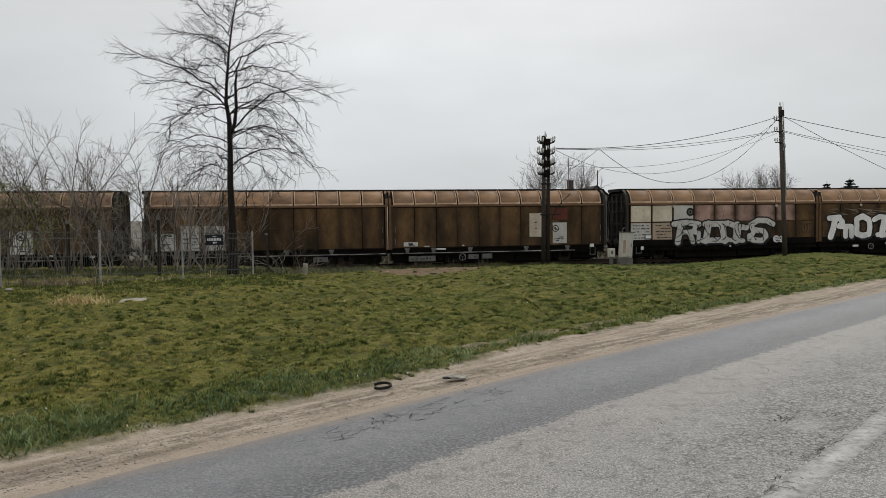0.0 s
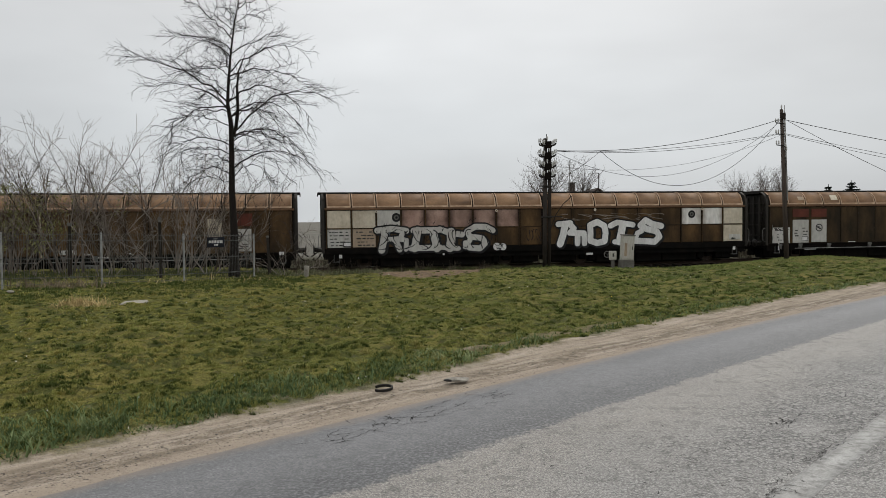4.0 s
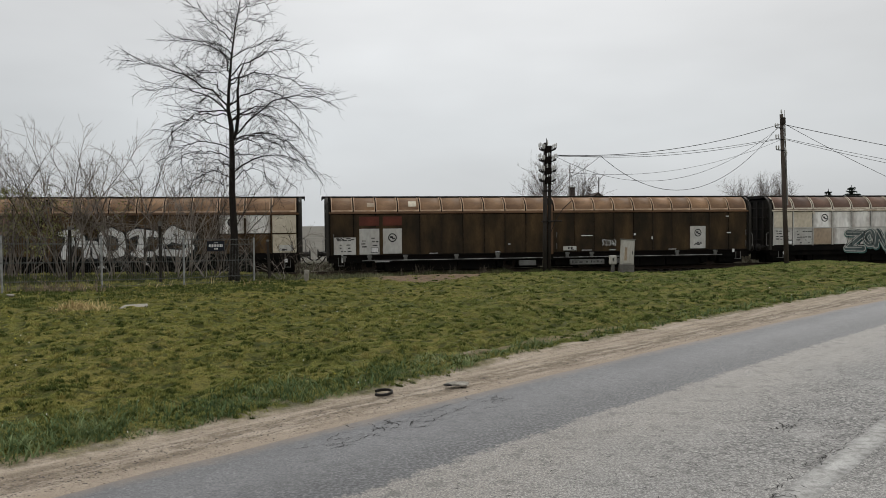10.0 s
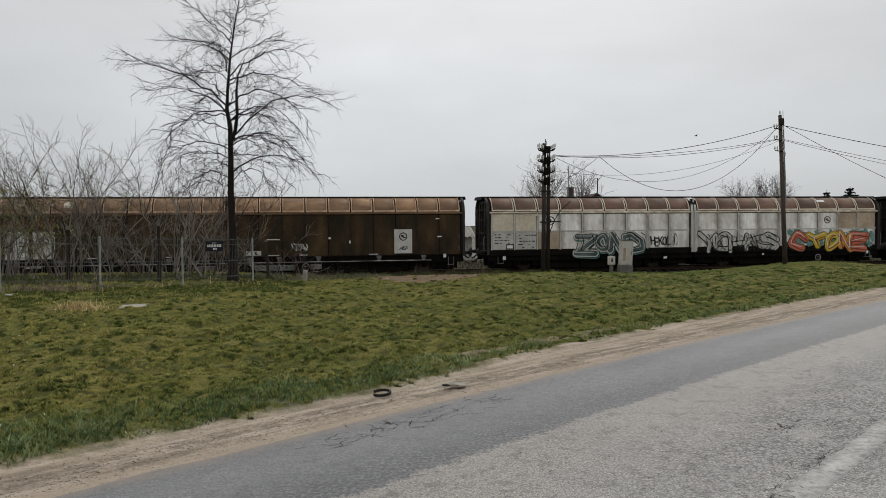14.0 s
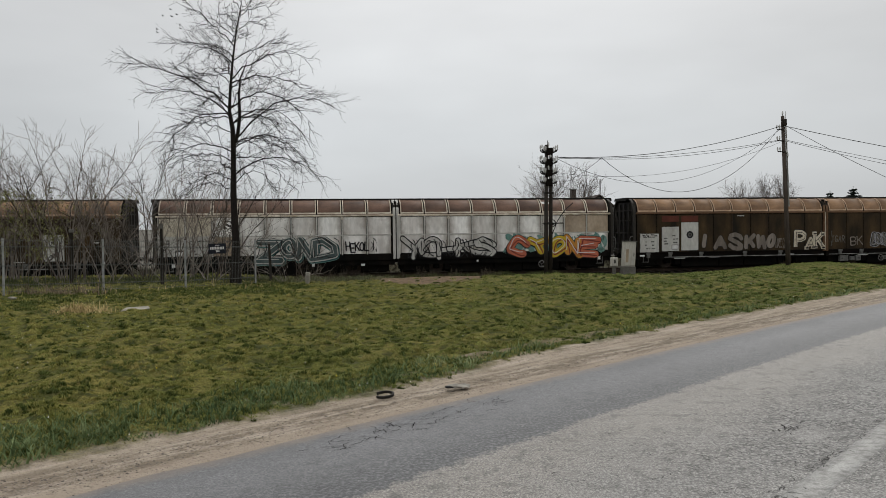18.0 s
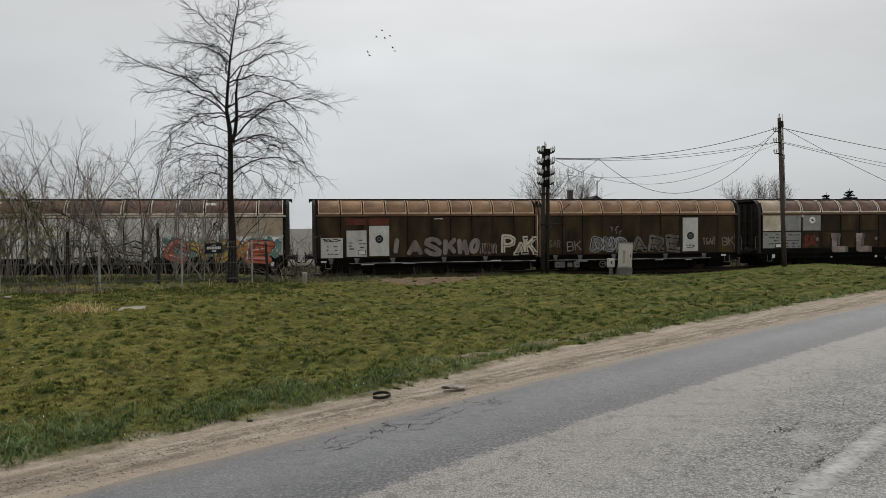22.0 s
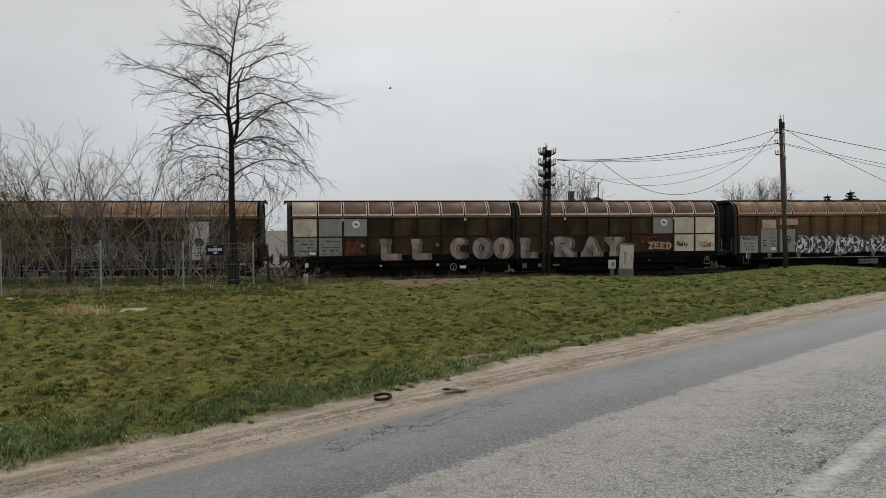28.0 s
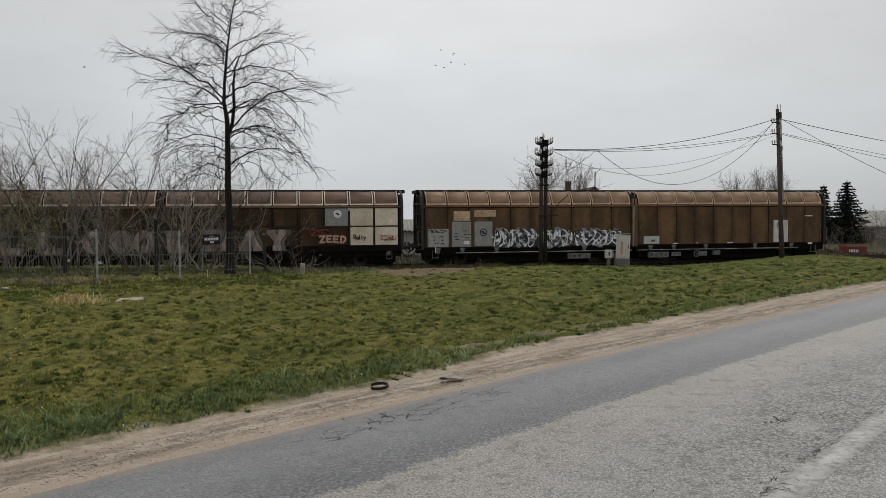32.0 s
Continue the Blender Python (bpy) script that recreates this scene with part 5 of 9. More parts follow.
    if not outer_left:
        part("bellows", mesh_of("bellows", box(bmesh.new(), -0.10, 0.0, -1.25, 1.25, 0.9, 4.1), M_CORE), None, w)
    # handles on the sliding walls
    for x in ((0.35, L - 0.3) if kind == 1 else ()):
        for z in (1.35, 2.0):
            h = part("handle", shared(("handle",), lambda: ring_tube(bmesh.new(), [(0, SKIN, -0.15), (0, SKIN - 0.06, -0.13), (0, SKIN - 0.06, 0.13), (0, SKIN, 0.15)], 0.016, 6), M_BOXGREY), None, w)
            h.location = (x, 0, z)
    if kind == 2:
        for x in (0.2 + 2 * pitch, 0.2 + 7 * pitch):
            h = part("lifting_eye", shared(("lifting_eye",), lambda: disc_y(bmesh.new(), 0, 3.17, 0.075, SKIN - 0.07, SKIN - 0.03, 14, 0.035), M_TRIM_PALE), None, w)
            h.location.x = x
    WAGONS.append((w, u_left))
    return w


def _under():
    """Solebars, centre sill and dark brake gear slung between the axles, padded out as underside shade."""
    bm = bmesh.new()
    box(bm, 0.05, L - 0.05, -1.28, 1.28, 0.70, 0.86)
    for s in (-1, 1):
        a, b = sorted((s * 1.37, s * 1.24))
        box(bm, 0.05, L - 0.05, a, b, 0.56, 0.93)
        a, b = sorted((s * 1.16, s * 0.5))
        box(bm, 3.15, 5.6, a, b, 0.08, 0.70, 0.03)
        box(bm, 5.65, 7.3, a, b, 0.05, 0.70, 0.05)
        box(bm, 7.35, 9.55, a, b, 0.10, 0.70, 0.03)
        box(bm, 0.35, 1.5, a, b, 0.2, 0.70, 0.03)
        box(bm, L - 1.5, L - 0.35, a, b, 0.2, 0.70, 0.03)
    box(bm, 0.4, L - 0.4, -0.35, 0.35, 0.08, 0.7)
    for x in (2.3, L - 2.3):
        for d in (-0.78, 0.42):
            box(bm, x + d, x + d + 0.36, -1.18, -0.85, 0.22, 0.72, 0.02)
            box(bm, x + d, x + d + 0.36, 0.85, 1.18, 0.22, 0.72, 0.02)
    return bm


def _end_ribs():
    """Posts, shelves and the slanted brace of a wagon's end."""
    bm = bmesh.new()
    for y, d in ((-1.3, 0.05), (-0.62, 0.06), (0.0, 0.05), (0.62, 0.06), (1.3, 0.05)):
        box(bm, 0.0, 0.1, y - d, y + d, 0.9, 3.9)
    for z in (1.5, 2.15, 2.9, 3.5):
        box(bm, 0.0, 0.085, -1.32, 1.32, z - 0.035, z + 0.035)
    ring_tube(bm, [(0.0, -1.25, 3.55), (-0.02, -0.75, 2.2), (-0.02, -0.6, 1.0)], 0.05, 6)
    ring_tube(bm, [(0.0, 1.25, 3.55), (-0.02, 0.75, 2.2), (-0.02, 0.6, 1.0)], 0.05, 6)
    return bm


def _buffer():
    bm = bmesh.new()
    for x0, x1, r in ((0.0, 0.32, 0.11), (0.32, 0.44, 0.085), (0.44, 0.5, 0.24)):
        ring_tube(bm, [(x0, 0, 0), (x1, 0, 0)], r, 14)
    return bm


def _step():
    bm = bmesh.new()
    box(bm, -0.17, 0.17, -1.42, -1.22, 0.40, 0.43)
    box(bm, -0.17, -0.14, -1.40, -1.37, 0.42, 0.86)
    box(bm, 0.14, 0.17, -1.40, -1.37, 0.42, 0.86)
    return bm


def hand_wheel(w, x, z, mat=M_CONDUIT):
    bm = disc_y(bmesh.new(), x, z, 0.2, -1.47, -1.44, 22, 0.165)
    for k in range(3):
        a = k * math.tau / 3 + 0.5
        ring_tube(bm, [(x, -1.455, z), (x + 0.18 * math.cos(a), -1.455, z + 0.18 * math.sin(a))], 0.013, 4)
    part("brake_wheel", bm, mat, w, "round brake wheel")


def under_boxes(w, spans):
    for x0, x1, z0, z1, prints in spans:
        b = part("equipment_box", box(bmesh.new(), x0, x1, -1.42, -1.25, z0, z1, 0.015), M_BOXGREY, w)
        if prints:
            bm = bmesh.new()
            rnd = random.Random(int(x0 * 7))
            x = x0 + 0.1
            while x < x1 - 0.2:
                k = rnd.uniform(0.06, 0.2)
                box(bm, x, x + k, -1.424, -1.42, z0 + (z1 - z0) * 0.35, z0 + (z1 - z0) * rnd.uniform(0.55, 0.8))
                x += k + rnd.uniform(0.05, 0.3)
            tagged(part("print", bm, M_INK, b), kind="stuff")


def small_marks(w, marks, mat=M_WHITE):
    """Small painted dashes and tabs on the wall: (x, z, width, height)."""
    for x, z, a, b in marks:
        part("paint_mark", box(bmesh.new(), x - a / 2, x + a / 2, SKIN - 0.032, SKIN - 0.004, z - b / 2, z + b / 2), mat, w)


U0, PAIR, MID = -15.95, 26.9, 12.78


def left_edge(k, j):
    return U0 + PAIR * k + MID * j - (0.28 if k == 6 else 0.0)


PRINTS1 = ((0.08, 0.92, 0.80, 0.97), (0.25, 0.8, 0.12, 0.68))
PRINTS2 = ((0.06, 0.36, 0.25, 0.72), (0.58, 0.94, 0.30, 0.72))

# last half of the wagon ahead (mostly hidden by shrubs)
w = wagon_half(left_edge(-1, 1), 1, False, "brown sliding-wall wagon with a pale plate, at the shrubs", M_WALL, M_ROOF)
plate(w, 7.6, 8.7, 1.02, 2.2, M_PLATE, ((0.1, 0.9, 0.1, 0.4),), (0.5, 0.75, 0.2, "ring"))
small_marks(w, ((9.6, 0.92, 0.3, 0.08), (11.5, 0.85, 0.2, 0.1)))
# brown twin wagon
w = wagon_half(left_edge(0, 0), 1, True, "brown sliding-wall wagon with grey data plates", M_WALL, M_ROOF, {(9, "roof"): M_ROOF})
plate(w, 0.45, 1.5, 1.05, 1.95, M_PLATE, PRINTS1)
plate(w, 1.75, 2.75, 1.05, 2.35, M_PLATE, PRINTS2, None, tag=(0.55, 0.95, 0.1, 0.36))
plate(w, 2.95, 4.0, 1.05, 2.35, M_PLATE, (), (0.5, 0.68, 0.24, "ring"), "pale grey plate with a round emblem")
under_boxes(w, ((8.6, 9.4, 0.30, 0.56, True),))
w = wagon_half(left_edge(0, 1), 1, False, "brown sliding-wall wagon with a tan plate and a grey emblem plate", M_WALL, M_ROOF)
plate(w, 0.8, 1.6, 1.07, 1.3, M_PLATE, ((0.3, 0.8, 0.2, 0.8),))
plate(w, 8.1, 8.85, 1.5, 2.85, M_CREAM, ((0.3, 0.7, 0.3, 0.7),), None, "tan plate")
plate(w, 9.5, 10.35, 1.1, 2.3, M_PLATE, ((0.1, 0.8, 0.1, 0.35),), (0.2, 0.72, 0.2, "ring"), "pale grey plate with a round emblem")
part("red_patch", box(bmesh.new(), 9.45, 10.4, SKIN - 0.03, SKIN - 0.01, 2.45, 3.12), M_REDPANEL, w, "dull red painted patch")
hand_wheel(w, 4.15, 0.42)
under_boxes(w, ((1.1, 2.6, 0.22, 0.52, True), (4.5, 5.1, 0.30, 0.55, True), (5.3, 5.9, 0.30, 0.58, False)))
small_marks(w, ((2.1, 1.06, 0.3, 0.05), (4.2, 1.08, 0.12, 0.06), (2.9, 0.9, 0.6, 0.08), (11.9, 0.95, 0.25, 0.18)))

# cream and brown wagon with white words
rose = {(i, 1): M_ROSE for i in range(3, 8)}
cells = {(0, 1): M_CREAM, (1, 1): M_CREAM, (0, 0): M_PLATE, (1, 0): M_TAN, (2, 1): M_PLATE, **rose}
w = wagon_half(left_edge(1, 0), 2, True, "brown and cream panelled wagon with white painted letters", M_WALL, M_ROOF, cells)
logo(w, 4.05, 2.83, 0.25, "disc", SKIN - 0.004)
pr = part("print_field", box(bmesh.new(), 0.3, 0.34, SKIN - 0.004, SKIN - 0.001, 2.1, 2.14), M_INK, w)
print_bars(pr, 0.35, 1.4, 1.25, 2.15, 31, SKIN - 0.004)
print_bars(pr, 1.8, 2.8, 1.25, 2.15, 32, SKIN - 0.004)
plate(w, 1.1, 1.55, 1.24, 1.52, M_INK, tag=(0.02, 0.43, 0.02, 0.26), label="small black-framed label")
THROW = (("letter_shade", 0.24, M_BLACKPAINT, "black drop shade of painted letters", 0.08, -0.05), ("letter_outline", 0.25, M_BLACKPAINT, "black outline of painted letters", 0.0, 0.0), ("letter", 0.165, M_CHALK, "greyish white painted letters reading ROTS", 0.0, 0.0))
paint_word(w, "RotS", ((2.8, 4.75, 0.86, 2.34), (4.6, 6.65, 0.88, 2.3), (6.3, 7.95, 0.86, 2.32), (7.7, 9.75, 0.84, 2.46)), [(a, b, M_PLATE if a == "letter" else c, d, e, f) for a, b, c, d, e, f in THROW], 0.03, 2, glyphs=FAT)
painted("graffiti", scribble(3.0, 9.5, 1.0, 2.2, 13, 0.028, SKIN - 0.05, 80), M_BLACKPAINT, w, "black lines on the letters")
painted("graffiti", drips(3.0, 9.4, 2.05, 22, SKIN - 0.048, 81, 0.3), M_BLACKPAINT, w, "black drips on the letters")
painted("graffiti", drips(4.8, 6.4, 1.02, 9, SKIN - 0.046, 75, 0.12), M_BLACKPAINT, w, "black drips on the letters")
painted("graffiti", drips(6.6, 7.7, 1.05, 9, SKIN - 0.046, 74, 0.14), M_BLACKPAINT, w, "black drips on the letters")
painted("graffiti", drips(3.3, 4.5, 1.75, 8, SKIN - 0.046, 76, 0.16), M_STEELBLUE, w, "blue drips on the letters")
painted("graffiti", drips(8.2, 9.3, 2.1, 8, SKIN - 0.046, 77, 0.14), M_BLACKPAINT, w, "black drips on the letters")
part("paint_dot", disc_y(disc_y(bmesh.new(), 9.8, 1.12, 0.22, SKIN - 0.05, SKIN - 0.03, 16), 10.15, 1.1, 0.2, SKIN - 0.05, SKIN - 0.03, 16), M_CHALK, w, "two white sprayed bubbles")
painted("graffiti", scribble(9.62, 10.32, 1.0, 1.24, 3, 0.022, SKIN - 0.055, 79), M_BLACKPAINT, w, "black figures in the bubbles")
painted("graffiti", scribble(11.5, 12.4, 1.4, 2.1, 6, 0.02, SKIN - 0.03, 7), M_BLACKPAINT, w, "dark painted tag")
small_marks(w, ((0.95, 0.72, 0.16, 0.2), (6.7, 0.75, 0.1, 0.1)))
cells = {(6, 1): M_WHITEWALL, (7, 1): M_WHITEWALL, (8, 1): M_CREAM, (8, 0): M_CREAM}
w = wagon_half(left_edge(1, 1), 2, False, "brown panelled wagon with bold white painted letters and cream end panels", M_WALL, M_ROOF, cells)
logo(w, 9.1, 2.86, 0.23, "disc", SKIN - 0.004)
paint_word(w, "rOTs", ((0.4, 2.5, 1.04, 2.58), (2.35, 3.85, 1.04, 2.6), (3.7, 5.45, 1.04, 2.6), (5.05, 7.3, 1.04, 2.68)), THROW, 0.03, 4, glyphs=FAT)
painted("graffiti", drips(0.7, 6.9, 1.5, 26, SKIN - 0.046, 78, 0.16), M_BLACKPAINT, w, "thin black cracks on the letters")
painted("graffiti", scribble(0.9, 7.4, 2.55, 2.95, 7, 0.02, SKIN - 0.03, 9), M_TAGTAN, w, "tan sprayed haze above the letters")
plate(w, 11.55, 12.3, 1.3, 1.62, M_PLATE, ((0.1, 0.6, 0.1, 0.4),))
hand_wheel(w, 3.7, 0.55)
small_marks(w, ((2.6, 0.6, 0.4, 0.12), (4.8, 0.72, 0.1, 0.1), (11.9, 0.78, 0.16, 0.2)))

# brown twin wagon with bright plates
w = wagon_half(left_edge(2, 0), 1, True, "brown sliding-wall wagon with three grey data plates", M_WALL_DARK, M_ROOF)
plate(w, 0.35, 1.55, 1.03, 1.98, M_PLATE, PRINTS1)
plate(w, 1.75, 2.85, 1.03, 2.45, M_PLATE, PRINTS2, None, tag=(0.62, 1.04, 0.1, 0.38))
plate(w, 3.05, 4.1, 1.06, 2.45, M_PLATE, (), (0.5, 0.64, 0.24, "ring"), "pale grey plate with a round emblem")
for a, b in ((1.75, 2.85), (3.05, 4.1)):
    part("red_patch", box(bmesh.new(), a, b, SKIN - 0.03, SKIN - 0.01, 2.62, 3.12), M_REDPANEL, w, "dull red painted patch")
part("roof_patch", arc_plate(2.2, 2.6, 22, 38, 0.012), M_TAN, w, "pale patch on the roof")
part("roof_patch", arc_plate(4.5, 4.95, 22, 45, 0.012), M_CREAM, w, "pale patch on the roof")
under_boxes(w, ((10.9, 11.9, 0.25, 0.55, False),))
small_marks(w, ((5.9, 1.05, 0.5, 0.04), (9.6, 1.06, 0.3, 0.04), (10.3, 1.5, 0.12, 0.05), (3.0, 0.62, 0.8, 0.05), (0.8, 0.85, 0.08, 0.5)))
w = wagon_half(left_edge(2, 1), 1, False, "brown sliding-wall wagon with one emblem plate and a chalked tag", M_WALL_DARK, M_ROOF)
plate(w, 8.75, 9.75, 1.08, 2.42, M_PLATE, ((0.25, 0.75, 0.15, 0.3),), (0.5, 0.7, 0.23, "ring"), "pale grey plate with a round emblem")
painted("graffiti", scribble(3.1, 4.0, 1.3, 1.7, 6, 0.02, SKIN - 0.03, 3), M_WHITE, w, "small white chalked tag")
small_marks(w, ((2.2, 1.93, 0.7, 0.06), (2.2, 1.08, 0.6, 0.04), (5.2, 1.97, 0.12, 0.1), (6.3, 1.75, 0.08, 0.16), (3.8, 1.07, 0.4, 0.04), (7.6, 1.06, 0.5, 0.04), (11.2, 3.0, 0.2, 0.06), (11.3, 2.0, 0.25, 0.06), (11.6, 0.92, 0.15, 0.2)))
plate(w, 0.75, 1.55, 1.08, 1.32, M_PLATE, ((0.3, 0.8, 0.2, 0.8),))
hand_wheel(w, 3.9, 0.42)
under_boxes(w, ((1.2, 3.3, 0.24, 0.54, True), (4.15, 4.75, 0.28, 0.56, True)))

# dirty white wagon with coloured words
cells = {(0, 1): M_CREAM, (1, 1): M_CREAM, (2, 0): M_TAN, (0, 0): M_PLATE, (1, 0): M_PLATE}
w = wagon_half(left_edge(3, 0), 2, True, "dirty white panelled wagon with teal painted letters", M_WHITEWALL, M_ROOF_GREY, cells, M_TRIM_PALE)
logo(w, 3.75, 2.85, 0.24, "ring", SKIN - 0.004)
pr = part("print_field", box(bmesh.new(), 0.3, 0.34, SKIN - 0.004, SKIN - 0.001, 2.1, 2.14), M_INK, w)
print_bars(pr, 0.35, 1.4, 1.5, 2.15, 41, SKIN - 0.004)
print_bars(pr, 1.75, 2.85, 1.25, 2.12, 42, SKIN - 0.004)
plate(w, 1.05, 1.5, 1.22, 1.52, M_INK, tag=(0.02, 0.43, 0.02, 0.26), label="small black-framed label")
WORD = ((5.1, 6.6, 0.84, 2.1), (6.5, 7.4, 1.0, 2.08), (7.25, 8.3, 0.88, 2.1), (8.15, 9.5, 0.86, 2.08))
paint_word(w, "ZOND", WORD, (("letter_shade", 0.265, M_TURQ, "turquoise halo of painted letters", 0.03, -0.05), ("letter_shade", 0.245, M_DEEPTEAL, "dark teal edge of painted letters", 0.05, -0.03), ("letter_outline", 0.215, M_PLATE, "pale rim of painted letters", 0.0, 0.0), ("letter", 0.155, M_GREYTEAL, "dark grey-teal painted letters reading ZOND", 0.0, 0.0), ("letter_line", 0.022, M_PLATE, "pale highlight", -0.07, 0.06)), 0.08, 1)
painted("graffiti", scribble(5.2, 9.5, 1.0, 2.15, 9, 0.022, SKIN - 0.072, 91), M_BLACKPAINT, w, "black drips and lines on the letters")
paint_word(w, "HEKOL", row_boxes(9.95, 11.25, 1.32, 1.86, 5, -0.03, 0.1, 2), (("letter", 0.036, M_BLACKPAINT, "thin black script tag", 0.0, 0.0),), 0.02, 2)
painted("graffiti", scribble(11.3, 11.65, 1.3, 2.05, 2, 0.024, SKIN - 0.03, 13), M_BLACKPAINT, w, "black sprayed star")
small_marks(w, ((8.2, 0.62, 0.14, 0.14), (0.95, 0.72, 0.18, 0.2), (10.9, 0.6, 0.2, 0.12)))
cells = {(7, 1): M_TAN, (8, 1): M_TAN}
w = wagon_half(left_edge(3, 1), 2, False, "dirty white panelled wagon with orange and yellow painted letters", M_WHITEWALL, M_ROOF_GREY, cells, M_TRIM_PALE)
logo(w, 9.05, 2.78, 0.23, "ring", SKIN - 0.004)
painted("graffiti_ground", scribble(6.25, 12.35, 1.15, 2.08, 16, 0.17, SKIN - 0.030, 73), M_TURQ, w, "turquoise sprayed ground")
WORD = row_boxes(0.45, 5.5, 0.92, 1.95, 5, -0.3, 0.2, 8)
paint_word(w, "YCHKS", WORD, (("letter_outline", 0.175, M_BLACKPAINT, "black outline of wild-style letters", 0.0, 0.0), ("letter", 0.115, M_PLATE, "pale silver wild-style letters", 0.0, 0.0)), 0.09, 6)
painted("graffiti", scribble(0.6, 5.4, 0.92, 1.95, 20, 0.028, SKIN - 0.052, 18), M_BLACKPAINT, w, "black lines of wild-style letters")
for word, areas, mat, label in (("C", ((6.3, 7.75, 0.84, 2.02),), M_ORANGE, "orange painted letters"), ("Y", ((7.5, 9.0, 0.86, 2.12),), M_YELLOW, "yellow painted letters"), ("O", ((8.75, 9.95, 0.86, 2.02),), M_YELLOW, "yellow painted letters"), ("N", ((9.7, 10.8, 0.84, 2.04),), M_AMBER, "amber painted letters"), ("E", ((10.55, 12.0, 0.86, 2.08),), M_ORANGE, "orange painted letters")):
    paint_word(w, word, areas, (("letter_shade", 0.235, M_BLACKPAINT, "black drop shade of painted letters", -0.02, -0.03), ("letter_outline", 0.235, M_BLACKPAINT, "dark outline of painted letters", 0.0, 0.0), ("letter", 0.205, mat, label, 0.0, 0.0), ("letter_line", 0.035, M_REDPAINT, "dull red inner shade", 0.08, -0.07), ("letter_line", 0.018, M_CHALK, "pale highlight", -0.07, 0.08)), 0.13, 5)
small_marks(w, ((11.9, 0.74, 0.16, 0.2), (4.6, 0.7, 0.1, 0.1)))
hand_wheel(w, 8.4, 0.45)
part("roof_patch", arc_plate(8.5, 9.0, 40, 52, 0.012), M_WHITE, w, "white patch on the roof")

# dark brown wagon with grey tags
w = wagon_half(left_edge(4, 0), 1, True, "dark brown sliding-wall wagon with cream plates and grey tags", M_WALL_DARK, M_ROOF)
plate(w, 0.35, 1.55, 1.0, 2.1, M_PLATE, PRINTS1)
plate(w, 1.75, 2.85, 1.05, 2.5, M_PLATE, PRINTS2, None, tag=(0.62, 1.04, 0.1, 0.38))
plate(w, 3.0, 4.1, 1.08, 2.75, M_PLATE, (), (0.5, 0.56, 0.22, "disc"), "pale grey plate with a round emblem")
for a, b in ((1.75, 2.85), (3.0, 4.1)):
    part("red_patch", box(bmesh.new(), a, b, SKIN - 0.03, SKIN - 0.012, 2.8, 3.15), M_REDPANEL, w, "dull red painted patch")
WORD = ((4.25, 4.75, 1.2, 2.05), (5.1, 6.0, 1.1, 2.0), (6.05, 7.1, 1.0, 2.1), (7.15, 7.9, 1.1, 2.0), (7.95, 8.6, 1.1, 2.0), (8.65, 9.3, 1.1, 2.0))
paint_word(w, "IASKMO", WORD, (("letter_outline", 0.15, M_BLACKPAINT, "dark outline of faded letters", 0.02, -0.01), ("letter", 0.13, M_TAGTAN, "faded tan-grey painted letters", 0.0, 0.0)), 0.05, 3)
painted("graffiti", scribble(9.3, 10.25, 1.1, 1.75, 12, 0.026, SKIN - 0.034, 23), M_TAGTAN, w, "small grey tag")
WORD = ((10.5, 11.4, 1.02, 2.2), (11.3, 12.0, 1.02, 1.8), (11.85, 12.65, 1.02, 2.1))
paint_word(w, "PAK", WORD, (("letter_outline", 0.16, M_BLACKPAINT, "dark outline of painted letters", 0.0, 0.0), ("letter", 0.125, M_CREAM, "cream white painted letters reading PAK", 0.0, 0.0), ("letter_line", 0.016, M_BLACKPAINT, "thin dark inner line", 0.03, -0.02)), 0.03, 3, 0.1)
small_marks(w, ((2.9, 0.62, 0.7, 0.06), (5.2, 0.66, 0.7, 0.06), (10.2, 0.72, 0.6, 0.08), (0.5, 0.8, 0.3, 0.08), (6.9, 3.12, 0.5, 0.04)))
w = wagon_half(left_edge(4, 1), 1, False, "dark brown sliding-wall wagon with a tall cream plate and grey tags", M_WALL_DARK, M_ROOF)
plate(w, 9.0, 10.0, 1.1, 3.12, M_PLATE, ((0.2, 0.8, 0.1, 0.2),), (0.5, 0.46, 0.23, "disc"), "tall pale plate with a round emblem")
paint_word(w, "TGAR", row_boxes(0.35, 1.3, 1.42, 1.84, 4, 0.03, 0.05, 3), (("letter", 0.024, M_GREYPAINT, "thin grey sprayed tag reading TGAR", 0.0, 0.0),), 0.02, 2)
paint_word(w, "BK", row_boxes(1.65, 2.6, 1.22, 1.78, 2, 0.06, 0.05, 3), (("letter", 0.034, M_TAGTAN, "grey sprayed tag reading BK", 0.0, 0.0),), 0.03, 2)
WORD = row_boxes(3.1, 5.5, 1.15, 2.0, 3, 0.15, 0.1, 2)
paint_word(w, "BUD", WORD, (("letter_outline", 0.165, M_SILVER, "silver outline of painted letters", 0.0, 0.0), ("letter", 0.125, M_BLACKPAINT, "dark painted letters", 0.0, 0.0), ("letter_line", 0.07, M_GREYPAINT, "grey inner line", 0.0, 0.0)), 0.06, 1)
painted("graffiti", scribble(3.2, 5.4, 1.2, 2.0, 9, 0.024, SKIN - 0.06, 85), M_SILVER, w, "silver scrawl over the letters")
painted("graffiti", drips(3.3, 5.3, 1.95, 12, SKIN - 0.062, 86, 0.3), M_SILVER, w, "silver drips")
WORD = row_boxes(5.6, 9.0, 1.03, 2.05, 3, 0.12, 0.1, 5)
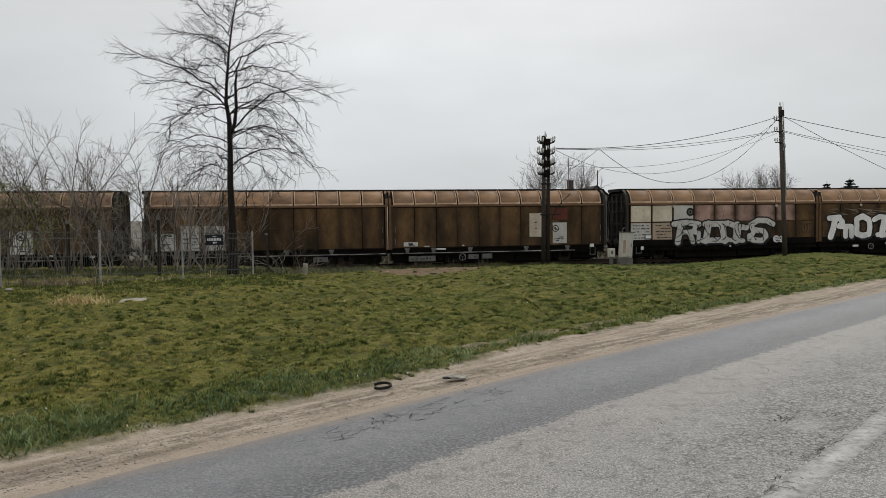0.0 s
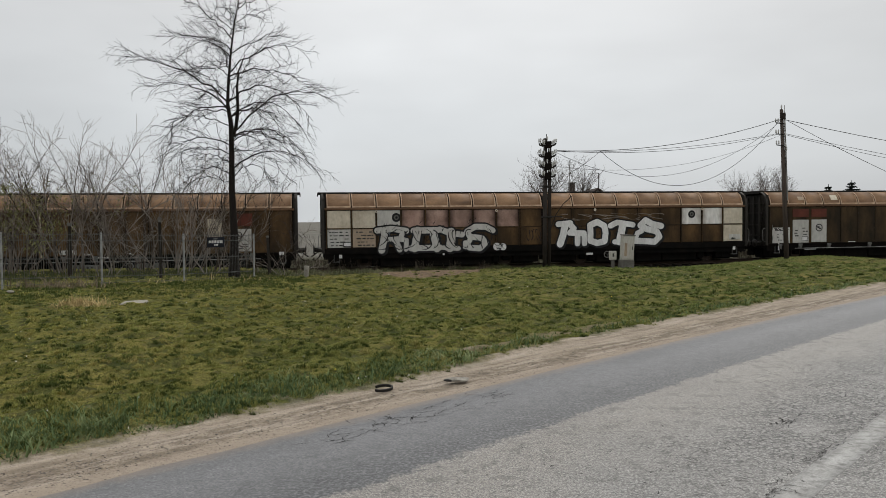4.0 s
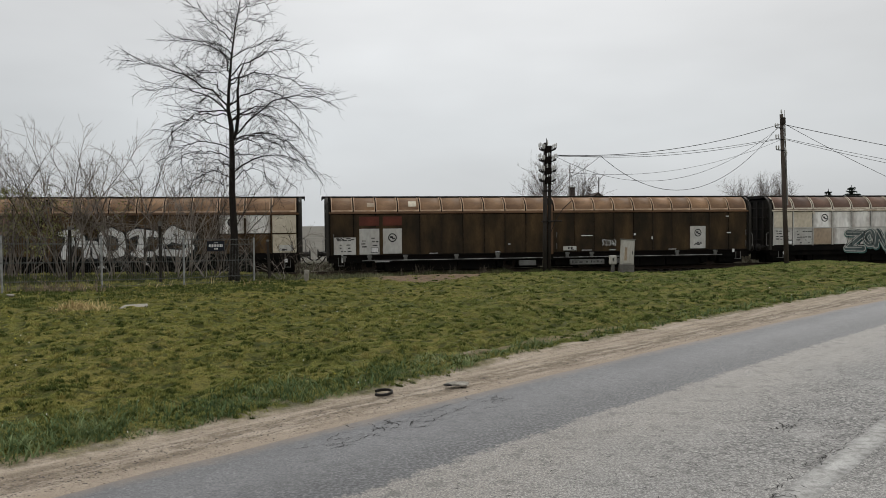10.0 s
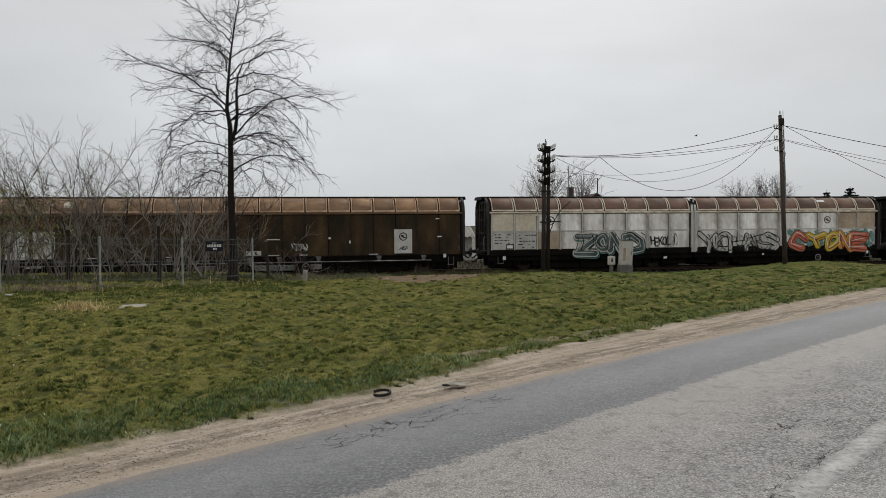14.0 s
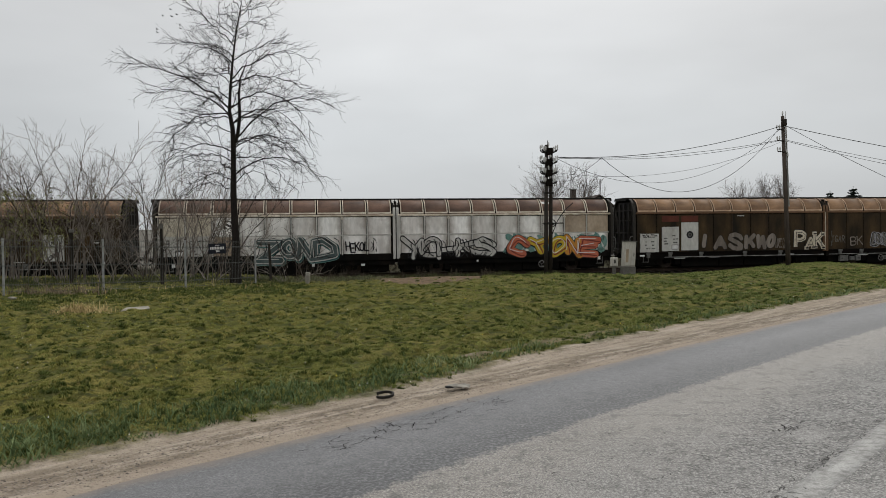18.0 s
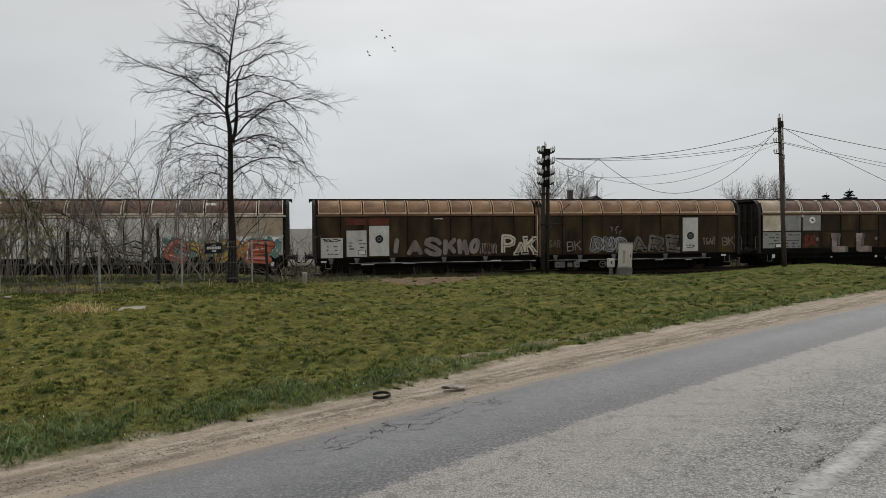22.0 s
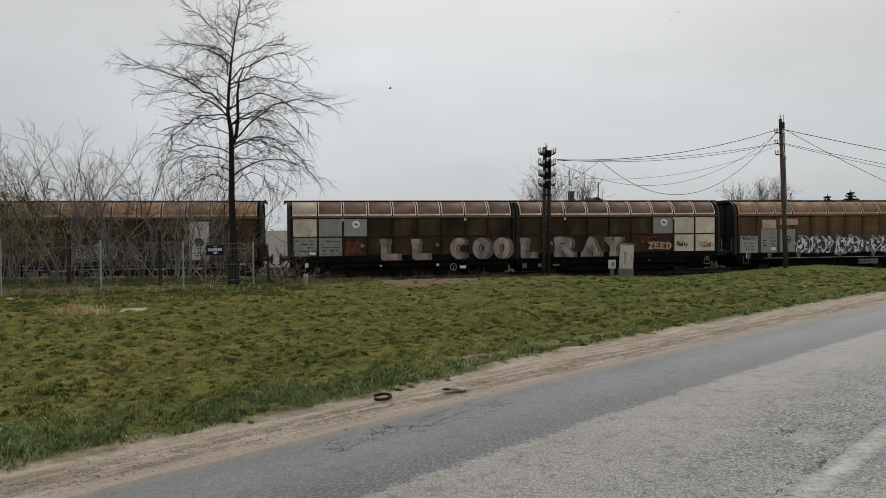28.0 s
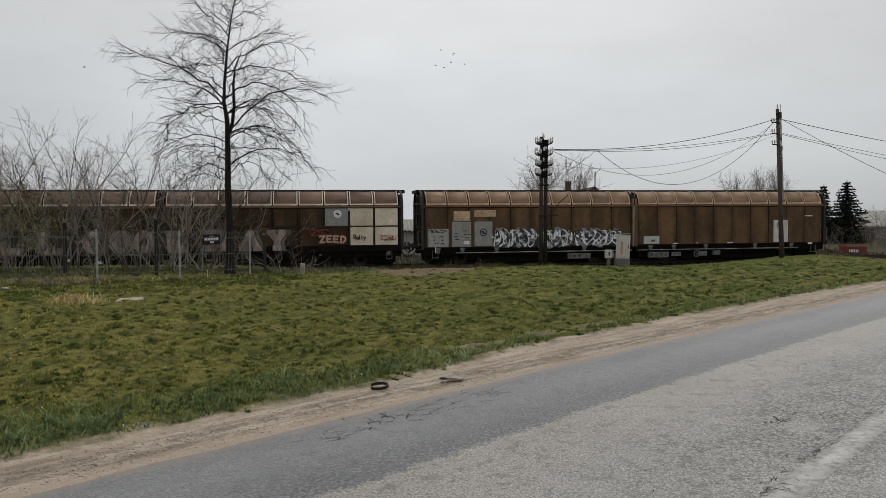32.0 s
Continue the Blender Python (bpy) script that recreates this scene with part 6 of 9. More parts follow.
paint_word(w, "ARE", WORD, (("letter", 0.17, M_GREYPAINT, "faded grey painted letters", 0.0, 0.0), ("letter_line", 0.018, M_CORE, "dark inner line", 0.04, -0.03)), 0.05, 2, 0.1)
paint_word(w, "TGAR", row_boxes(10.3, 11.15, 1.5, 1.92, 4, 0.03, 0.05, 3), (("letter", 0.024, M_TAGTAN, "thin grey sprayed tag reading TGAR", 0.0, 0.0),), 0.02, 2)
paint_word(w, "BK", row_boxes(11.55, 12.4, 1.45, 1.95, 2, 0.06, 0.05, 3), (("letter", 0.03, M_TAGTAN, "grey sprayed tag reading BK", 0.0, 0.0),), 0.03, 2)
hand_wheel(w, 3.9, 0.42)
under_boxes(w, ((1.0, 1.6, 0.24, 0.6, True), (1.75, 2.05, 0.28, 0.52, True), (2.15, 2.5, 0.25, 0.6, True), (4.1, 4.7, 0.30, 0.56, True)))
small_marks(w, ((2.6, 0.62, 0.7, 0.05), (7.5, 0.62, 0.5, 0.05), (9.4, 0.62, 0.4, 0.05), (11.7, 0.85, 0.3, 0.1)))

# brown wagon with slab letters
cells = {(0, 1): M_CREAM, (1, 1): M_BLUEGREY, (2, 1): M_BLUEGREY, (0, 0): M_BLUEGREY, (1, 0): M_BLUEGREY, (0, "roof"): M_TAN}
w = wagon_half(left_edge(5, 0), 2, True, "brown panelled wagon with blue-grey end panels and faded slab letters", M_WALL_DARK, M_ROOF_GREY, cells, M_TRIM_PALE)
logo(w, 3.65, 2.93, 0.21, "white", SKIN - 0.004)
pr = part("print_field", box(bmesh.new(), 0.3, 0.34, SKIN - 0.004, SKIN - 0.001, 2.1, 2.14), M_INK, w)
print_bars(pr, 0.35, 1.4, 1.4, 2.15, 51, SKIN - 0.004)
print_bars(pr, 1.75, 2.85, 1.25, 2.12, 52, SKIN - 0.004)
plate(w, 1.05, 1.5, 1.22, 1.52, M_INK, tag=(0.02, 0.43, 0.02, 0.26), label="small black-framed label")
painted("graffiti", scribble(3.05, 3.9, 1.3, 2.0, 7, 0.03, SKIN - 0.03, 43), M_REDPAINT, w, "red sprayed tag")
WORD = ((5.0, 6.15, 0.92, 2.14), (6.75, 7.85, 0.92, 2.14), (8.9, 9.98, 0.92, 2.14), (10.2, 11.25, 0.92, 2.14), (11.4, 12.45, 0.92, 2.14))
paint_word(w, "LLCOO", WORD, (("letter_shade", 0.215, M_BLACKPAINT, "dark shade of the slab letters", 0.22, -0.01), ("letter_shade", 0.18, M_GREYPAINT, "grey side of the slab letters", 0.205, -0.01), ("letter_outline", 0.222, M_BLACKPAINT, "dark outline of the slab letters", 0.0, 0.0), ("letter", 0.185, M_PINKWHITE, "pinkish white slab letters reading LL COO", 0.0, 0.0)), 0.0, 1, 0.16)
star = [(4.0 + 0.16 * math.sin(k * math.pi / 5) * (1 if k % 2 == 0 else 0.4), SKIN - 0.03, 1.75 + 0.16 * math.cos(k * math.pi / 5) * (1 if k % 2 == 0 else 0.4)) for k in range(10)]
for dx in (0.0, 4.2):
    me = bpy.data.meshes.new("star")
    me.from_pydata([(a + dx, b, c) for a, b, c in star], [], [tuple(range(10))])
    painted("star", me, M_PINKWHITE, w, "small painted star")
hand_wheel(w, 9.1, 0.50)
small_marks(w, ((0.95, 0.72, 0.18, 0.24), (8.2, 0.62, 0.14, 0.14), (9.65, 0.48, 0.35, 0.16), (5.0, 0.62, 0.12, 0.06)))
cells = {(6, 1): M_BLUEGREY, (7, 1): M_CREAM, (8, 1): M_CREAM, (7, 0): M_CREAM, (8, 0): M_CREAM}
w = wagon_half(left_edge(5, 1), 2, False, "brown panelled wagon with cream end panels and faded slab letters", M_WALL_DARK, M_ROOF_GREY, cells, M_TRIM_PALE)
logo(w, 9.15, 2.93, 0.22, "white", SKIN - 0.004)
WORD = ((0.25, 1.3, 0.92, 2.14), (2.3, 3.4, 0.92, 2.14), (3.95, 5.05, 0.92, 2.14), (5.4, 6.4, 0.92, 2.14))
paint_word(w, "LRAY", WORD, (("letter_shade", 0.215, M_BLACKPAINT, "dark shade of the slab letters", 0.22, -0.01), ("letter_shade", 0.18, M_GREYPAINT, "grey side of the slab letters", 0.205, -0.01), ("letter_outline", 0.222, M_BLACKPAINT, "dark outline of the slab letters", 0.0, 0.0), ("letter", 0.185, M_PINKWHITE, "pinkish white slab letters reading L RAY", 0.0, 0.0)), 0.0, 1, 0.16)
me = bpy.data.meshes.new("star")
me.from_pydata([(a - 1.9 + 0.0, b, c) for a, b, c in star], [], [tuple(range(10))])
painted("star", me, M_PINKWHITE, w, "small painted star")
paint_word(w, "ZEED", row_boxes(8.1, 9.65, 1.34, 1.76, 4, 0.05), (("letter_outline", 0.075, M_REDPAINT, "red halo of painted letters", 0.0, 0.0), ("letter", 0.046, M_TAN, "pinkish painted letters reading ZEED", 0.0, 0.0)), 0.02, 1)
painted("graffiti", scribble(7.6, 8.6, 1.75, 2.1, 6, 0.03, SKIN - 0.03, 53), M_REDPAINT, w, "dull red tag")
paint_word(w, "Rally", row_boxes(10.0, 10.7, 1.52, 1.8, 5, -0.02), (("letter", 0.026, M_BLACKPAINT, "black painted word reading Rally", 0.0, 0.0),), 0.02, 2)
painted("graffiti", scribble(11.5, 12.3, 1.45, 1.75, 6, 0.025, SKIN - 0.03, 55), M_REDPAINT, w, "faint red tag")
small_marks(w, ((11.95, 0.74, 0.18, 0.24), (0.5, 0.5, 0.25, 0.25), (1.4, 0.5, 0.2, 0.2), (2.4, 0.5, 0.4, 0.08), (8.2, 0.7, 0.12, 0.08)), M_BOXGREY)

# last wagon
w = wagon_half(left_edge(6, 0), 1, True, "ochre-brown sliding-wall wagon with silver-blue graffiti", M_WALL_OCHRE, M_ROOF_OCHRE)
plate(w, 0.3, 1.5, 1.03, 2.05, M_BLUEGREY, PRINTS1)
plate(w, 1.7, 2.8, 1.03, 2.45, M_BLUEGREY, PRINTS2, None, tag=(0.62, 1.04, 0.1, 0.38))
plate(w, 3.0, 4.05, 1.06, 2.45, M_BLUEGREY, (), (0.5, 0.56, 0.22, "ring"), "pale grey plate with a round emblem")
for a, b, c, d in ((1.8, 2.75, 2.5, 3.05), (3.0, 4.25, 2.72, 3.1)):
    part("tan_patch", box(bmesh.new(), a, b, SKIN - 0.03, SKIN - 0.012, c, d), M_TRIM, w, "tan painted patch")
for a, b, top, seed in ((4.05, 6.6, 2.05, 61), (6.75, 8.85, 2.0, 64), (8.95, 12.1, 1.9, 67)):
    painted("graffiti_ground", scribble(a + 0.15, b - 0.15, 0.98, top, 7, 0.17, SKIN - 0.032, seed), M_STEELBLUE, w, "silver-blue sprayed graffiti")
    painted("graffiti", shards(a, b, 0.94, top, 46, 0.25, 0.6, SKIN - 0.040, seed + 1), M_DARKBLUE, w, "dark wedges in the graffiti")
    painted("graffiti", scribble(a + 0.1, b - 0.1, 0.98, top - 0.03, 8, 0.035, SKIN - 0.048, seed + 2), M_CHALK, w, "white swirls in the graffiti")
    painted("graffiti", shards(a, b, 0.96, top, 18, 0.2, 0.36, SKIN - 0.055, seed + 3), M_CHALK, w, "white highlights in the graffiti")
under_boxes(w, ((8.6, 10.0, 0.24, 0.55, True), (10.9, 11.5, 0.26, 0.56, False)))
small_marks(w, ((0.75, 0.95, 0.06, 0.5),))
w = wagon_half(left_edge(6, 1), 1, False, "ochre-brown sliding-wall wagon at the end of the train", M_WALL_OCHRE, M_ROOF_OCHRE)
plate(w, 0.55, 1.55, 1.05, 1.5, M_PLATE, ((0.4, 0.75, 0.3, 0.7),))
plate(w, 9.15, 10.15, 1.05, 2.4, M_PLATE, ((0.3, 0.7, 0.2, 0.3),), (0.4, 0.76, 0.2, "ring"), "pale grey plate with a round emblem")
hand_wheel(w, 4.0, 0.42)
under_boxes(w, ((0.9, 2.2, 0.22, 0.56, True), (2.4, 3.0, 0.28, 0.54, True), (4.1, 4.7, 0.28, 0.56, True), (5.1, 5.6, 0.32, 0.58, False)))
small_marks(w, ((2.6, 1.05, 0.3, 0.06), (6.2, 1.06, 0.35, 0.06), (4.0, 1.06, 0.15, 0.04), (11.6, 2.65, 0.5, 0.05), (11.7, 0.95, 0.3, 0.1)))
# ---- telegraph poles and wires ----


def insulator(parent, x, z, y=0.0):
    bm = bmesh.new()
    ring_tube(bm, [(0, 0, -0.07), (0, 0, -0.02), (0, 0, 0.0), (0, 0, 0.02), (0, 0, 0.10), (0, 0, 0.17)], [0.016, 0.018, 0.046, 0.038, 0.042, 0.018], 8)
    ob = part("insulator", bm, M_INSUL, parent, "white porcelain insulator", True)
    ob.location = (x, y, z)


def near_pole():
    g = float(ground_z(5.08, 37.6))
    t = thing("telegraph_pole", pose(5.10, 37.6, g, 0, 0.4, 8), "dark twin telegraph pole with four tiers of white insulators", "telegraph pole")
    h = 5.85 - g
    for x, r in ((-0.115, 0.115), (0.115, 0.105)):
        part("pole", ring_tube(bmesh.new(), [(x, 0, -0.5), (x, 0, 2.5), (x, 0, h - (0.1 if x < 0 else 0.3))], [r, r * 0.97, r * 0.85], 12), M_POLE if x < 0 else M_WOOD, t, smooth_shade=True)
    part("clamp", box(bmesh.new(), -0.26, 0.24, -0.14, 0.14, 2.55, 2.63, 0.01), M_IRON, t)
    part("clamp", box(bmesh.new(), -0.24, 0.22, -0.14, 0.14, 4.1, 4.2, 0.01), M_IRON, t)
    for k, z in enumerate((h - 0.42, h - 0.98, h - 1.52, h - 2.0)):
        part("fuse_box", box(bmesh.new(), -0.18, 0.16, -0.22, -0.12, z - 0.2, z + 0.16, 0.03), M_CORE, t)
        for sd in (-1, 1):
            for y in (-0.16, 0.16):
                part("crossarm", ring_tube(bmesh.new(), [(0, y, z - 0.07), (sd * 0.2, y, z - 0.06), (sd * 0.34, y, z - 0.02), (sd * 0.40, y, z + 0.08)], 0.036, 6), M_IRON, t)
                for i, x in enumerate((0.2, 0.29, 0.40)):
                    if y < 0 or i != 1:
                        insulator(t, sd * x, z + (0.05, 0.08, 0.15)[i] + 0.02 * ((i + k) % 2), y)
        insulator(t, 0.05 if k % 2 else -0.06, z + 0.26, -0.17)
    part("spike", ring_tube(bmesh.new(), [(-0.06, 0, h - 0.2), (-0.06, 0, h + 0.12)], 0.02, 6), M_IRON, t)
    part("bracket_arm", ring_tube(bmesh.new(), [(-0.3, -0.1, 2.6), (0.75, -0.1, 2.62)], 0.03, 6), M_IRON, t)
    part("stay", ring_tube(bmesh.new(), [(0.15, -0.1, 2.0), (0.45, -0.1, 2.75), (0.8, -0.1, 3.25), (1.25, -0.1, 3.65)], 0.022, 6), M_IRON, t)


def far_pole():
    g = float(ground_z(18.63, 40.5))
    t = thing("telegraph_pole", pose(18.64, 40.5, g, 0, -2.6, 0), "tall weathered wooden telegraph pole with side brackets", "telegraph pole")
    h = 7.61 - g
    part("pole", ring_tube(bmesh.new(), [(0, 0, -0.5), (0, 0, 3.0), (0, 0, h - 0.05)], [0.135, 0.115, 0.09], 12), M_POLE_BROWN, t, smooth_shade=True)
    part("cable_duct", ring_tube(bmesh.new(), [(0.13, -0.06, 3.2), (0.13, -0.06, h - 0.6)], 0.04, 6), M_CONDUIT, t)
    part("rod", ring_tube(bmesh.new(), [(0.16, 0, h - 1.2), (0.17, 0, h + 0.18)], 0.014, 6), M_CONDUIT, t)
    part("junction_box", box(bmesh.new(), -0.12, 0.14, -0.2, -0.08, h - 0.6, h - 0.25, 0.02), M_WOOD, t)
    for z in (h - 0.75, h - 1.35, h - 1.95):
        part("bracket", ring_tube(bmesh.new(), [(0, -0.1, z - 0.08), (-0.2, -0.1, z - 0.05), (-0.38, -0.1, z - 0.02)], 0.028, 6), M_IRON, t)
        for x in (-0.25, -0.38):
            insulator(t, x, z + 0.05, -0.1)
        insulator(t, 0.1, z - 0.1, -0.14)
    for x, z in ((-0.04, h + 0.02), (0.1, h - 0.4), (0.16, h - 2.25)):
        insulator(t, x, z, -0.1)
    g2 = float(ground_z(31.0, 43.2))
    t = thing("telegraph_pole", pose(31.0, 43.2, g2), "plain wooden telegraph pole farther along the line", "telegraph pole")
    part("pole", ring_tube(bmesh.new(), [(0, 0, -0.5), (0, 0, 6.0)], [0.14, 0.11], 12), M_WOOD, t, smooth_shade=True)


def wire(a, b, sag, r=0.014, label="dark sagging overhead cable"):
    a, b = Vector(a), Vector(b)
    pts = []
    for i in range(25):
        t = i / 24
        p = a.lerp(b, t)
        p.z -= 4 * sag * t * (1 - t)
        pts.append(p)
    bm = ring_tube(bmesh.new(), pts, r * 0.8, 6)
    tagged(part("overhead_cable", bm, M_WIRE, None), label, "cable", "overhead cables")


near_pole()
far_pole()
A0, A1, A2 = (5.62, 37.5, 5.12), (18.1, 40.4, 6.98), (18.1, 40.4, 6.24)
wire(A0, A1, 0.52, 0.020)
wire((5.62, 37.5, 5.06), A2, 0.30)
wire((5.62, 37.5, 5.10), (18.1, 40.4, 6.20), 0.42)
wire((5.4, 37.5, 4.35), (18.2, 40.4, 6.15), 0.85, 0.010)
wire((5.62, 37.6, 5.02), (18.2, 40.4, 6.9), 2.0, 0.012)
wire((7.92, 38.1, 5.13), (18.2, 40.4, 7.05), 2.62, 0.016)
wire((7.92, 38.1, 5.13), (6.4, 40.9, 4.0), 0.12, 0.012)
wire((18.4, 40.5, 7.0), (31.0, 43.2, 5.15), 0.1, 0.020)
wire((18.4, 40.5, 6.25), (31.0, 43.2, 4.3), 0.08, 0.014)
wire((18.4, 40.5, 6.20), (31.0, 43.2, 4.05), 0.12, 0.014)
wire((18.4, 40.5, 7.05), (31.0, 43.2, 2.0), 0.25, 0.016)

# ---- cabinet by the track ----


def cabinet():
    g = float(ground_z(8.0, 33.0))
    t = thing("utility_cabinet", pose(8.02, 33.0, g - 0.05, 0, 2.8, 8), "grey weathered utility cabinet leaning on a concrete plinth in the grass", "utility cabinet")
    part("plinth", box(bmesh.new(), -0.31, 0.30, -0.19, 0.19, -0.25, 0.44, 0.02), M_PLINTH, t)
    part("body", box(bmesh.new(), -0.27, 0.27, -0.16, 0.16, 0.44, 1.53, 0.012), M_CABINET, t)
    d = part("door", box(bmesh.new(), -0.235, 0.235, -0.182, -0.161, 0.49, 1.48, 0.008), M_CABINET, t)
    part("handle", box(bmesh.new(), 0.16, 0.185, -0.20, -0.183, 0.9, 1.05), M_IRON, d)
    part("poster", box(bmesh.new(), -0.19, -0.07, -0.185, -0.183, 0.62, 1.2), M_TAN, d)
    part("lid", box(bmesh.new(), -0.30, 0.30, -0.20, 0.18, 1.53, 1.575, 0.012), M_PLINTH, t)
    t = thing("meter_box", pose(7.42, 33.0, g - 0.05, 0, 0, 10), "small grey box on a slim concrete stand beside the cabinet", "meter box")
    part("stand", box(bmesh.new(), -0.07, 0.07, -0.06, 0.06, -0.2, 0.45, 0.012), M_PLINTH, t)
    part("body", box(bmesh.new(), -0.15, 0.15, -0.09, 0.09, 0.45, 0.84, 0.015), M_CABINET, t)
    part("door", box(bmesh.new(), -0.12, 0.12, -0.104, -0.091, 0.49, 0.80, 0.006), M_CABINET, t)
    part("dial", box(bmesh.new(), -0.05, 0.03, -0.107, -0.105, 0.58, 0.74), M_INK, t)
    part("foot_slab", box(bmesh.new(), -0.22, 0.2, -0.2, 0.15, -0.2, 0.07, 0.02), M_CONCRETE, t)


cabinet()

# ---- mesh fence ----
FENCE = [(-17.05, 17.85), (-14.7, 19.2), (-12.5, 20.6), (-10.34, 22.0), (-8.55, 23.9), (-6.82, 26.0)]
FENCE_TOP = [1.47, 1.40, 1.33, 1.28, 1.20, 1.15]


def fence():
    t = thing("mesh_fence", Matrix.Identity(4), "galvanised welded mesh fence in front of the shrubs", "fence")
    for (x, y), z in zip(FENCE, FENCE_TOP):
        g = float(ground_z(x, y))
        p = part("post", box(bmesh.new(), -0.026, 0.026, -0.024, 0.024, g - 0.4 - z, 0.05, 0.006), M_POST, t)
        p.location = (x, y, z)
        part("cap", box(bmesh.new(), -0.03, 0.03, -0.028, 0.028, 0.05, 0.065), M_IRON, p)
    for k in range(len(FENCE) - 1):
        (xa, ya), (xb, yb) = FENCE[k], FENCE[k + 1]
        a, b = Vector((xa, ya, FENCE_TOP[k])), Vector((xb, yb, FENCE_TOP[k + 1]))
        d = b - a
        flat = Vector((d.x, d.y, 0)).normalized()
        out = Vector((flat.y, -flat.x, 0))
        verts, faces = [], []

        def bar(p, q, r):
            o = len(verts)
            axis = (q - p).normalized()
            e1 = axis.cross(out).normalized()
            for v in (p, q):
                verts.extend((v + e1 * r, v + out * r, v - e1 * r, v - out * r))
            for i in range(4):
                j = (i + 1) % 4
                faces.append((o + i, o + j, o + 4 + j, o + 4 + i))
        count = int(d.length / 0.06)
        for i in range(1, count):
            p = a + d * (i / count) + out * 0.035
            bar(p + Vector((0, 0, 0.03)), p - Vector((0, 0, 1.50)), 0.0035)
        for h in (-0.02, -0.18, -0.2, -0.72, -0.74, -1.26, -1.28, -1.46):
            bar(a + out * 0.038 + Vector((0, 0, h)), b + out * 0.038 + Vector((0, 0, h)), 0.005)
        part("mesh_panel", raw_mesh("mesh_panel", verts, faces, M_FENCE), None, t)
    s = thing("fence_sign", Matrix.Translation((-7.83, 24.72, 0.94)) @ Matrix.Rotation(radians(50), 4, "Z"), "dark blue sign with white print on the mesh fence", "sign")
    part("board", box(bmesh.new(), -0.33, 0.33, -0.13, -0.115, -0.17, 0.17, 0.004), M_SIGN, s)
    bm = bmesh.new()
    for i in range(9):
        box(bm, -0.27 + i * 0.06, -0.23 + i * 0.06, -0.134, -0.13, -0.03, 0.06)
    for i in range(3):
        box(bm, -0.06 + i * 0.05, -0.025 + i * 0.05, -0.134, -0.13, -0.12, -0.06)
    for i in range(4):
        box(bm, -0.08 + i * 0.04, -0.05 + i * 0.04, -0.134, -0.13, 0.10, 0.12)
    part("lettering", bm, M_WHITE, s)


fence()

# older posts behind the mesh
def old_post(x, y, top, half, lean, mat, cap, label):
    g = float(ground_z(x, y))
    t = thing("old_post", pose(x, y, g, lean, lean, 20), label, "post", "old posts")
    h = top - g
    part("shaft", ring_tube(bmesh.new(), [(0, 0, -0.4), (0.01, 0, h * 0.5), (0, 0.01, h)], [half * 1.5, half * 1.4, half * 1.3], 4), mat, t)
    part("cap", box(bmesh.new(), -half * 1.3, half * 1.3, -half * 1.3, half * 1.3, h, h + cap, 0.012), M_PLINTH, t, "pale weathered top")


old_post(-13.62, 26.5, 1.5, 0.06, 1, M_WOOD, 0.12, "old dark timber fence post among the shrubs")
old_post(-10.06, 25.8, 1.62, 0.048, 0, M_WOOD, 0.18, "old dark fence post with a pale block on top")
old_post(-6.88, 28.5, 1.0, 0.042, -2, M_POLE, 0.08, "old grey concrete fence post by the tree")

# ---- trees ----


def grow(start, way, length, r0, segs, rnd, bend, droop):
    """Points of one limb, wandering and drooping."""
    pts, d, p = [Vector(start)], Vector(way).normalized(), Vector(start)
    for i in range(segs):
        d = (d + Vector((rnd.gauss(0, bend), rnd.gauss(0, bend), rnd.gauss(0, bend) + droop))).normalized()
        p = p + d * (length / segs)
        pts.append(p.copy())
    return pts


def tube_arrays(verts, faces, pts, r0, r1, sides):
    o = len(verts)
    n = len(pts)
    for i, p in enumerate(pts):
        d = (pts[min(i + 1, n - 1)] - pts[max(i - 1, 0)]).normalized()
        a = d.cross(Vector((0.31, 0.17, 0.93)))
        a = a.normalized() if a.length > 1e-3 else Vector((1, 0, 0))
        b = d.cross(a)
        r = r0 + (r1 - r0) * i / (n - 1)
        for k in range(sides):
            w = k * math.tau / sides
            verts.append(p + (a * math.cos(w) + b * math.sin(w)) * r)
    for i in range(n - 1):
        for k in range(sides):
            j = (k + 1) % sides
            faces.append((o + i * sides + k, o + i * sides + j, o + (i + 1) * sides + j, o + (i + 1) * sides + k))


def at_len(pts, t):
    f = t * (len(pts) - 1)
    i = min(int(f), len(pts) - 2)
    return pts[i].lerp(pts[i + 1], f - i), (pts[i + 1] - pts[i]).normalized()


def side_way(d, rnd, spread):
    """A way that leaves d sideways by about spread."""
    v = Vector((rnd.gauss(0, 1), rnd.gauss(0, 1), rnd.gauss(0, 0.8)))
    v -= d * v.dot(d)
    return (d * math.cos(spread) + v.normalized() * math.sin(spread)).normalized()


def arched(base, dx, dy, dz, arch, segs, rnd, jit):
    """A limb from base to its tip, bowed upwards by arch and kinked at its joints."""
    pts = []
    for i in range(segs + 1):
        t = i / segs
        k = 0.0 if i == 0 else jit
        pts.append(base + Vector((dx * t + rnd.gauss(0, k), dy * t + rnd.gauss(0, k), dz * t + 4 * arch * t * (1 - t) + rnd.gauss(0, k))))
    return pts


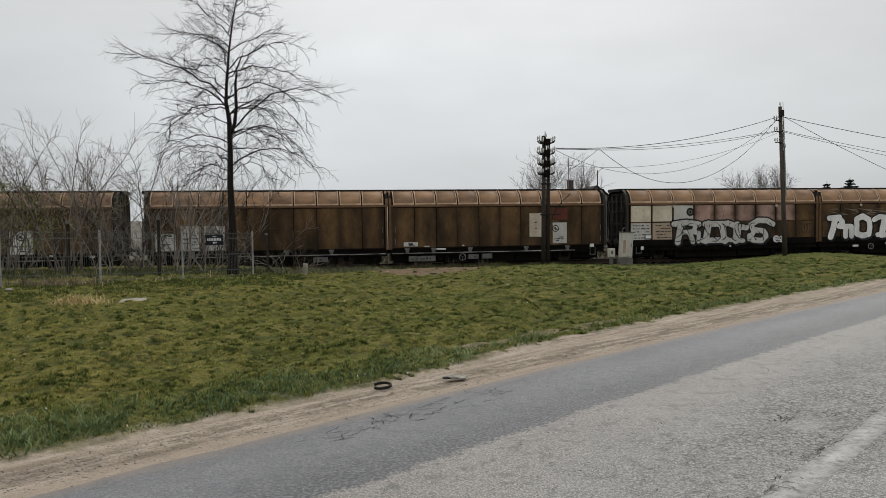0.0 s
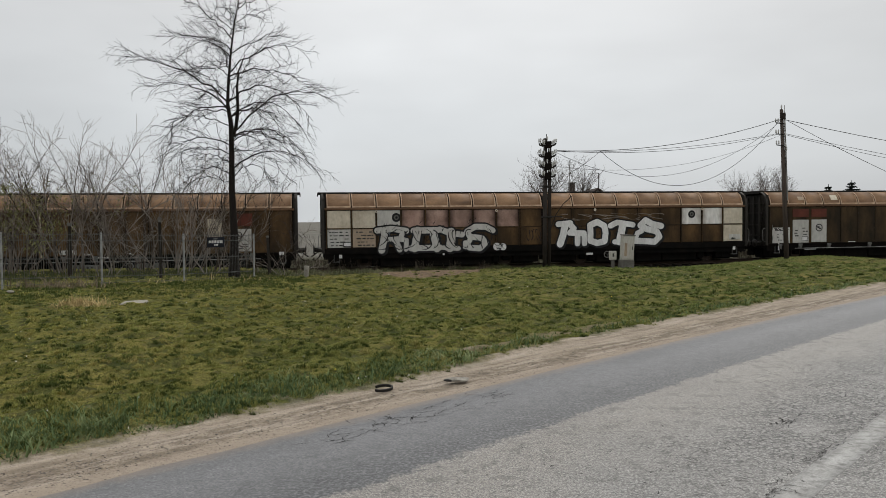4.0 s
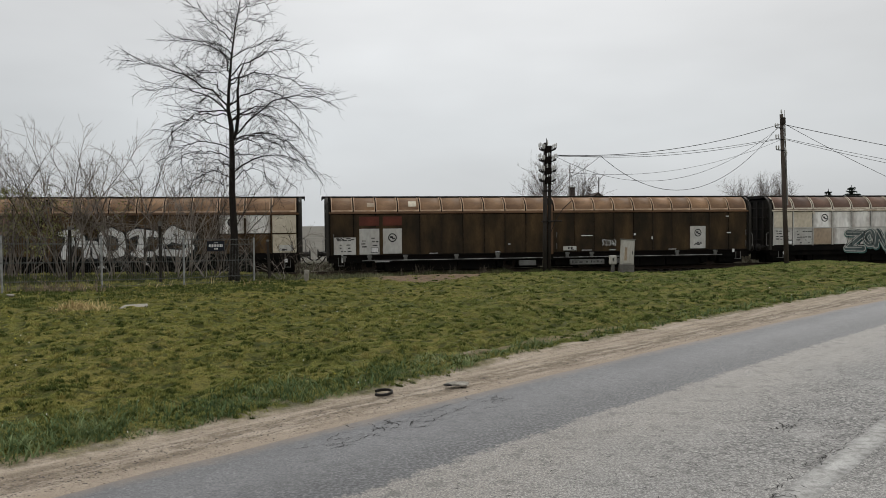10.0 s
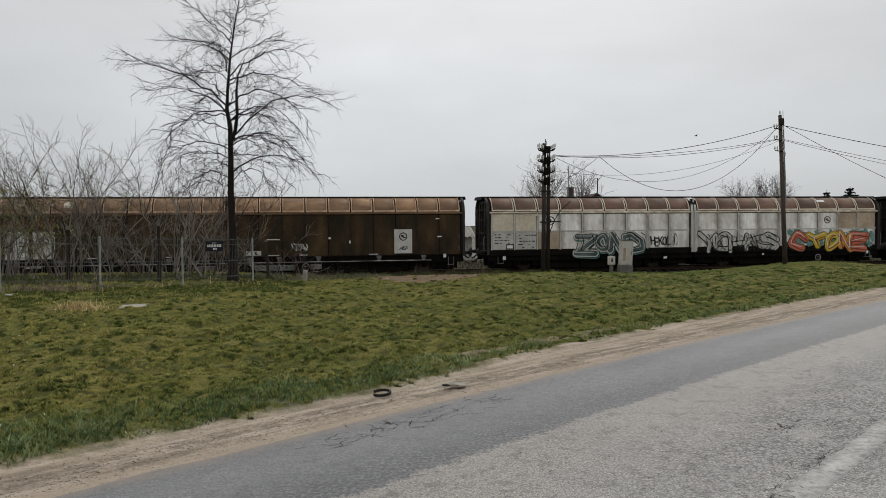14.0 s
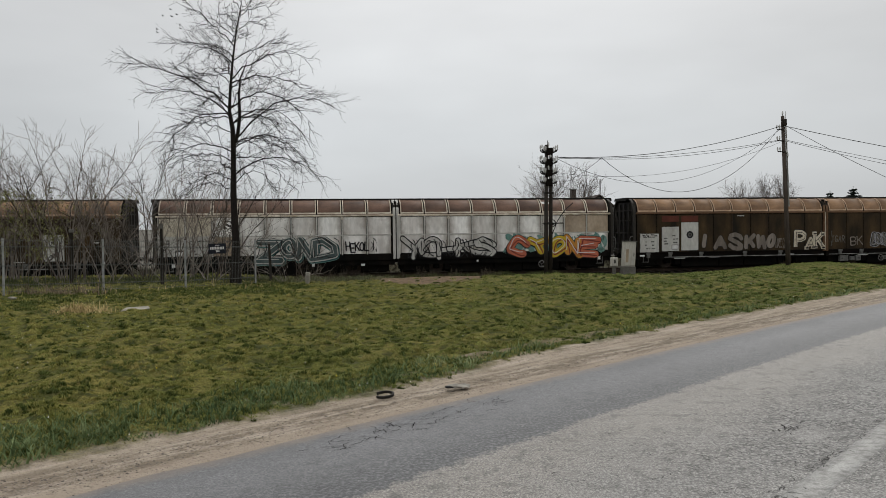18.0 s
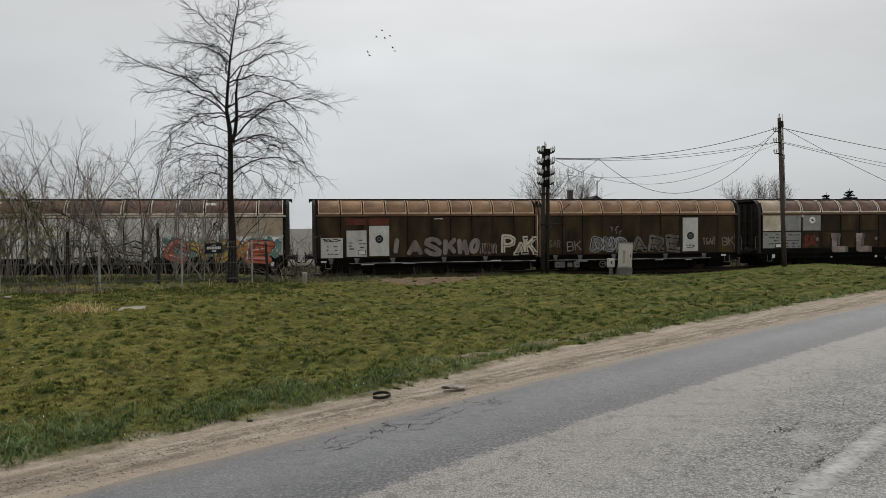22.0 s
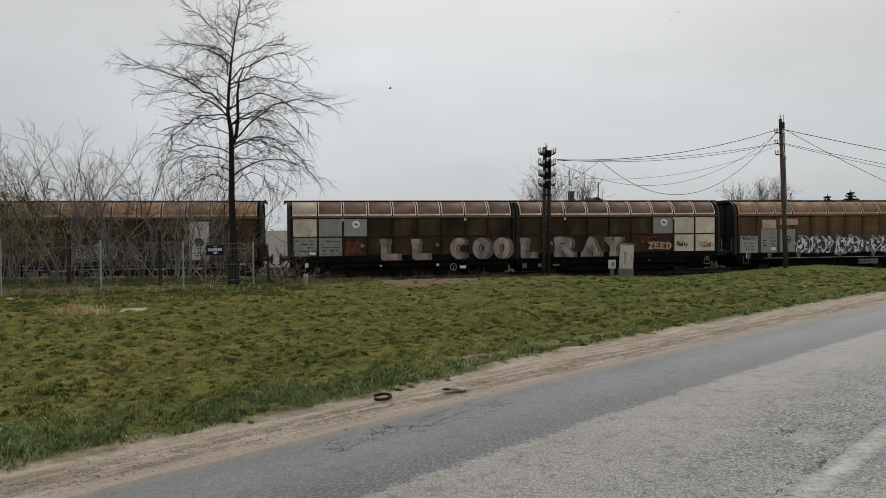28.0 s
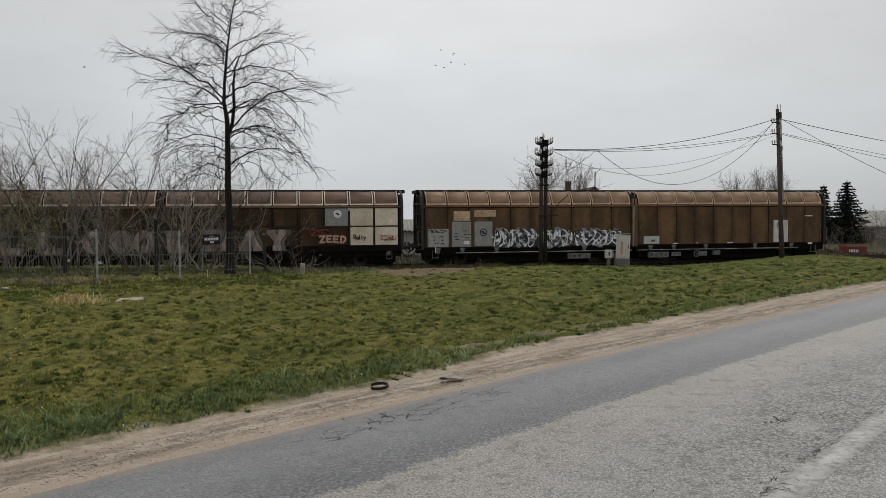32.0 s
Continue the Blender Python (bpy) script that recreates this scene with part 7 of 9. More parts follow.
def big_tree():
    rnd = random.Random(42)
    x, y = -7.81, 27.0
    g = float(ground_z(x, y))
    t = thing("bare_tree", pose(x, y, g), "tall leafless tree with spreading twiggy limbs behind the fence", "tree")
    h = 11.4
    trunk = [Vector(p) for p in ((0, 0, -0.4), (0.0, 0, 0.4), (0.02, 0, 1.6), (-0.04, 0, 3.2), (-0.02, 0, 4.6), (-0.03, 0, 5.6), (-0.14, 0, 6.3), (-0.12, 0.05, 7.0), (-0.02, 0.1, 8.2), (0.14, 0.1, 9.3), (0.32, 0.1, 10.2), (0.24, 0.1, h))]
    bm = bmesh.new()
    ring_tube(bm, trunk, [0.29, 0.185, 0.138, 0.115, 0.098, 0.085, 0.066, 0.052, 0.038, 0.026, 0.016, 0.007], 10)
    ring_tube(bm, [(0.03, 0, 4.75 - g), (0.14, 0.05, 5.1 - g), (0.22, 0.05, 5.7 - g), (0.2, 0.05, 6.5 - g), (0.26, 0.05, 7.1 - g), (0.5, 0.1, 7.7 - g)], [0.075, 0.066, 0.058, 0.045, 0.032, 0.012], 8)
    part("trunk", bm, M_BARK, t, "dark forked trunk", True)
    # limbs: height at the trunk, reach aside, rise at the tip, bow
    left = ((5.98, -4.15, 1.75, 0.42), (5.75, -2.85, 0.65, 0.45), (7.65, -2.3, 0.6, 0.35), (8.26, -1.9, 1.6, 0.1), (4.37, -2.8, -0.2, 0.45), (4.04, -2.5, -0.2, 0.4), (5.7, -2.95, -1.05, 0.55),
            (5.6, -2.5, -0.85, 0.4), (7.88, -1.75, 0.35, 0.2), (2.95, -1.75, -0.15, 0.4), (3.7, -1.6, 0.2, 0.25), (7.3, -1.5, -0.2, 0.25), (6.93, -1.5, 0.1, 0.25), (9.6, -0.8, 0.9, 0.1), (8.6, -1.4, 0.5, 0.2), (3.3, -2.1, -0.5, 0.5))
    right = ((4.8, 3.95, 1.2, 0.75), (7.03, 2.8, 0.9, 0.45), (9.4, 1.4, 0.4, 0.15), (3.15, 1.9, -0.45, 0.75), (3.5, 3.35, -0.1, 0.8), (6.03, 0.85, 1.7, -0.1), (5.41, 2.6, -1.2, 0.85), (5.7, 1.7, -0.85, 0.5),
             (4.75, 2.4, -0.8, 0.5), (6.9, 3.2, -0.5, 0.5), (5.98, 3.4, -0.8, 0.9), (5.4, 3.1, -0.6, 0.8), (8.8, 1.2, 0.4, 0.15), (7.6, 1.95, 0.7, 0.3), (4.5, 2.7, -0.4, 0.7), (4.1, 2.1, -0.9, 0.5))
    limbs = [(z - g, 0.94 * dx, rnd.uniform(-0.3, 0.3) * abs(dx), dz, arch) for z, dx, dz, arch in (*left, *right)]
    for k in range(20):
        z = 4.0 + 6.2 * (k / 20) ** 0.9
        side = math.pi / 2 * (1 if k % 2 else -1) + rnd.uniform(-0.9, 0.9)
        reach = float(np.interp(z, (4.0, 5.5, 7.0, 8.5, 10.2), (2.2, 2.8, 2.4, 1.6, 0.8))) * rnd.uniform(0.6, 1.0)
        limbs.append((z, math.cos(side) * reach, math.sin(side) * reach, reach * float(np.interp(z, (4.2, 6.0, 8.0, 10.0), (-0.1, 0.1, 0.35, 0.8))), reach * rnd.uniform(0.1, 0.25)))
    for z, dx, dy, dz, arch in limbs:
        f = np.interp(z, [p.z for p in trunk], range(len(trunk)))
        i = min(int(f), len(trunk) - 2)
        base = trunk[i].lerp(trunk[i + 1], f - i)
        reach = math.sqrt(dx * dx + dy * dy + dz * dz)
        verts, faces = [], []
        main = arched(base, dx, dy, dz, arch, 12, rnd, 0.04)
        tube_arrays(verts, faces, main, 0.006 + 0.0072 * reach, 0.0045, 6)
        subs = int(2 + reach * 5.0)
        droop = -0.035 if z < 7.5 else -0.01
        for s in range(subs):
            q = 0.14 + 0.85 * (s + rnd.random()) / subs
            p, d = at_len(main, q)
            ln = reach * (0.16 + 0.30 * (1 - q)) * rnd.uniform(0.6, 1.2) + 0.3
            sub = grow(p, side_way(d, rnd, rnd.uniform(0.3, 0.8)) + Vector((0, 0, 0.12)), ln, 0.01, 8, rnd, 0.16, droop)
            tube_arrays(verts, faces, sub, 0.0090, 0.0038, 4)
            for _ in range(int(1.7 + ln * 3.8)):
                p2, d2 = at_len(sub, rnd.uniform(0.15, 1.0))
                tw = grow(p2, side_way(d2, rnd, rnd.uniform(0.25, 0.75)), rnd.uniform(0.2, 0.6), 0.004, 5, rnd, 0.2, droop)
                tube_arrays(verts, faces, tw, 0.0046, 0.0026, 3)
        part("limb", raw_mesh("limb", verts, faces, M_BARK), None, t)


big_tree()


def shrub(x, y, h, stems, seed, mat, label, name="bare_shrub", spread=0.5, twig=1.0, leaves=0, group="bare shrubs by the railway"):
    rnd = random.Random(seed)
    g = float(ground_z(x, y))
    t = thing(name, pose(x, y, g), label, "shrub", group)
    leaf_v, leaf_f = [], []
    for k in range(stems):
        verts, faces = [], []
        a = rnd.uniform(0, 6.28)
        ht = h * rnd.uniform(0.65, 1.05)
        tilt = rnd.uniform(0.03, spread)
        way = Vector((math.cos(a) * tilt + 0.06, math.sin(a) * tilt * 0.7, 1))
        main = grow((0.25 * math.cos(a), 0.25 * math.sin(a), -0.1), way, ht, 0.03, 12, rnd, 0.11, -0.025)
        r0 = 0.008 + 0.0042 * ht
        tube_arrays(verts, faces, main, r0, 0.005, 5)
        n_sub = int(ht * 2.7 * twig)
        for s in range(n_sub):
            q = 0.22 + 0.77 * (s + rnd.random()) / n_sub
            p, d = at_len(main, q)
            ln = ht * (0.10 + 0.28 * (1 - q)) * rnd.uniform(0.5, 1.3) + 0.15
            sub = grow(p, side_way(d, rnd, rnd.uniform(0.3, 0.75)) + Vector((0.05, 0, 0.15)), ln, 0.01, 7, rnd, 0.16, -0.005)
            tube_arrays(verts, faces, sub, 0.0095, 0.0040, 3)
            for _ in range(int(1 + ln * 2.4 * twig)):
                p2, d2 = at_len(sub, rnd.uniform(0.2, 1.0))
                tw = grow(p2, side_way(d2, rnd, rnd.uniform(0.3, 0.9)) + Vector((0, 0, 0.15)), rnd.uniform(0.25, 0.7), 0.004, 5, rnd, 0.16, -0.01)
                tube_arrays(verts, faces, tw, 0.0050, 0.0030, 3)
                if leaves and rnd.random() < leaves and p2.z < h * 0.6:
                    for _ in range(9):
                        c = p2 + Vector((rnd.gauss(0, 0.12), rnd.gauss(0, 0.12), rnd.gauss(0, 0.12)))
                        o = len(leaf_v)
                        e1 = Vector((rnd.gauss(0, 1), rnd.gauss(0, 1), rnd.gauss(0, 1))).normalized() * 0.055
                        e2 = Vector((rnd.gauss(0, 1), rnd.gauss(0, 1), rnd.gauss(0, 1))).normalized() * 0.032
                        leaf_v.extend((c - e1, c + e2, c + e1, c - e2))
                        leaf_f.append((o, o + 1, o + 2, o + 3))
        part("stem", raw_mesh("stem", verts, faces, mat), None, t)
    if leaf_v:
        part("foliage", raw_mesh("foliage", leaf_v, leaf_f, M_BUD), None, t, "sparse young green leaves")
    return t


rnd_s = random.Random(77)
SHRUBS = [(-19.8 + 0.65 * k + rnd_s.uniform(-0.3, 0.3), 30.6 + rnd_s.uniform(-1.4, 1.6), rnd_s.choice((6.5, 6.2, 6.8, 5.6, 6.4)) * (0.96 if k < 14 else 0.86), 5, k + 1) for k in range(17)]
SHRUBS += [(-17.6 + 1.02 * k + rnd_s.uniform(-0.4, 0.4), 27.6 + rnd_s.uniform(-0.8, 1.2) + 0.12 * k, rnd_s.uniform(1.6, 3.2), 4, 40 + k) for k in range(11)]
SHRUBS += [(-6.35, 30.2, 2.5, 5, 61), (-5.9, 30.9, 1.3, 5, 62)]
GREENING = (3, 4, 5, 6, 41, 42)
for x, y, h, stems, seed in SHRUBS:
    shrub(x, y, h, stems, seed, M_TWIG if seed % 5 == 1 else M_TWIG_PALE, "leafless grey-brown shrub with many thin stems" if seed not in GREENING else "shrub with thin stems and first green leaves", leaves=0.5 if seed in GREENING else 0.0, twig=0.95)

for x, y, h, seed in ((-4.95, 30.9, 0.75, 301), (-4.4, 31.6, 0.6, 302), (-5.7, 30.6, 0.7, 303)):
    shrub(x, y, h, 9, seed, M_TWIG, "low tangle of brown brambles on the bank", "bramble", 2.2, 1.5, group="brambles on the bank")

M_STEM_PALE = material("pale_lichened_stems", (0.36, 0.32, 0.28), (0.13, 0.11, 0.095), 0.95, 0, 2.0, 30, 0.2)
for x, y, h, seed in ((-10.3, 27.4, 3.3, 201), (-9.2, 28.2, 2.9, 202), (-12.6, 27.0, 2.7, 203), (-6.2, 28.9, 1.7, 204)):
    shrub(x, y, h, 4, seed, M_STEM_PALE, "low shrub with pale crooked stems behind the fence", spread=0.9, twig=0.7)


def distant_tree(x, y, h, seed, label):
    rnd = random.Random(seed)
    t = thing("bare_tree", pose(x, y, float(ground_z(x, y))), label, "tree", "leafless trees behind the railway")
    verts, faces = [], []
    main = grow((0, 0, -0.3), (0, 0, 1), h * 0.55, 0.1, 5, rnd, 0.05, 0)
    tube_arrays(verts, faces, main, 0.16, 0.08, 6)
    part("trunk", raw_mesh("trunk", verts, faces, M_BARK), None, t)
    verts, faces = [], []
    for k in range(30):
        p, d = at_len(main, rnd.uniform(0.3, 1.0))
        lm = grow(p, side_way(Vector((0, 0, 1)), rnd, rnd.uniform(0.12, 0.85)), h * rnd.uniform(0.26, 0.46), 0.05, 6, rnd, 0.1, 0.03)
        tube_arrays(verts, faces, lm, 0.030, 0.009, 4)
        for _ in range(14):
            p2, d2 = at_len(lm, rnd.uniform(0.25, 1.0))
            sb = grow(p2, side_way(d2, rnd, rnd.uniform(0.3, 0.9)) + Vector((0, 0, 0.1)), h * rnd.uniform(0.06, 0.16), 0.02, 4, rnd, 0.14, 0.02)
            tube_arrays(verts, faces, sb, 0.010, 0.005, 3)
            for _ in range(3):
                p3, d3 = at_len(sb, rnd.uniform(0.3, 1.0))
                tw = grow(p3, side_way(d3, rnd, rnd.uniform(0.3, 0.9)), h * rnd.uniform(0.03, 0.08), 0.01, 2, rnd, 0.14, 0.02)
                tube_arrays(verts, faces, tw, 0.007, 0.004, 3)
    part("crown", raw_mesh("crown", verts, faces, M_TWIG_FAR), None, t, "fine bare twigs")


distant_tree(8.0, 62.0, 9.3, 3, "leafless garden tree behind the railway")
distant_tree(11.4, 64.0, 8.4, 4, "leafless garden tree behind the railway")
distant_tree(34.9, 81.5, 9.9, 8, "leafless tree behind the railway")
distant_tree(32.4, 80.0, 8.6, 5, "leafless tree behind the railway")
distant_tree(36.4, 81.0, 8.2, 6, "leafless tree behind the railway")


def conifer(x, y, h, wide, seed):
    rnd = random.Random(seed)
    t = thing("spruce_tree", pose(x, y, float(ground_z(x, y))), "dark green spruce behind the railway", "tree", "spruces")
    part("trunk", ring_tube(bmesh.new(), [(0, 0, -0.2), (0, 0, h * 0.5), (0, 0, h)], [0.16, 0.1, 0.02], 8), M_BARK, t)
    verts, faces = [], []
    tiers = int(h * 3.4)
    for k in range(tiers):
        z = 0.5 + (h - 0.6) * k / tiers
        reach = wide * (1 - z / h) ** 0.8 * rnd.uniform(0.75, 1.1) + 0.12
        n = 13
        for b in range(n):
            a = b * math.tau / n + rnd.uniform(0, 0.5)
            ln = reach * rnd.uniform(0.7, 1.15)
            steps = max(3, int(ln * 7))
            for s in range(steps):
                d = ln * (s + 0.6) / steps
                p = Vector((math.cos(a) * d, math.sin(a) * d, z - 0.28 * d + 0.18 * d * d / max(ln, 0.1) + rnd.gauss(0, 0.05)))
                for _ in range(4):
                    o = len(verts)
                    e1 = Vector((math.cos(a) + rnd.gauss(0, 0.8), math.sin(a) + rnd.gauss(0, 0.8), rnd.gauss(-0.35, 0.5))).normalized() * rnd.uniform(0.2, 0.42) * (1.1 - 0.7 * z / h)
                    e2 = Vector((rnd.gauss(0, 1), rnd.gauss(0, 1), rnd.gauss(0, 0.6))).normalized() * 0.10
                    verts.extend((p - e2, p + e2, p + e1))
                    faces.append((o, o + 1, o + 2))
    part("crown", raw_mesh("crown", verts, faces, M_NEEDLE), None, t, "dense dark needles")


conifer(41.0, 75.0, 6.45, 2.75, 1)
conifer(39.7, 77.0, 6.15, 1.5, 2)

# ---- buildings behind the railway ----


def house(x, y, turn, w, d, eave, ridge, label, chimney=None, roof_mat=M_TILE):
    g = float(ground_z(x, y))
    t = thing("house", pose(x, y, g, 0, 0, turn), label, "house")
    part("wall", box(bmesh.new(), -w / 2, w / 2, -d / 2, d / 2, -0.3, eave), M_PLASTER, t)
    for s in (-1, 1):
        bm = bmesh.new()
        v = [bm.verts.new(p) for p in ((-w / 2 - 0.3, s * (d / 2 + 0.4), eave - 0.15), (w / 2 + 0.3, s * (d / 2 + 0.4), eave - 0.15), (w / 2 + 0.3, 0, ridge), (-w / 2 - 0.3, 0, ridge))]
        f = bm.faces.new(v)
        r = bmesh.ops.extrude_face_region(bm, geom=[f])
        bmesh.ops.translate(bm, vec=(0, 0, 0.12), verts=[e for e in r["geom"] if isinstance(e, bmesh.types.BMVert)])
        part("roof", bm, roof_mat, t)
    bm = bmesh.new()
    for s in (-1, 1):
        vs = [bm.verts.new(p) for p in ((s * w / 2, -d / 2, eave), (s * w / 2, d / 2, eave), (s * w / 2, 0, ridge - 0.05))]
        bm.faces.new(vs)
    part("gable", bm, M_PLASTER, t)
    for i in range(max(1, int(w / 2.6))):
        wx = -w / 2 + (i + 0.5) * w / max(1, int(w / 2.6))
        win = part("window", box(bmesh.new(), wx - 0.5, wx + 0.5, -d / 2 - 0.03, -d / 2 + 0.02, eave - 1.7, eave - 0.5), M_WHITE, t)
        part("pane", box(bmesh.new(), wx - 0.42, wx + 0.42, -d / 2 - 0.045, -d / 2 - 0.031, eave - 1.62, eave - 0.58), M_GLASS, win)
    if chimney:
        cx, cy, top = chimney
        c = part("chimney", box(bmesh.new(), cx - 0.27, cx + 0.27, cy - 0.27, cy + 0.27, eave, top, 0.02), M_TILE, t)
        part("chimney_cap", box(bmesh.new(), cx - 0.34, cx + 0.34, cy - 0.34, cy + 0.34, top, top + 0.1), M_CONCRETE, c)
    return t


house(13.6, 70.0, 90, 7.0, 5.5, 3.2, 5.45, "low house with a dark tiled roof and a brick chimney", (0.0, 1.75, 6.15))
mast = thing("antenna_mast", pose(11.0, 66.0, float(ground_z(11.0, 66.0))), "thin grey antenna mast beside the house", "antenna")
part("pole", ring_tube(bmesh.new(), [(0, 0, -0.2), (0, 0, 8.0)], 0.035, 6), M_CONDUIT, mast)
part("antenna", box(bmesh.new(), -0.05, 0.35, -0.02, 0.02, 7.6, 7.64), M_CONDUIT, mast)
part("antenna", box(bmesh.new(), 0.0, 0.3, -0.02, 0.02, 7.3, 7.34), M_CONDUIT, mast)
mast = thing("antenna_mast", pose(14.0, 68.0, float(ground_z(14.0, 68.0))), "thin dark pole beside the house", "antenna")
part("pole", ring_tube(bmesh.new(), [(0, 0, -0.2), (0, 0, 7.0)], 0.05, 6), M_WOOD, mast)


def shed():
    x, y = -2.6, 60.0
    g = float(ground_z(x, y))
    t = thing("shed", pose(x, y, g, 0, 0, 6), "low grey shed with a corrugated roof behind the railway", "shed")
    part("wall", box(bmesh.new(), -4.5, 4.5, -2, 2, -0.3, 1.95), M_PLASTER, t)
    for i in range(4):
        part("post", box(bmesh.new(), -3.8 + i * 2.4, -3.65 + i * 2.4, -2.06, -2.0, -0.2, 1.95), M_WOOD, t)
    bm = bmesh.new()
    n = 110
    rows = []
    for y0, z0 in ((-2.35, 1.85), (0.6, 2.65)):
        rows.append([bm.verts.new((-4.8 + 9.6 * i / n, y0, z0 + 0.06 * math.cos(i * math.pi / 2))) for i in range(n + 1)])
    for i in range(n):
        bm.faces.new((rows[0][i], rows[0][i + 1], rows[1][i + 1], rows[1][i]))
    r = bmesh.ops.extrude_face_region(bm, geom=bm.faces[:])
    bmesh.ops.translate(bm, vec=(0, 0, 0.02), verts=[e for e in r["geom"] if isinstance(e, bmesh.types.BMVert)])
    part("roof", bm, M_CORRUGATED, t)


shed()
house(56.0, 92.0, 100, 8.0, 7.0, 1.5, 3.3, "low grey house beyond the spruces", None, M_CORRUGATED)


def skip():
    g = float(ground_z(30.6, 55.0))
    t = thing("skip", pose(30.45, 55.0, g - 1.15, 0, 0, -27) @ Matrix.Diagonal((0.52, 1, 1.2, 1)), "dull red steel skip with a sloping end beside the railway", "skip")
    bm = bmesh.new()
    prof = ((-2.1, 0.15), (1.9, 0.15), (1.9, 1.35), (-1.5, 1.35))
    rows = [[bm.verts.new((a, y, b)) for a, b in prof] for y in (-0.85, 0.85)]
    for k in range(3):
        bm.faces.new((rows[0][k], rows[0][k + 1], rows[1][k + 1], rows[1][k])) if k != 2 else None
    bm.faces.new((rows[0][3], rows[0][0], rows[1][0], rows[1][3]))
    bm.faces.new(rows[0])
    bm.faces.new(rows[1])
    part("tub", bm, M_SKIP, t)
    for x in (-0.75, 0.2, 1.1):
        part("rib", box(bmesh.new(), x - 0.05, x + 0.05, -0.91, -0.85, 0.15, 1.33), M_SKIP, t)
    part("rim", box(box(bmesh.new(), -1.55, 1.95, -0.93, -0.83, 1.32, 1.42), -1.55, 1.95, 0.83, 0.93, 1.32, 1.42), M_SKIP, t)
    bm = bmesh.new()
    for i in range(6):
        box(bm, -0.25 + i * 0.2, -0.12 + i * 0.2, -0.916, -0.911, 1.05, 1.22)
    part("lettering", bm, M_WHITE, t)
    part("skid", box(bmesh.new(), -1.1, 1.5, -0.7, 0.7, -0.1, 0.15), M_UNDER, t)


skip()
for x, y, h, seed in ((35.5, 61.5, 2.5, 90), (36.5, 62.2, 2.9, 91), (37.6, 62.5, 2.5, 92), (34.5, 63.5, 1.9, 93), (32.6, 62.5, 1.8, 94), (31.4, 61.0, 1.3, 95), (38.6, 64.0, 2.8, 96), (44.5, 74.0, 3.4, 71), (47.0, 72.0, 3.0, 72), (49.0, 75.0, 3.8, 73), (42.5, 72.0, 2.2, 74), (51.5, 76.0, 3.4, 75), (46.0, 70.0, 2.8, 78), (48.2, 71.0, 3.3, 79), (50.0, 73.0, 2.8, 80), (43.8, 70.5, 2.0, 81), (-9.0, 55.0, 3.0, 76)):
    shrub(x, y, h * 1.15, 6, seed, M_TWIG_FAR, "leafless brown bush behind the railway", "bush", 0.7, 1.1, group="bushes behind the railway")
t = thing("telegraph_pole", pose(45.4, 70.0, float(ground_z(45.4, 70.0))), "short dark pole beyond the spruces", "telegraph pole")
part("pole", ring_tube(bmesh.new(), [(0, 0, -0.3), (0, 0, 4.0)], [0.1, 0.08], 8), M_WOOD, t)

# ---- small things on the verge and lawn ----


def stub():
    x, y = -5.40, 28.2
    t = thing("marker_post", pose(x, y, float(ground_z(x, y)), 2, 2, 20), "short pale concrete marker post in the grass", "marker post")
    part("shaft", ring_tube(bmesh.new(), [(0, 0, -0.2), (0, 0, 0.34), (0, 0, 0.38)], [0.10, 0.09, 0.07], 10), M_STONE, t, smooth_shade=True)
    part("cap", ring_tube(bmesh.new(), [(0, 0, 0.38), (0, 0, 0.44)], [0.105, 0.09], 10), M_STONE, t)


stub()


def ground_ray(dx, dy, dz):
    """Where a line of sight from the viewer meets the land."""
    d = Vector((dx, dy, dz))
    lo, hi = 1.0, 90.0
    for _ in range(60):
        m = (lo + hi) / 2
        p = EYE + d * m
        if p.z < float(ground_z(p.x, p.y)):
            hi = m
        else:
            lo = m
    return EYE + d * lo


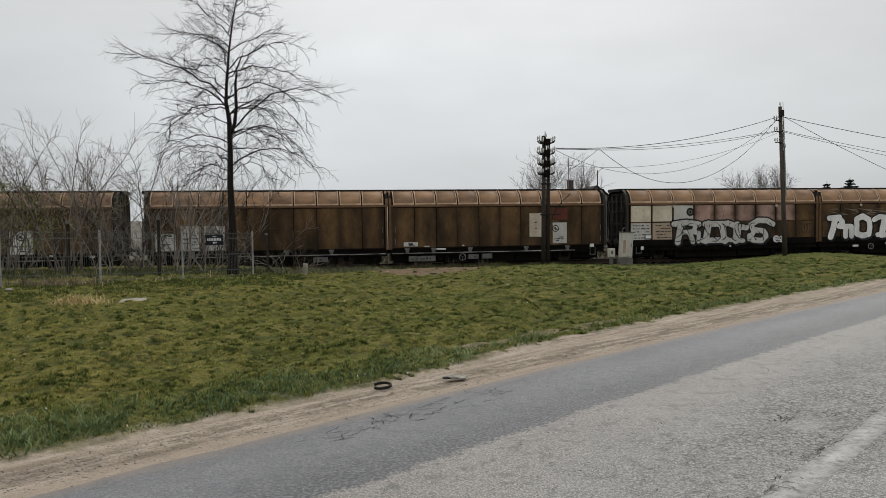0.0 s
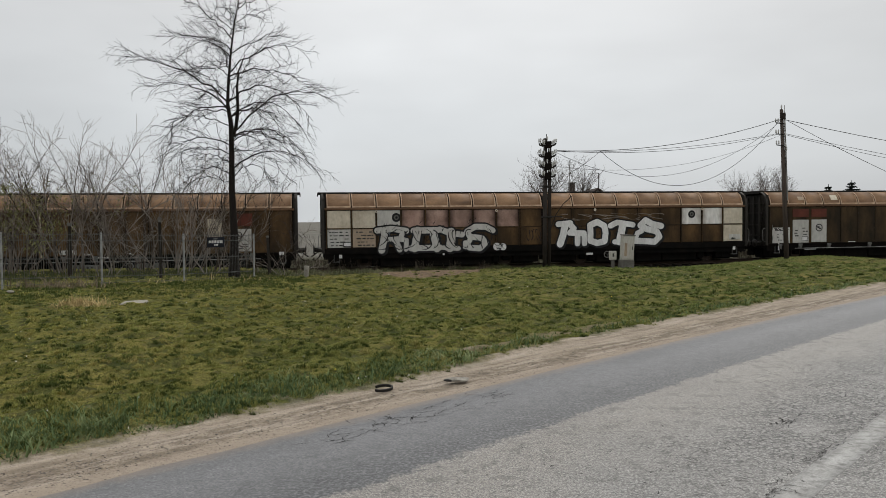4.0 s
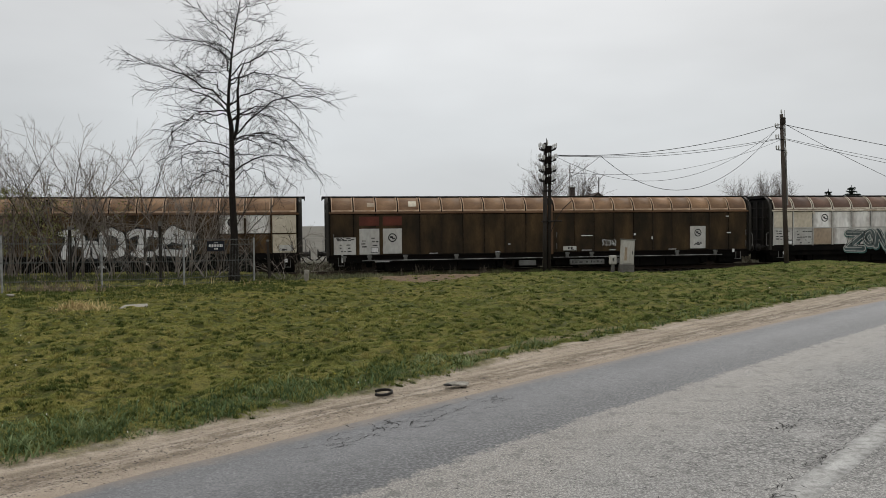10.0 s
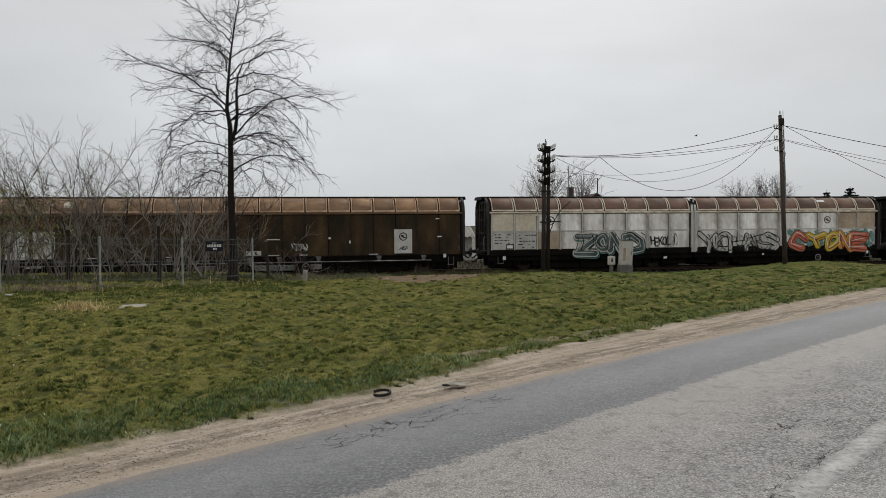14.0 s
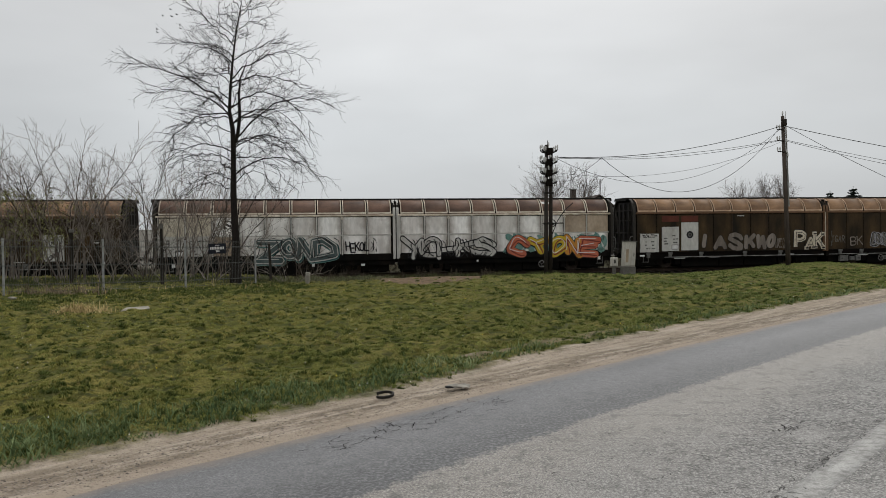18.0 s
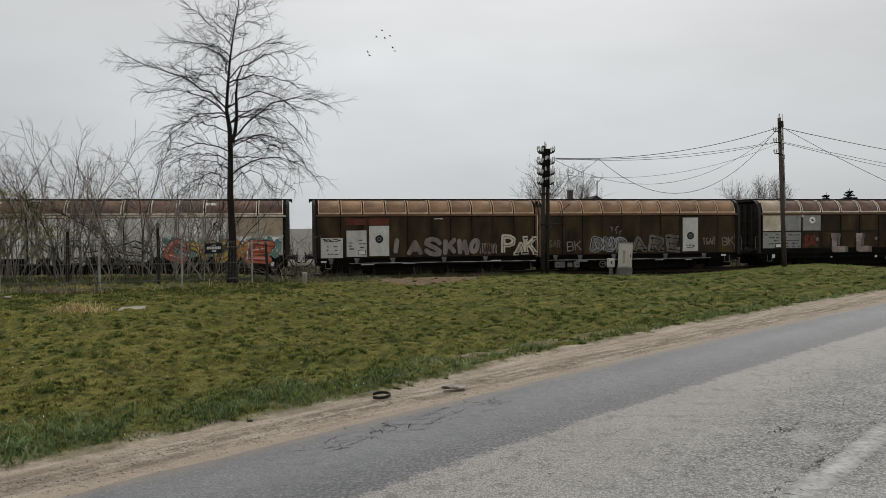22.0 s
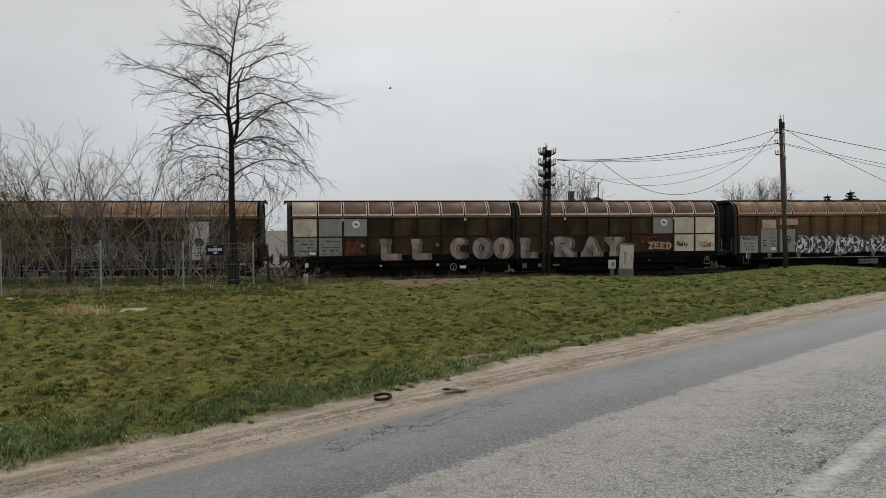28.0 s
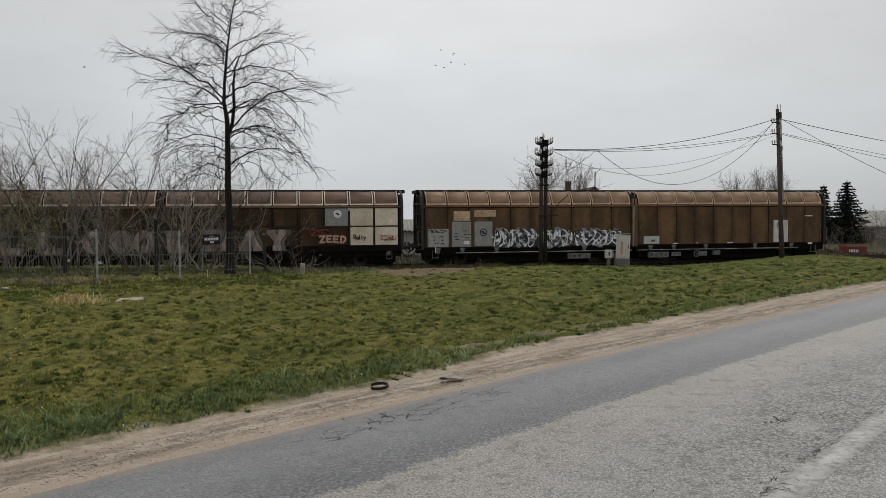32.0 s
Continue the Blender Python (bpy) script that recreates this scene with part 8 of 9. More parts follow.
def cover():
    p = ground_ray(-0.0858, 0.9715, -0.2211)
    t = thing("drain_ring", pose(p.x * 0.977, p.y - 0.16, 0.0, 4, 3, -80) @ Matrix.Diagonal((0.42, 0.45, 0.36, 1)), "dark rusty broken iron ring lying on the sandy verge", "drain cover")
    bm = bmesh.new()
    rows = []
    for i in range(19):
        a = radians(-60 + i * 16)
        rows.append([bm.verts.new((r * math.cos(a) * 1.15, r * math.sin(a), z)) for r, z in ((0.172, -0.02), (0.21, -0.02), (0.21, 0.045), (0.172, 0.05))])
    for r0, r1 in zip(rows, rows[1:]):
        for k in range(4):
            bm.faces.new((r0[k], r0[(k + 1) % 4], r1[(k + 1) % 4], r1[k]))
    bm.faces.new(rows[0]), bm.faces.new(rows[-1])
    part("ring", bm, M_IRON, t)
    q = ground_ray(0.0201, 0.977, -0.2122)
    t = thing("broken_slab", pose(q.x - 0.03, q.y - 0.14, 0.0, 4, 3, 20) @ Matrix.Diagonal((0.55, 0.5, 0.7, 1)), "flat broken stones lying on the sandy verge", "stone")
    rnd = random.Random(8)
    for a, b, s in ((-0.12, 0.0, 0.13), (0.06, 0.04, 0.10), (0.02, -0.07, 0.08), (-0.25, -0.05, 0.07)):
        bm = bmesh.new()
        bmesh.ops.create_icosphere(bm, subdivisions=1, radius=s)
        for v in bm.verts:
            v.co = Vector((v.co.x * (1.3 + 0.3 * rnd.random()) + a, v.co.y * (0.8 + 0.3 * rnd.random()) + b, v.co.z * 0.28 + 0.01))
        part("stone", bm, M_STONE if s > 0.075 else M_IRON, t)
    q = ground_ray(-0.3908, 0.915, -0.0996)
    t = thing("bare_slab", pose(q.x, q.y, q.z - 0.008, 3, -2, 10), "pale flat slab half buried in the lawn", "slab")
    part("slab", box(bmesh.new(), -0.27, 0.26, -0.24, 0.24, -0.12, 0.03, 0.03), M_STONE, t)
    q = ground_ray(-0.595, 1.0, -0.0946)
    bm = bmesh.new()
    bmesh.ops.create_icosphere(bm, subdivisions=2, radius=0.065)
    for v in bm.verts:
        v.co = Vector((v.co.x * (1.5 + 0.3 * rnd.random()), v.co.y, v.co.z * (0.5 + 0.2 * rnd.random())))
    o = part("stone", bm, M_STONE, None)
    o.matrix_world = pose(q.x, q.y, q.z + 0.04, 0, 5, 20)
    tagged(o, "pale stone lying in the grass by the fence", "stone")


cover()
# ---- grass, pebbles, flowers ----


def grass_material(name, cols, lush=False):
    m = bpy.data.materials.new(name)
    m.use_nodes = True
    n, l = m.node_tree.nodes, m.node_tree.links
    b = n["Principled BSDF"]
    b.inputs["Roughness"].default_value = 0.9
    b.inputs["Specular IOR Level"].default_value = 0.04
    g, r, nz, mx = n.new("ShaderNodeNewGeometry"), n.new("ShaderNodeValToRGB"), n.new("ShaderNodeTexNoise"), n.new("ShaderNodeMath")
    nz.inputs["Scale"].default_value, nz.inputs["Detail"].default_value = 6.5, 4
    l.new(g.outputs["Position"], nz.inputs[0])
    mx.operation = "MULTIPLY_ADD"
    mx.inputs[1].default_value = 0.12
    l.new(g.outputs["Random Per Island"], mx.inputs[0])
    k = n.new("ShaderNodeMapRange")
    k.inputs["From Min"].default_value, k.inputs["From Max"].default_value = 0.37, 0.63
    k.inputs["To Max"].default_value = 0.42
    l.new(nz.outputs[0], k.inputs["Value"])
    nb, kb, ab = n.new("ShaderNodeTexNoise"), n.new("ShaderNodeMapRange"), n.new("ShaderNodeMath")
    nb.inputs["Scale"].default_value, nb.inputs["Detail"].default_value = 0.75, 3
    kb.inputs["From Min"].default_value, kb.inputs["From Max"].default_value = 0.36, 0.64
    kb.inputs["To Max"].default_value = 0.40
    l.new(g.outputs["Position"], nb.inputs[0]), l.new(nb.outputs[0], kb.inputs["Value"])
    ab.operation = "ADD"
    l.new(kb.outputs[0], ab.inputs[0])
    l.new(k.outputs[0], ab.inputs[1])
    l.new(ab.outputs[0], mx.inputs[2])
    l.new(mx.outputs[0], r.inputs[0])
    el = r.color_ramp.elements
    el[0].color, el[1].color = (*cols[0], 1), (*cols[-1], 1)
    for i, c in enumerate(cols[1:-1]):
        e = el.new((i + 1) / (len(cols) - 1))
        e.color = (*c, 1)
    last = r.outputs[0]
    if lush:
        # yellower turf by the fence, greener on the mound
        sp, mr, ti = n.new("ShaderNodeSeparateXYZ"), n.new("ShaderNodeMapRange"), n.new("ShaderNodeMix")
        l.new(g.outputs["Position"], sp.inputs[0])
        mr.inputs["From Min"].default_value, mr.inputs["From Max"].default_value = -4.0, 7.0
        l.new(sp.outputs["X"], mr.inputs["Value"])
        ti.data_type, ti.blend_type = "RGBA", "MULTIPLY"
        ti.inputs["B"].default_value = (0.68, 0.84, 0.90, 1)
        l.new(mr.outputs[0], ti.inputs["Factor"]), l.new(last, ti.inputs["A"])
        last = ti.outputs["Result"]
    l.new(last, b.inputs["Base Color"])
    return m


M_GRASS = grass_material("lawn_blades", ((0.150, 0.168, 0.052), (0.212, 0.220, 0.066), (0.265, 0.255, 0.078), (0.312, 0.272, 0.094), (0.345, 0.280, 0.118)), True)
M_TUFT = grass_material("olive_lawn_tufts", ((0.100, 0.118, 0.032), (0.165, 0.178, 0.046), (0.230, 0.226, 0.060), (0.29, 0.25, 0.08)), True)
# Dark green for real clumps by the fence and for tuft shadows on the lawn.
M_DARKTUFT = grass_material("dark_green_and_shadow_tufts", ((0.032, 0.046, 0.014), (0.056, 0.075, 0.022), (0.09, 0.11, 0.033), (0.15, 0.16, 0.052)))
M_WEED = grass_material("drab_weeds", ((0.05, 0.062, 0.032), (0.095, 0.108, 0.058), (0.16, 0.158, 0.092), (0.24, 0.215, 0.15)))
M_THICKET = grass_material("brown_green_rough_grass", ((0.026, 0.034, 0.014), (0.050, 0.060, 0.024), (0.080, 0.084, 0.038), (0.13, 0.12, 0.068)))
M_STALK = grass_material("dead_grey_brown_stalks", ((0.024, 0.022, 0.016), (0.048, 0.042, 0.031), (0.085, 0.072, 0.054), (0.14, 0.12, 0.09)))
M_RANK = grass_material("rank_verge_grass", ((0.046, 0.074, 0.034), (0.092, 0.132, 0.056), (0.165, 0.205, 0.092), (0.34, 0.375, 0.215)))
M_STRAW = grass_material("dry_straw", ((0.20, 0.15, 0.07), (0.38, 0.29, 0.14), (0.55, 0.44, 0.23), (0.68, 0.58, 0.36)))
M_REED = grass_material("dead_pinkish_brown_grass", ((0.09, 0.068, 0.046), (0.18, 0.14, 0.098), (0.30, 0.24, 0.175)))


def blades(name, n, place, height, width, mat, label, seed, lean=0.5):
    """A field of grass blades: place(rng, n) gives x, y; each blade is a bent sliver of two faces."""
    rng = np.random.RandomState(seed)
    x, y, *dome = place(rng, n)
    n = len(x)
    z = ground_z(x, y) + lawn_lift(x, y)
    h = height[0] + (height[1] - height[0]) * rng.rand(n) ** 1.5
    h = h * (0.3 + 1.0 * lumps(x, y, 0.22, 5) + 0.55 * lumps(x, y, 0.8, 6))
    a = rng.rand(n) * 2 * np.pi
    d = np.stack([np.cos(a), np.sin(a), np.zeros(n)], 1)
    ln = rng.rand(n)[:, None] * lean
    b = rng.rand(n) * 2 * np.pi
    tip = np.stack([np.cos(b), np.sin(b), np.zeros(n)], 1) * ln
    if dome:                                    # blades of a tuft lean outwards and are tallest in its middle
        out, turf = dome
        h = h * turf
        tip = tip * 0.5 + out * 0.9
    base = np.stack([x, y, z - 0.01], 1)
    far = np.maximum(1.0, np.hypot(x, y) / 7.0)
    h = h * (0.88 + 0.12 * far)
    w = (width * far * (0.6 + 0.8 * rng.rand(n)))[:, None]
    mid = base + tip * h[:, None] * 0.35 + np.array([0, 0, 0.6]) * h[:, None]
    top = base + tip * h[:, None] + np.array([0, 0, 0.95]) * h[:, None]
    verts = np.stack([base - d * w, base + d * w, mid + d * w * 0.7, mid - d * w * 0.7, top], 1).reshape(-1, 3)
    o = np.arange(n)[:, None] * 5
    faces = np.concatenate([o + np.array([[0, 1, 2]]), o + np.array([[0, 2, 3]]), o + np.array([[3, 2, 4]])], 0)
    ob = part(name, raw_mesh(name, verts, faces, mat), None)
    return tagged(ob, label, "grass", kind="stuff")


def lawn_places(rng, n):
    rho = 1 / (1 / 6.0 - rng.rand(n) * (1 / 6.0 - 1 / 42.0))
    ang = np.radians(rng.uniform(-36, 37, n))
    x, y = rho * np.sin(ang), rho * np.cos(ang)
    s, m = (x + y) * 0.70711, (y - x) * 0.70711
    r = m - edge_n(s)
    q = -((x - SIDE.x) * RAIL_N.x + (y - SIDE.y) * RAIL_N.y)
    edge = 0.90 + 0.20 * smooth(5.0, 8.0, s) + 0.10 * np.sin(s * 2.3) * np.sin(s * 5.1 + 1) + 0.07 * np.sin(s * 11)
    patch = 0.9 * lumps(x, y, 0.20, 31) + 1.0 * lumps(x, y, 0.11, 7) - 0.9
    bare = (q < 13.7 + 2.4 * lumps(x, y, 0.9, 12) - 1.2 * np.abs(x + 0.8) ** 1.8) & (rng.rand(n) < 0.90)
    worn = (np.abs(r - 1.55 + 0.3 * (lumps(x, y, 0.8, 41) - 0.5)) < 0.16) & (s > 6.2) & (s < 10.0) & (rng.rand(n) < 0.8)
    ok = (r > edge) & (q > 2.6) & ~bare & ~worn & (rng.rand(n) < 0.66 + 0.85 * patch)
    return x[ok], y[ok]


blades("lawn_grass", 150000, lawn_places, (0.010, 0.026), 0.0046, M_TUFT, "short olive lawn grass between the tufts", 1, 1.7)


def tuft_places(rng, n):
    """Dense little domes of turf with bare, dark gaps between them."""
    cx, cy = lawn_places(rng, 24000)
    k = rng.randint(0, len(cx), n)
    size = (0.0046 * np.hypot(cx, cy) * rng.uniform(0.55, 1.5, len(cx)))[k]
    a, d = rng.rand(n) * 2 * np.pi, np.sqrt(rng.rand(n))
    out = np.stack([np.cos(a), np.sin(a), np.zeros(n)], 1) * d[:, None]
    x, y = cx[k] + out[:, 0] * size, cy[k] + out[:, 1] * size
    s, m = (x + y) * 0.70711, (y - x) * 0.70711
    ok = m - edge_n(s) > 0.86
    return x[ok], y[ok], out[ok], ((0.5 + 0.9 * (1 - d * d)) * (0.8 + size / 0.30))[ok]


blades("grass_tufts", 430000, tuft_places, (0.014, 0.033), 0.0042, M_GRASS, "short patchy green and yellowing turf in tufts", 2, 1.0)


def shadow_clump_places(rng, n):
    """Small darker clumps dotted over the lawn as the shadows of its tufts."""
    cx, cy = lawn_places(rng, 8000)
    k = rng.randint(0, len(cx), n)
    size = (0.0044 * np.hypot(cx, cy) * rng.uniform(0.4, 1.4, len(cx)))[k]
    a, d = rng.rand(n) * 2 * np.pi, np.sqrt(rng.rand(n))
    out = np.stack([np.cos(a), np.sin(a), np.zeros(n)], 1) * d[:, None]
    return cx[k] + out[:, 0] * size, cy[k] + out[:, 1] * size * 0.8, out, (0.6 + 0.8 * (1 - d * d)) * (0.9 + size / 0.3)


blades("tuft_shadow_clumps", 150000, shadow_clump_places, (0.015, 0.036), 0.0042, M_DARKTUFT, "dark green clumps that stand for shadows among the lawn tufts", 12, 0.9)


def rank_places(rng, n):
    s = -1 + 22 * rng.rand(n) ** 1.7
    lump = 0.5 + 0.5 * np.sin(s * 1.7) * np.sin(s * 0.6 + 1)
    r = 0.90 + 0.2 * smooth(5.0, 8.0, s) + np.abs(rng.randn(n)) * (0.20 + 0.36 * lump) * np.where(s < 6, 1.0, 0.6) + 0.05 * np.sin(s * 4.1)
    m = edge_n(s) + r
    ok = rng.rand(n) < np.clip(1.3 - s / 6.5, 0.07, 1.0) * (0.25 + 1.1 * lumps(s, r, 0.5, 15))
    s, m = s[ok], m[ok]
    return (s - m) * 0.70711, (s + m) * 0.70711


blades("verge_grass", 32000, rank_places, (0.025, 0.095), 0.0058, M_RANK, "taller dark green grass along the sandy verge", 3, 1.5)


def crest_places(rng, n):
    u = rng.uniform(-26, 30, n)
    u = u[(u < -5.0) | (u > 2.6) | (rng.rand(n) < 0.05)]
    q = rng.uniform(3.0, 6.5, len(u))
    x = SIDE.x + RAIL_D.x * u - RAIL_N.x * q
    y = SIDE.y + RAIL_D.y * u - RAIL_N.y * q
    return x, y


blades("crest_grass", 26000, crest_places, (0.012, 0.045), 0.0035, M_GRASS, "rough grass on the bank above the rails", 4, 0.8)


def dry_places(rng, n):
    k = rng.rand(n)
    x = np.where(k < 0.8, -7.75 + rng.randn(n) * 0.26, rng.uniform(-17, -6.0, n))
    y = np.where(k < 0.8, 15.5 + rng.randn(n) * 0.24, x * 0.80 + 30.2 + rng.randn(n) * 0.7)
    return x, y


blades("dry_grass", 620, dry_places, (0.06, 0.20), 0.0042, M_STRAW, "tall dry straw-coloured grass by the fence", 5, 1.3)


def weed_places(rng, n):
    c = rng.randint(0, 26, n)
    cx = np.linspace(-7.8, -3.4, 26) + 0.5 * np.sin(np.arange(26) * 2.1)
    cy = 30.5 + 1.8 * np.sin(np.arange(26) * 1.3) + np.linspace(0, 2.4, 26)
    return cx[c] + rng.randn(n) * 0.28, cy[c] + rng.randn(n) * 0.28


blades("bank_weeds", 7000, weed_places, (0.03, 0.13), 0.0035, M_WEED, "rough weeds along the bank", 6, 0.9)


def thicket_places(rng, n):
    x = rng.uniform(-20, -6.2, n)
    y = 25.0 + 0.42 * (x + 12) + rng.rand(n) * (6.5 - 0.25 * (x + 12))
    ok = rng.rand(n) < 0.25 + 0.9 * lumps(x, y, 1.1, 19)
    return x[ok], y[ok]


blades("rough_grass", 22000, thicket_places, (0.03, 0.11), 0.0036, M_THICKET, "rough olive grass under the shrubs", 8, 0.9)


def fence_tuft_places(rng, n):
    """Greener, longer clumps in the grass before and under the fence."""
    cx = rng.uniform(-16, -4.5, 170)
    cy = 25.5 + 0.9 * (cx + 7) - rng.rand(170) ** 1.3 * 7.5
    k = rng.randint(0, 170, n)
    return cx[k] + rng.randn(n) * 0.30, cy[k] + rng.randn(n) * 0.20


blades("fence_tufts", 20000, fence_tuft_places, (0.02, 0.07), 0.0040, M_DARKTUFT, "longer dark green clumps of grass before the fence", 17, 1.0)


def reed_places(rng, n):
    return -11.3 + rng.randn(n) * 0.75, 21.2 + rng.randn(n) * 0.35


blades("dead_grass", 420, reed_places, (0.06, 0.27), 0.0030, M_REED, "tall dead brown grass at the foot of the fence", 16, 1.2)


def earth_weed_places(rng, n):
    c = rng.randint(0, 40, n)
    u = (np.linspace(-6.0, 5.0, 40) + 0.4 * np.sin(np.arange(40) * 2.7))[c] + rng.randn(n) * 0.16
    q = (4.6 + 1.0 * np.sin(np.arange(40) * 1.9))[c] + rng.randn(n) * 0.2
    return SIDE.x + RAIL_D.x * u - RAIL_N.x * q, SIDE.y + RAIL_D.y * u - RAIL_N.y * q


blades("earth_weeds", 4200, earth_weed_places, (0.03, 0.13), 0.003, M_THICKET, "low brown weeds on the bare earth by the rails", 10, 1.1)


def stalk_places(rng, n):
    """Dead weeds standing in a few thin clumps before the rails."""
    c = rng.randint(0, 13, n)
    u = (np.linspace(-7.6, 1.2, 13) + 0.35 * np.sin(np.arange(13) * 3.1))[c] + rng.randn(n) * 0.17
    q = (5.2 + 0.8 * np.sin(np.arange(13) * 2.3))[c] + rng.randn(n) * 0.15
    return SIDE.x + RAIL_D.x * u - RAIL_N.x * q, SIDE.y + RAIL_D.y * u - RAIL_N.y * q


blades("dead_stalks", 420, stalk_places, (0.10, 0.36), 0.0017, M_STALK, "thin dead weed stalks before the rails", 14, 0.7)


def behind_places(rng, n):
    u = rng.uniform(-20, 34, n)
    q = rng.uniform(-13, -3.2, n)
    return SIDE.x + RAIL_D.x * u - RAIL_N.x * q, SIDE.y + RAIL_D.y * u - RAIL_N.y * q


blades("trackside_weeds", 12000, behind_places, (0.04, 0.16), 0.004, M_STALK, "drab weeds behind the rails", 7, 0.9)


def pebble_field():
    rng = np.random.RandomState(9)
    n = 13000
    r = np.clip(0.42 + 0.17 * rng.randn(n), 0.05, 1.2)
    s = 0.5 + 22 * rng.rand(n) ** 1.6
    m = edge_n(s) + r
    x, y = (s - m) * 0.70711, (s + m) * 0.70711
    z = ground_z(x, y) + lawn_lift(x, y)
    rad = 0.002 + 0.007 * rng.rand(n) ** 4
    base = np.stack([x, y, z], 1)
    dirs = np.array([[1, 0, 0], [0, 1, 0], [-1, 0, 0], [0, -1, 0], [0, 0, 0.8]])
    jit = (1 + 0.35 * rng.randn(n, 5, 1)) * np.array([1.4, 1.0, 0.6])
    verts = (base[:, None, :] + dirs[None] * rad[:, None, None] * jit).reshape(-1, 3)
    o = np.arange(n)[:, None] * 5
    faces = np.concatenate([o + np.array([[a, b, 4]]) for a, b in ((0, 1), (1, 2), (2, 3), (3, 0))], 0)
    tagged(part("pebbles", raw_mesh("pebbles", verts, faces, M_PEBBLE), None), "small stones scattered on the sandy verge", "pebbles", kind="stuff")


pebble_field()


def flowers(name, n, mat, seed, label):
    rng = np.random.RandomState(seed)
    x, y = lawn_places(rng, n)
    n = len(x)
    z = ground_z(x, y) + 0.07
    verts, faces = [], []
    for i in range(n):
        o = len(verts)
        r = 0.0007 * math.hypot(x[i], y[i])
        for k in range(6):
            verts.append((x[i] + r * math.cos(k * math.tau / 6), y[i] + r * math.sin(k * math.tau / 6), z[i] + 0.004 * (k % 2)))
        verts.append((x[i], y[i], z[i] + 0.02))
        for k in range(6):
            faces.append((o + k, o + (k + 1) % 6, o + 6))
    tagged(part(name, raw_mesh(name, verts, faces, mat), None), label, "flowers", kind="stuff")


flowers("dandelions", 60, M_DANDELION, 21, "yellow dandelions dotted over the lawn")
flowers("daisies", 130, M_DAISY, 22, "white daisies dotted over the lawn")

# ---- birds ----


def bird(wing):
    b = thing("bird", Matrix.Identity(4), "small dark bird in flight under the overcast sky", "bird", "flock of birds")
    bm = bmesh.new()
    ring_tube(bm, [(-0.17, 0, 0), (-0.05, 0, 0.01), (0.08, 0, 0.015), (0.16, 0, 0.01), (0.2, 0, 0.0)], [0.01, 0.05, 0.05, 0.03, 0.006], 8)
    part("body", bm, M_BIRD, b, smooth_shade=True)
    for s in (-1, 1):
        bm = bmesh.new()
        v = [bm.verts.new(p) for p in ((0.07, 0, 0.02), (-0.06, 0, 0.02), (-0.12, s * 0.3, 0.02 + wing), (0.0, s * 0.2, 0.02 + wing * 0.8))]
        f = bm.faces.new(v)
        r = bmesh.ops.extrude_face_region(bm, geom=[f])
        bmesh.ops.translate(bm, vec=(0, 0, 0.012), verts=[e for e in r["geom"] if isinstance(e, bmesh.types.BMVert)])
        part("wing", bm, M_BIRD, b)
    return b


FLOCK = [(k, bird(0.08 + 0.03 * (k % 3))) for k in range(8)]
SECOND_FLOCK = [(k, bird(0.07 + 0.04 * (k % 2))) for k in range(7)]
LONE_BIRD = bird(0.1)

# ---- what moves ----
TRAVEL = ((0.0, 0.0), (3.0, 13.36), (6.0, 26.77), (9.0, 40.08), (12.0, 53.34), (15.0, 66.78), (18.0, 80.43), (21.0, 94.25), (24.0, 108.28), (27.0, 122.49), (30.0, 136.75), (32.0, 146.34))


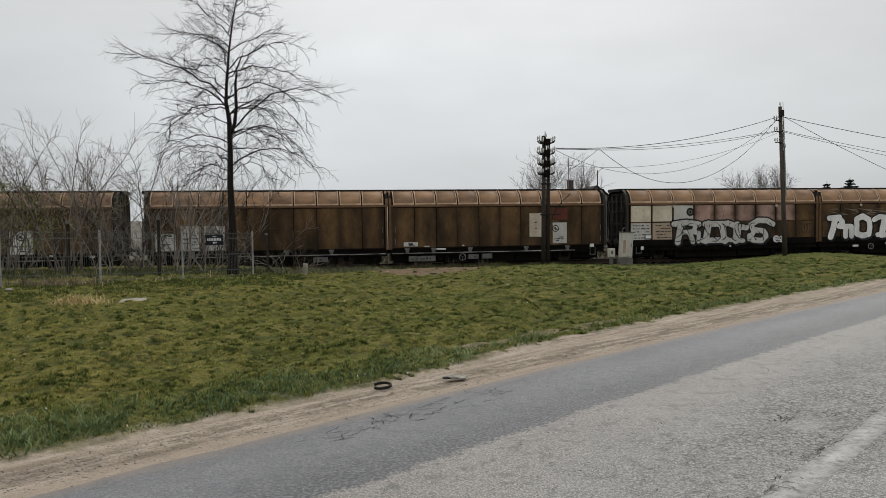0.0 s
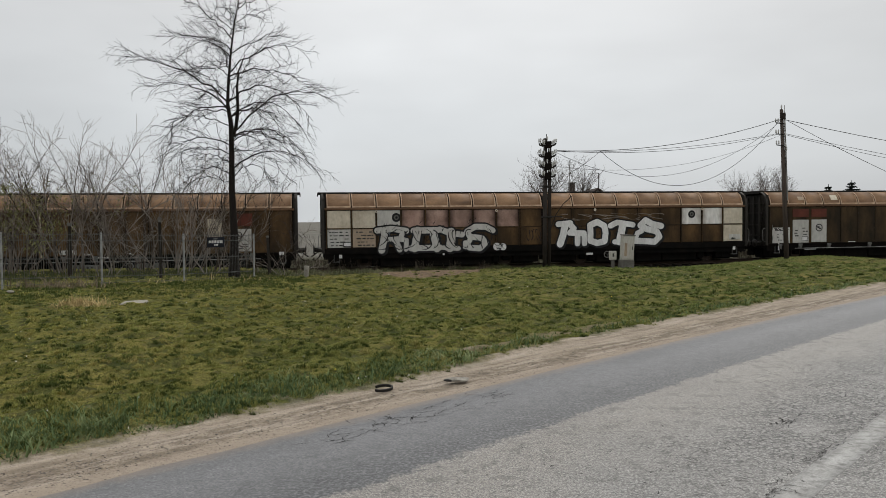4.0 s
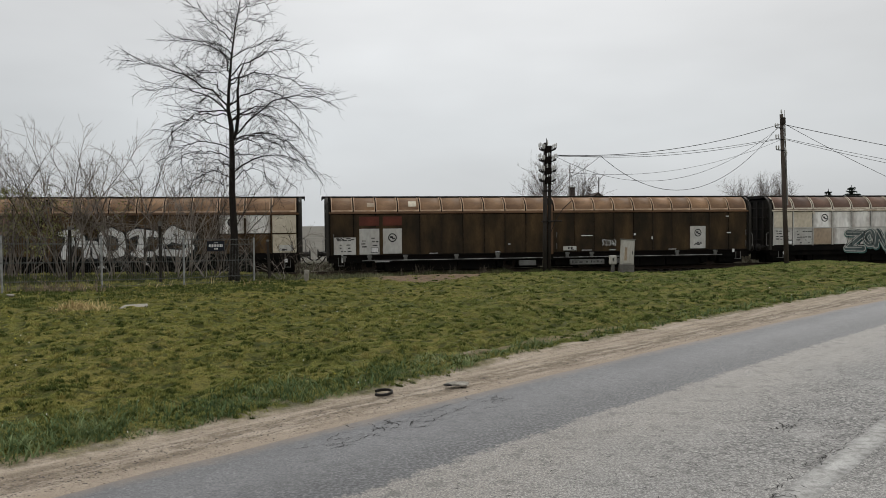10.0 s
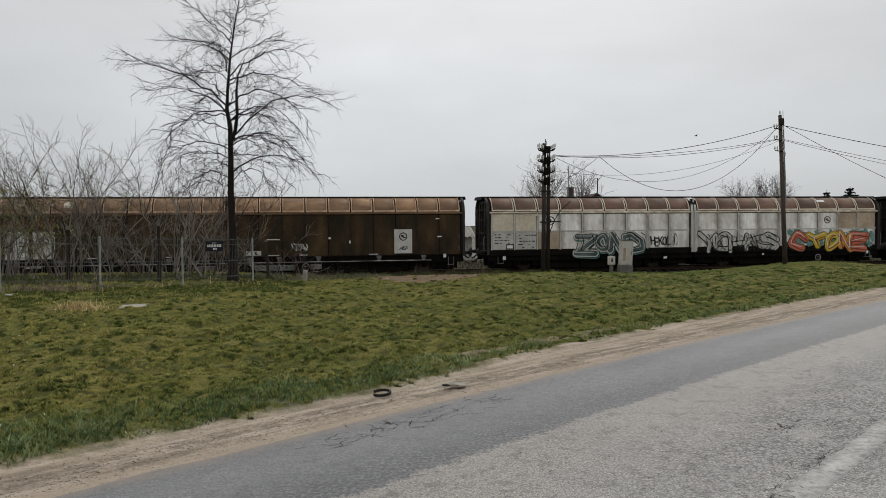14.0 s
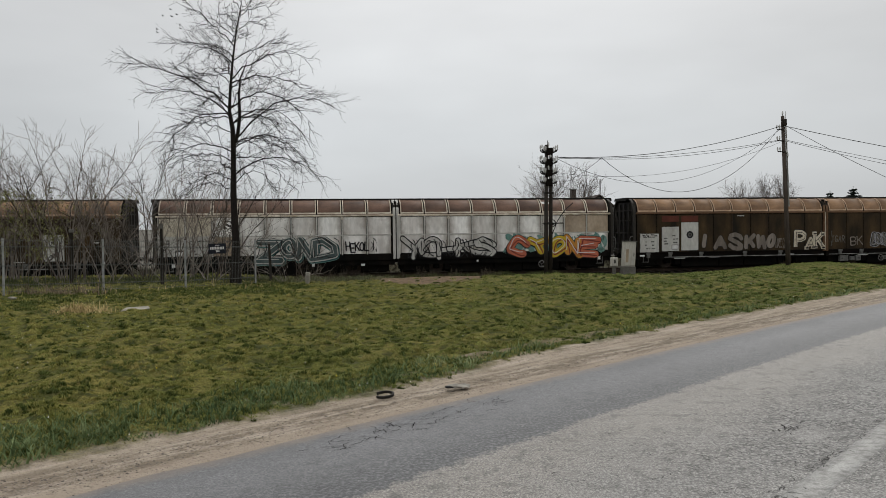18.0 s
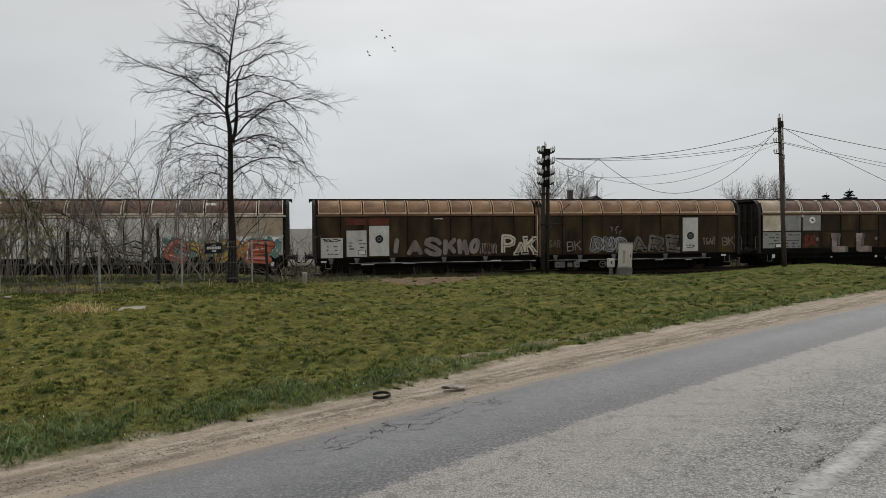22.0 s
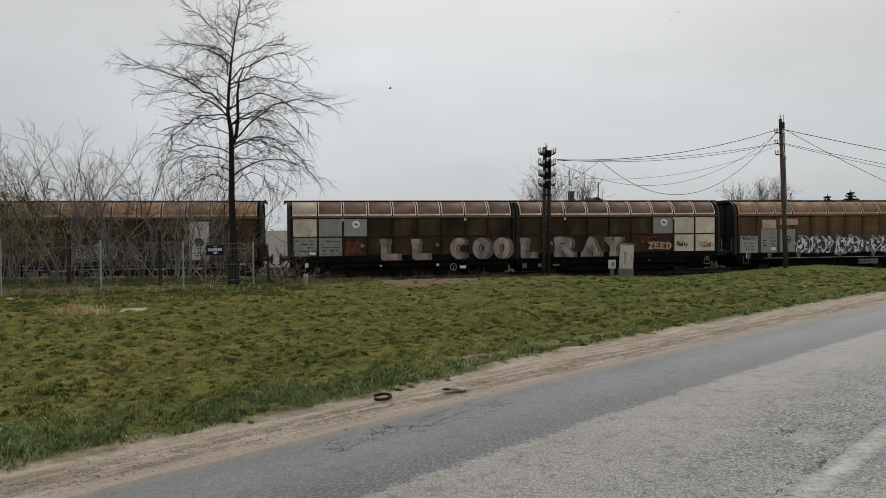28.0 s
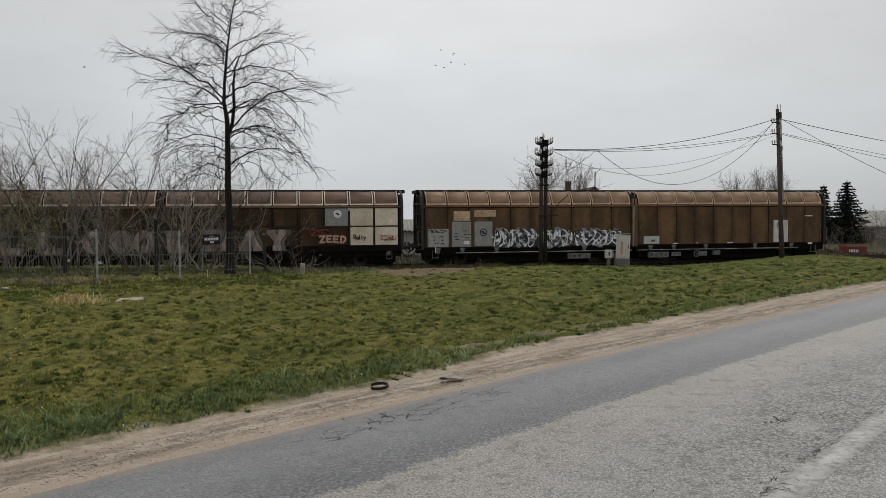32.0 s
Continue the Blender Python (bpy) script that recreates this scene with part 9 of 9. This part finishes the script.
def motions():
    ts, vs = [t for t, v in TRAVEL], [v for t, v in TRAVEL]
    lean = math.degrees(math.atan(GRADE))
    for w, u in WAGONS:
        rows = []
        for t, v in TRAVEL:
            p = on_track(u - v)
            rows.append((t, pose(p.x, p.y, p.z, 0, -lean, math.degrees(RAIL_TURN))))
        walk(w, rows)
    steps = [i * 0.125 for i in range(257)]
    turns = [-math.degrees(float(np.interp(t, ts, vs)) / 0.46) for t in steps]
    for ws in WHEELS:
        x, y, z = ws.location
        walk(ws, [(t, pose(x, y, z, 0, a, 0)) for t, a in zip(steps, turns)])
    first = ((0, -171.1, 133.4, 38.0), (14.5, -74.0, 114.0, 31.0), (16.5, -46.9, 110.0, 31.1), (17, -46.2, 109.0, 31.1), (17.5, -43.9, 108.0, 30.9), (18, -39.8, 107.0, 31.9), (18.5, -34.8, 106.0, 32.3), (19, -29.1, 104.0, 32.1), (19.5, -23.9, 102.0, 31.1), (20, -20.6, 100.0, 30.2), (21, -13.8, 97.0, 28.1), (21.5, -11.1, 96.3, 26.2), (22.5, -5.3, 101.8, 26.6), (23.5, -0.1, 108.8, 28.1),
             (24.5, 6.9, 121.5, 30.1), (25.5, 19.2, 144.6, 36.4), (27.5, 59.1, 214.3, 60.8), (32, 188.3, 348.2, 142.0))
    second = ((0, -60.0, 130.0, 0.6), (26, -30.0, 91.0, 0.6), (28, -25.5, 91.0, 2.2), (29, -21.4, 91.3, 16.6), (30, -12.3, 92.7, 18.6), (30.5, -7.9, 97.8, 20.7), (31.2, -3.8, 112.7, 24.3), (32, -0.3, 136.8, 31.2))
    lone = ((0, 24.0, 85.5, 82.3), (12, 25.8, 84.5, 18.6), (12.5, 26.6, 84.7, 16.6), (13, 27.4, 84.7, 14.5), (13.5, 28.2, 84.7, 13.2), (16, 33.7, 88.7, 6.2), (17, 62.0, 95.0, 6.0), (20, 62.0, 95.0, 60.0), (22, -1.5, 88.0, 42.0), (23, 3.1, 88.0, 27.5), (24, 7.8, 88.0, 24.5), (25, 12.4, 88.0, 21.5), (25.7, 14.0, 88.0, 20.0), (26.3, 11.5, 88.0, 18.6),
            (27, 5.6, 88.3, 18.2), (27.5, -1.2, 88.4, 18.3), (28, -6.6, 88.2, 18.4), (28.5, -10.8, 87.9, 17.6), (32, -46.9, 97.5, 21.6))
    for flock, way in ((FLOCK, first), (SECOND_FLOCK, second)):
        for k, b in flock:
            ox, oz = 1.9 * math.sin(k * 2.3), 1.5 * math.cos(k * 1.7 + 0.4)
            walk(b, [(t, pose(x + ox + 0.05 * k * (t - 23), y + k * 0.5, z + oz, 0, 0, 10 * math.sin(k))) for t, x, y, z in way])
    walk(LONE_BIRD, [(t, pose(x, y, z, 0, 0, 180)) for t, x, y, z in lone])


motions()
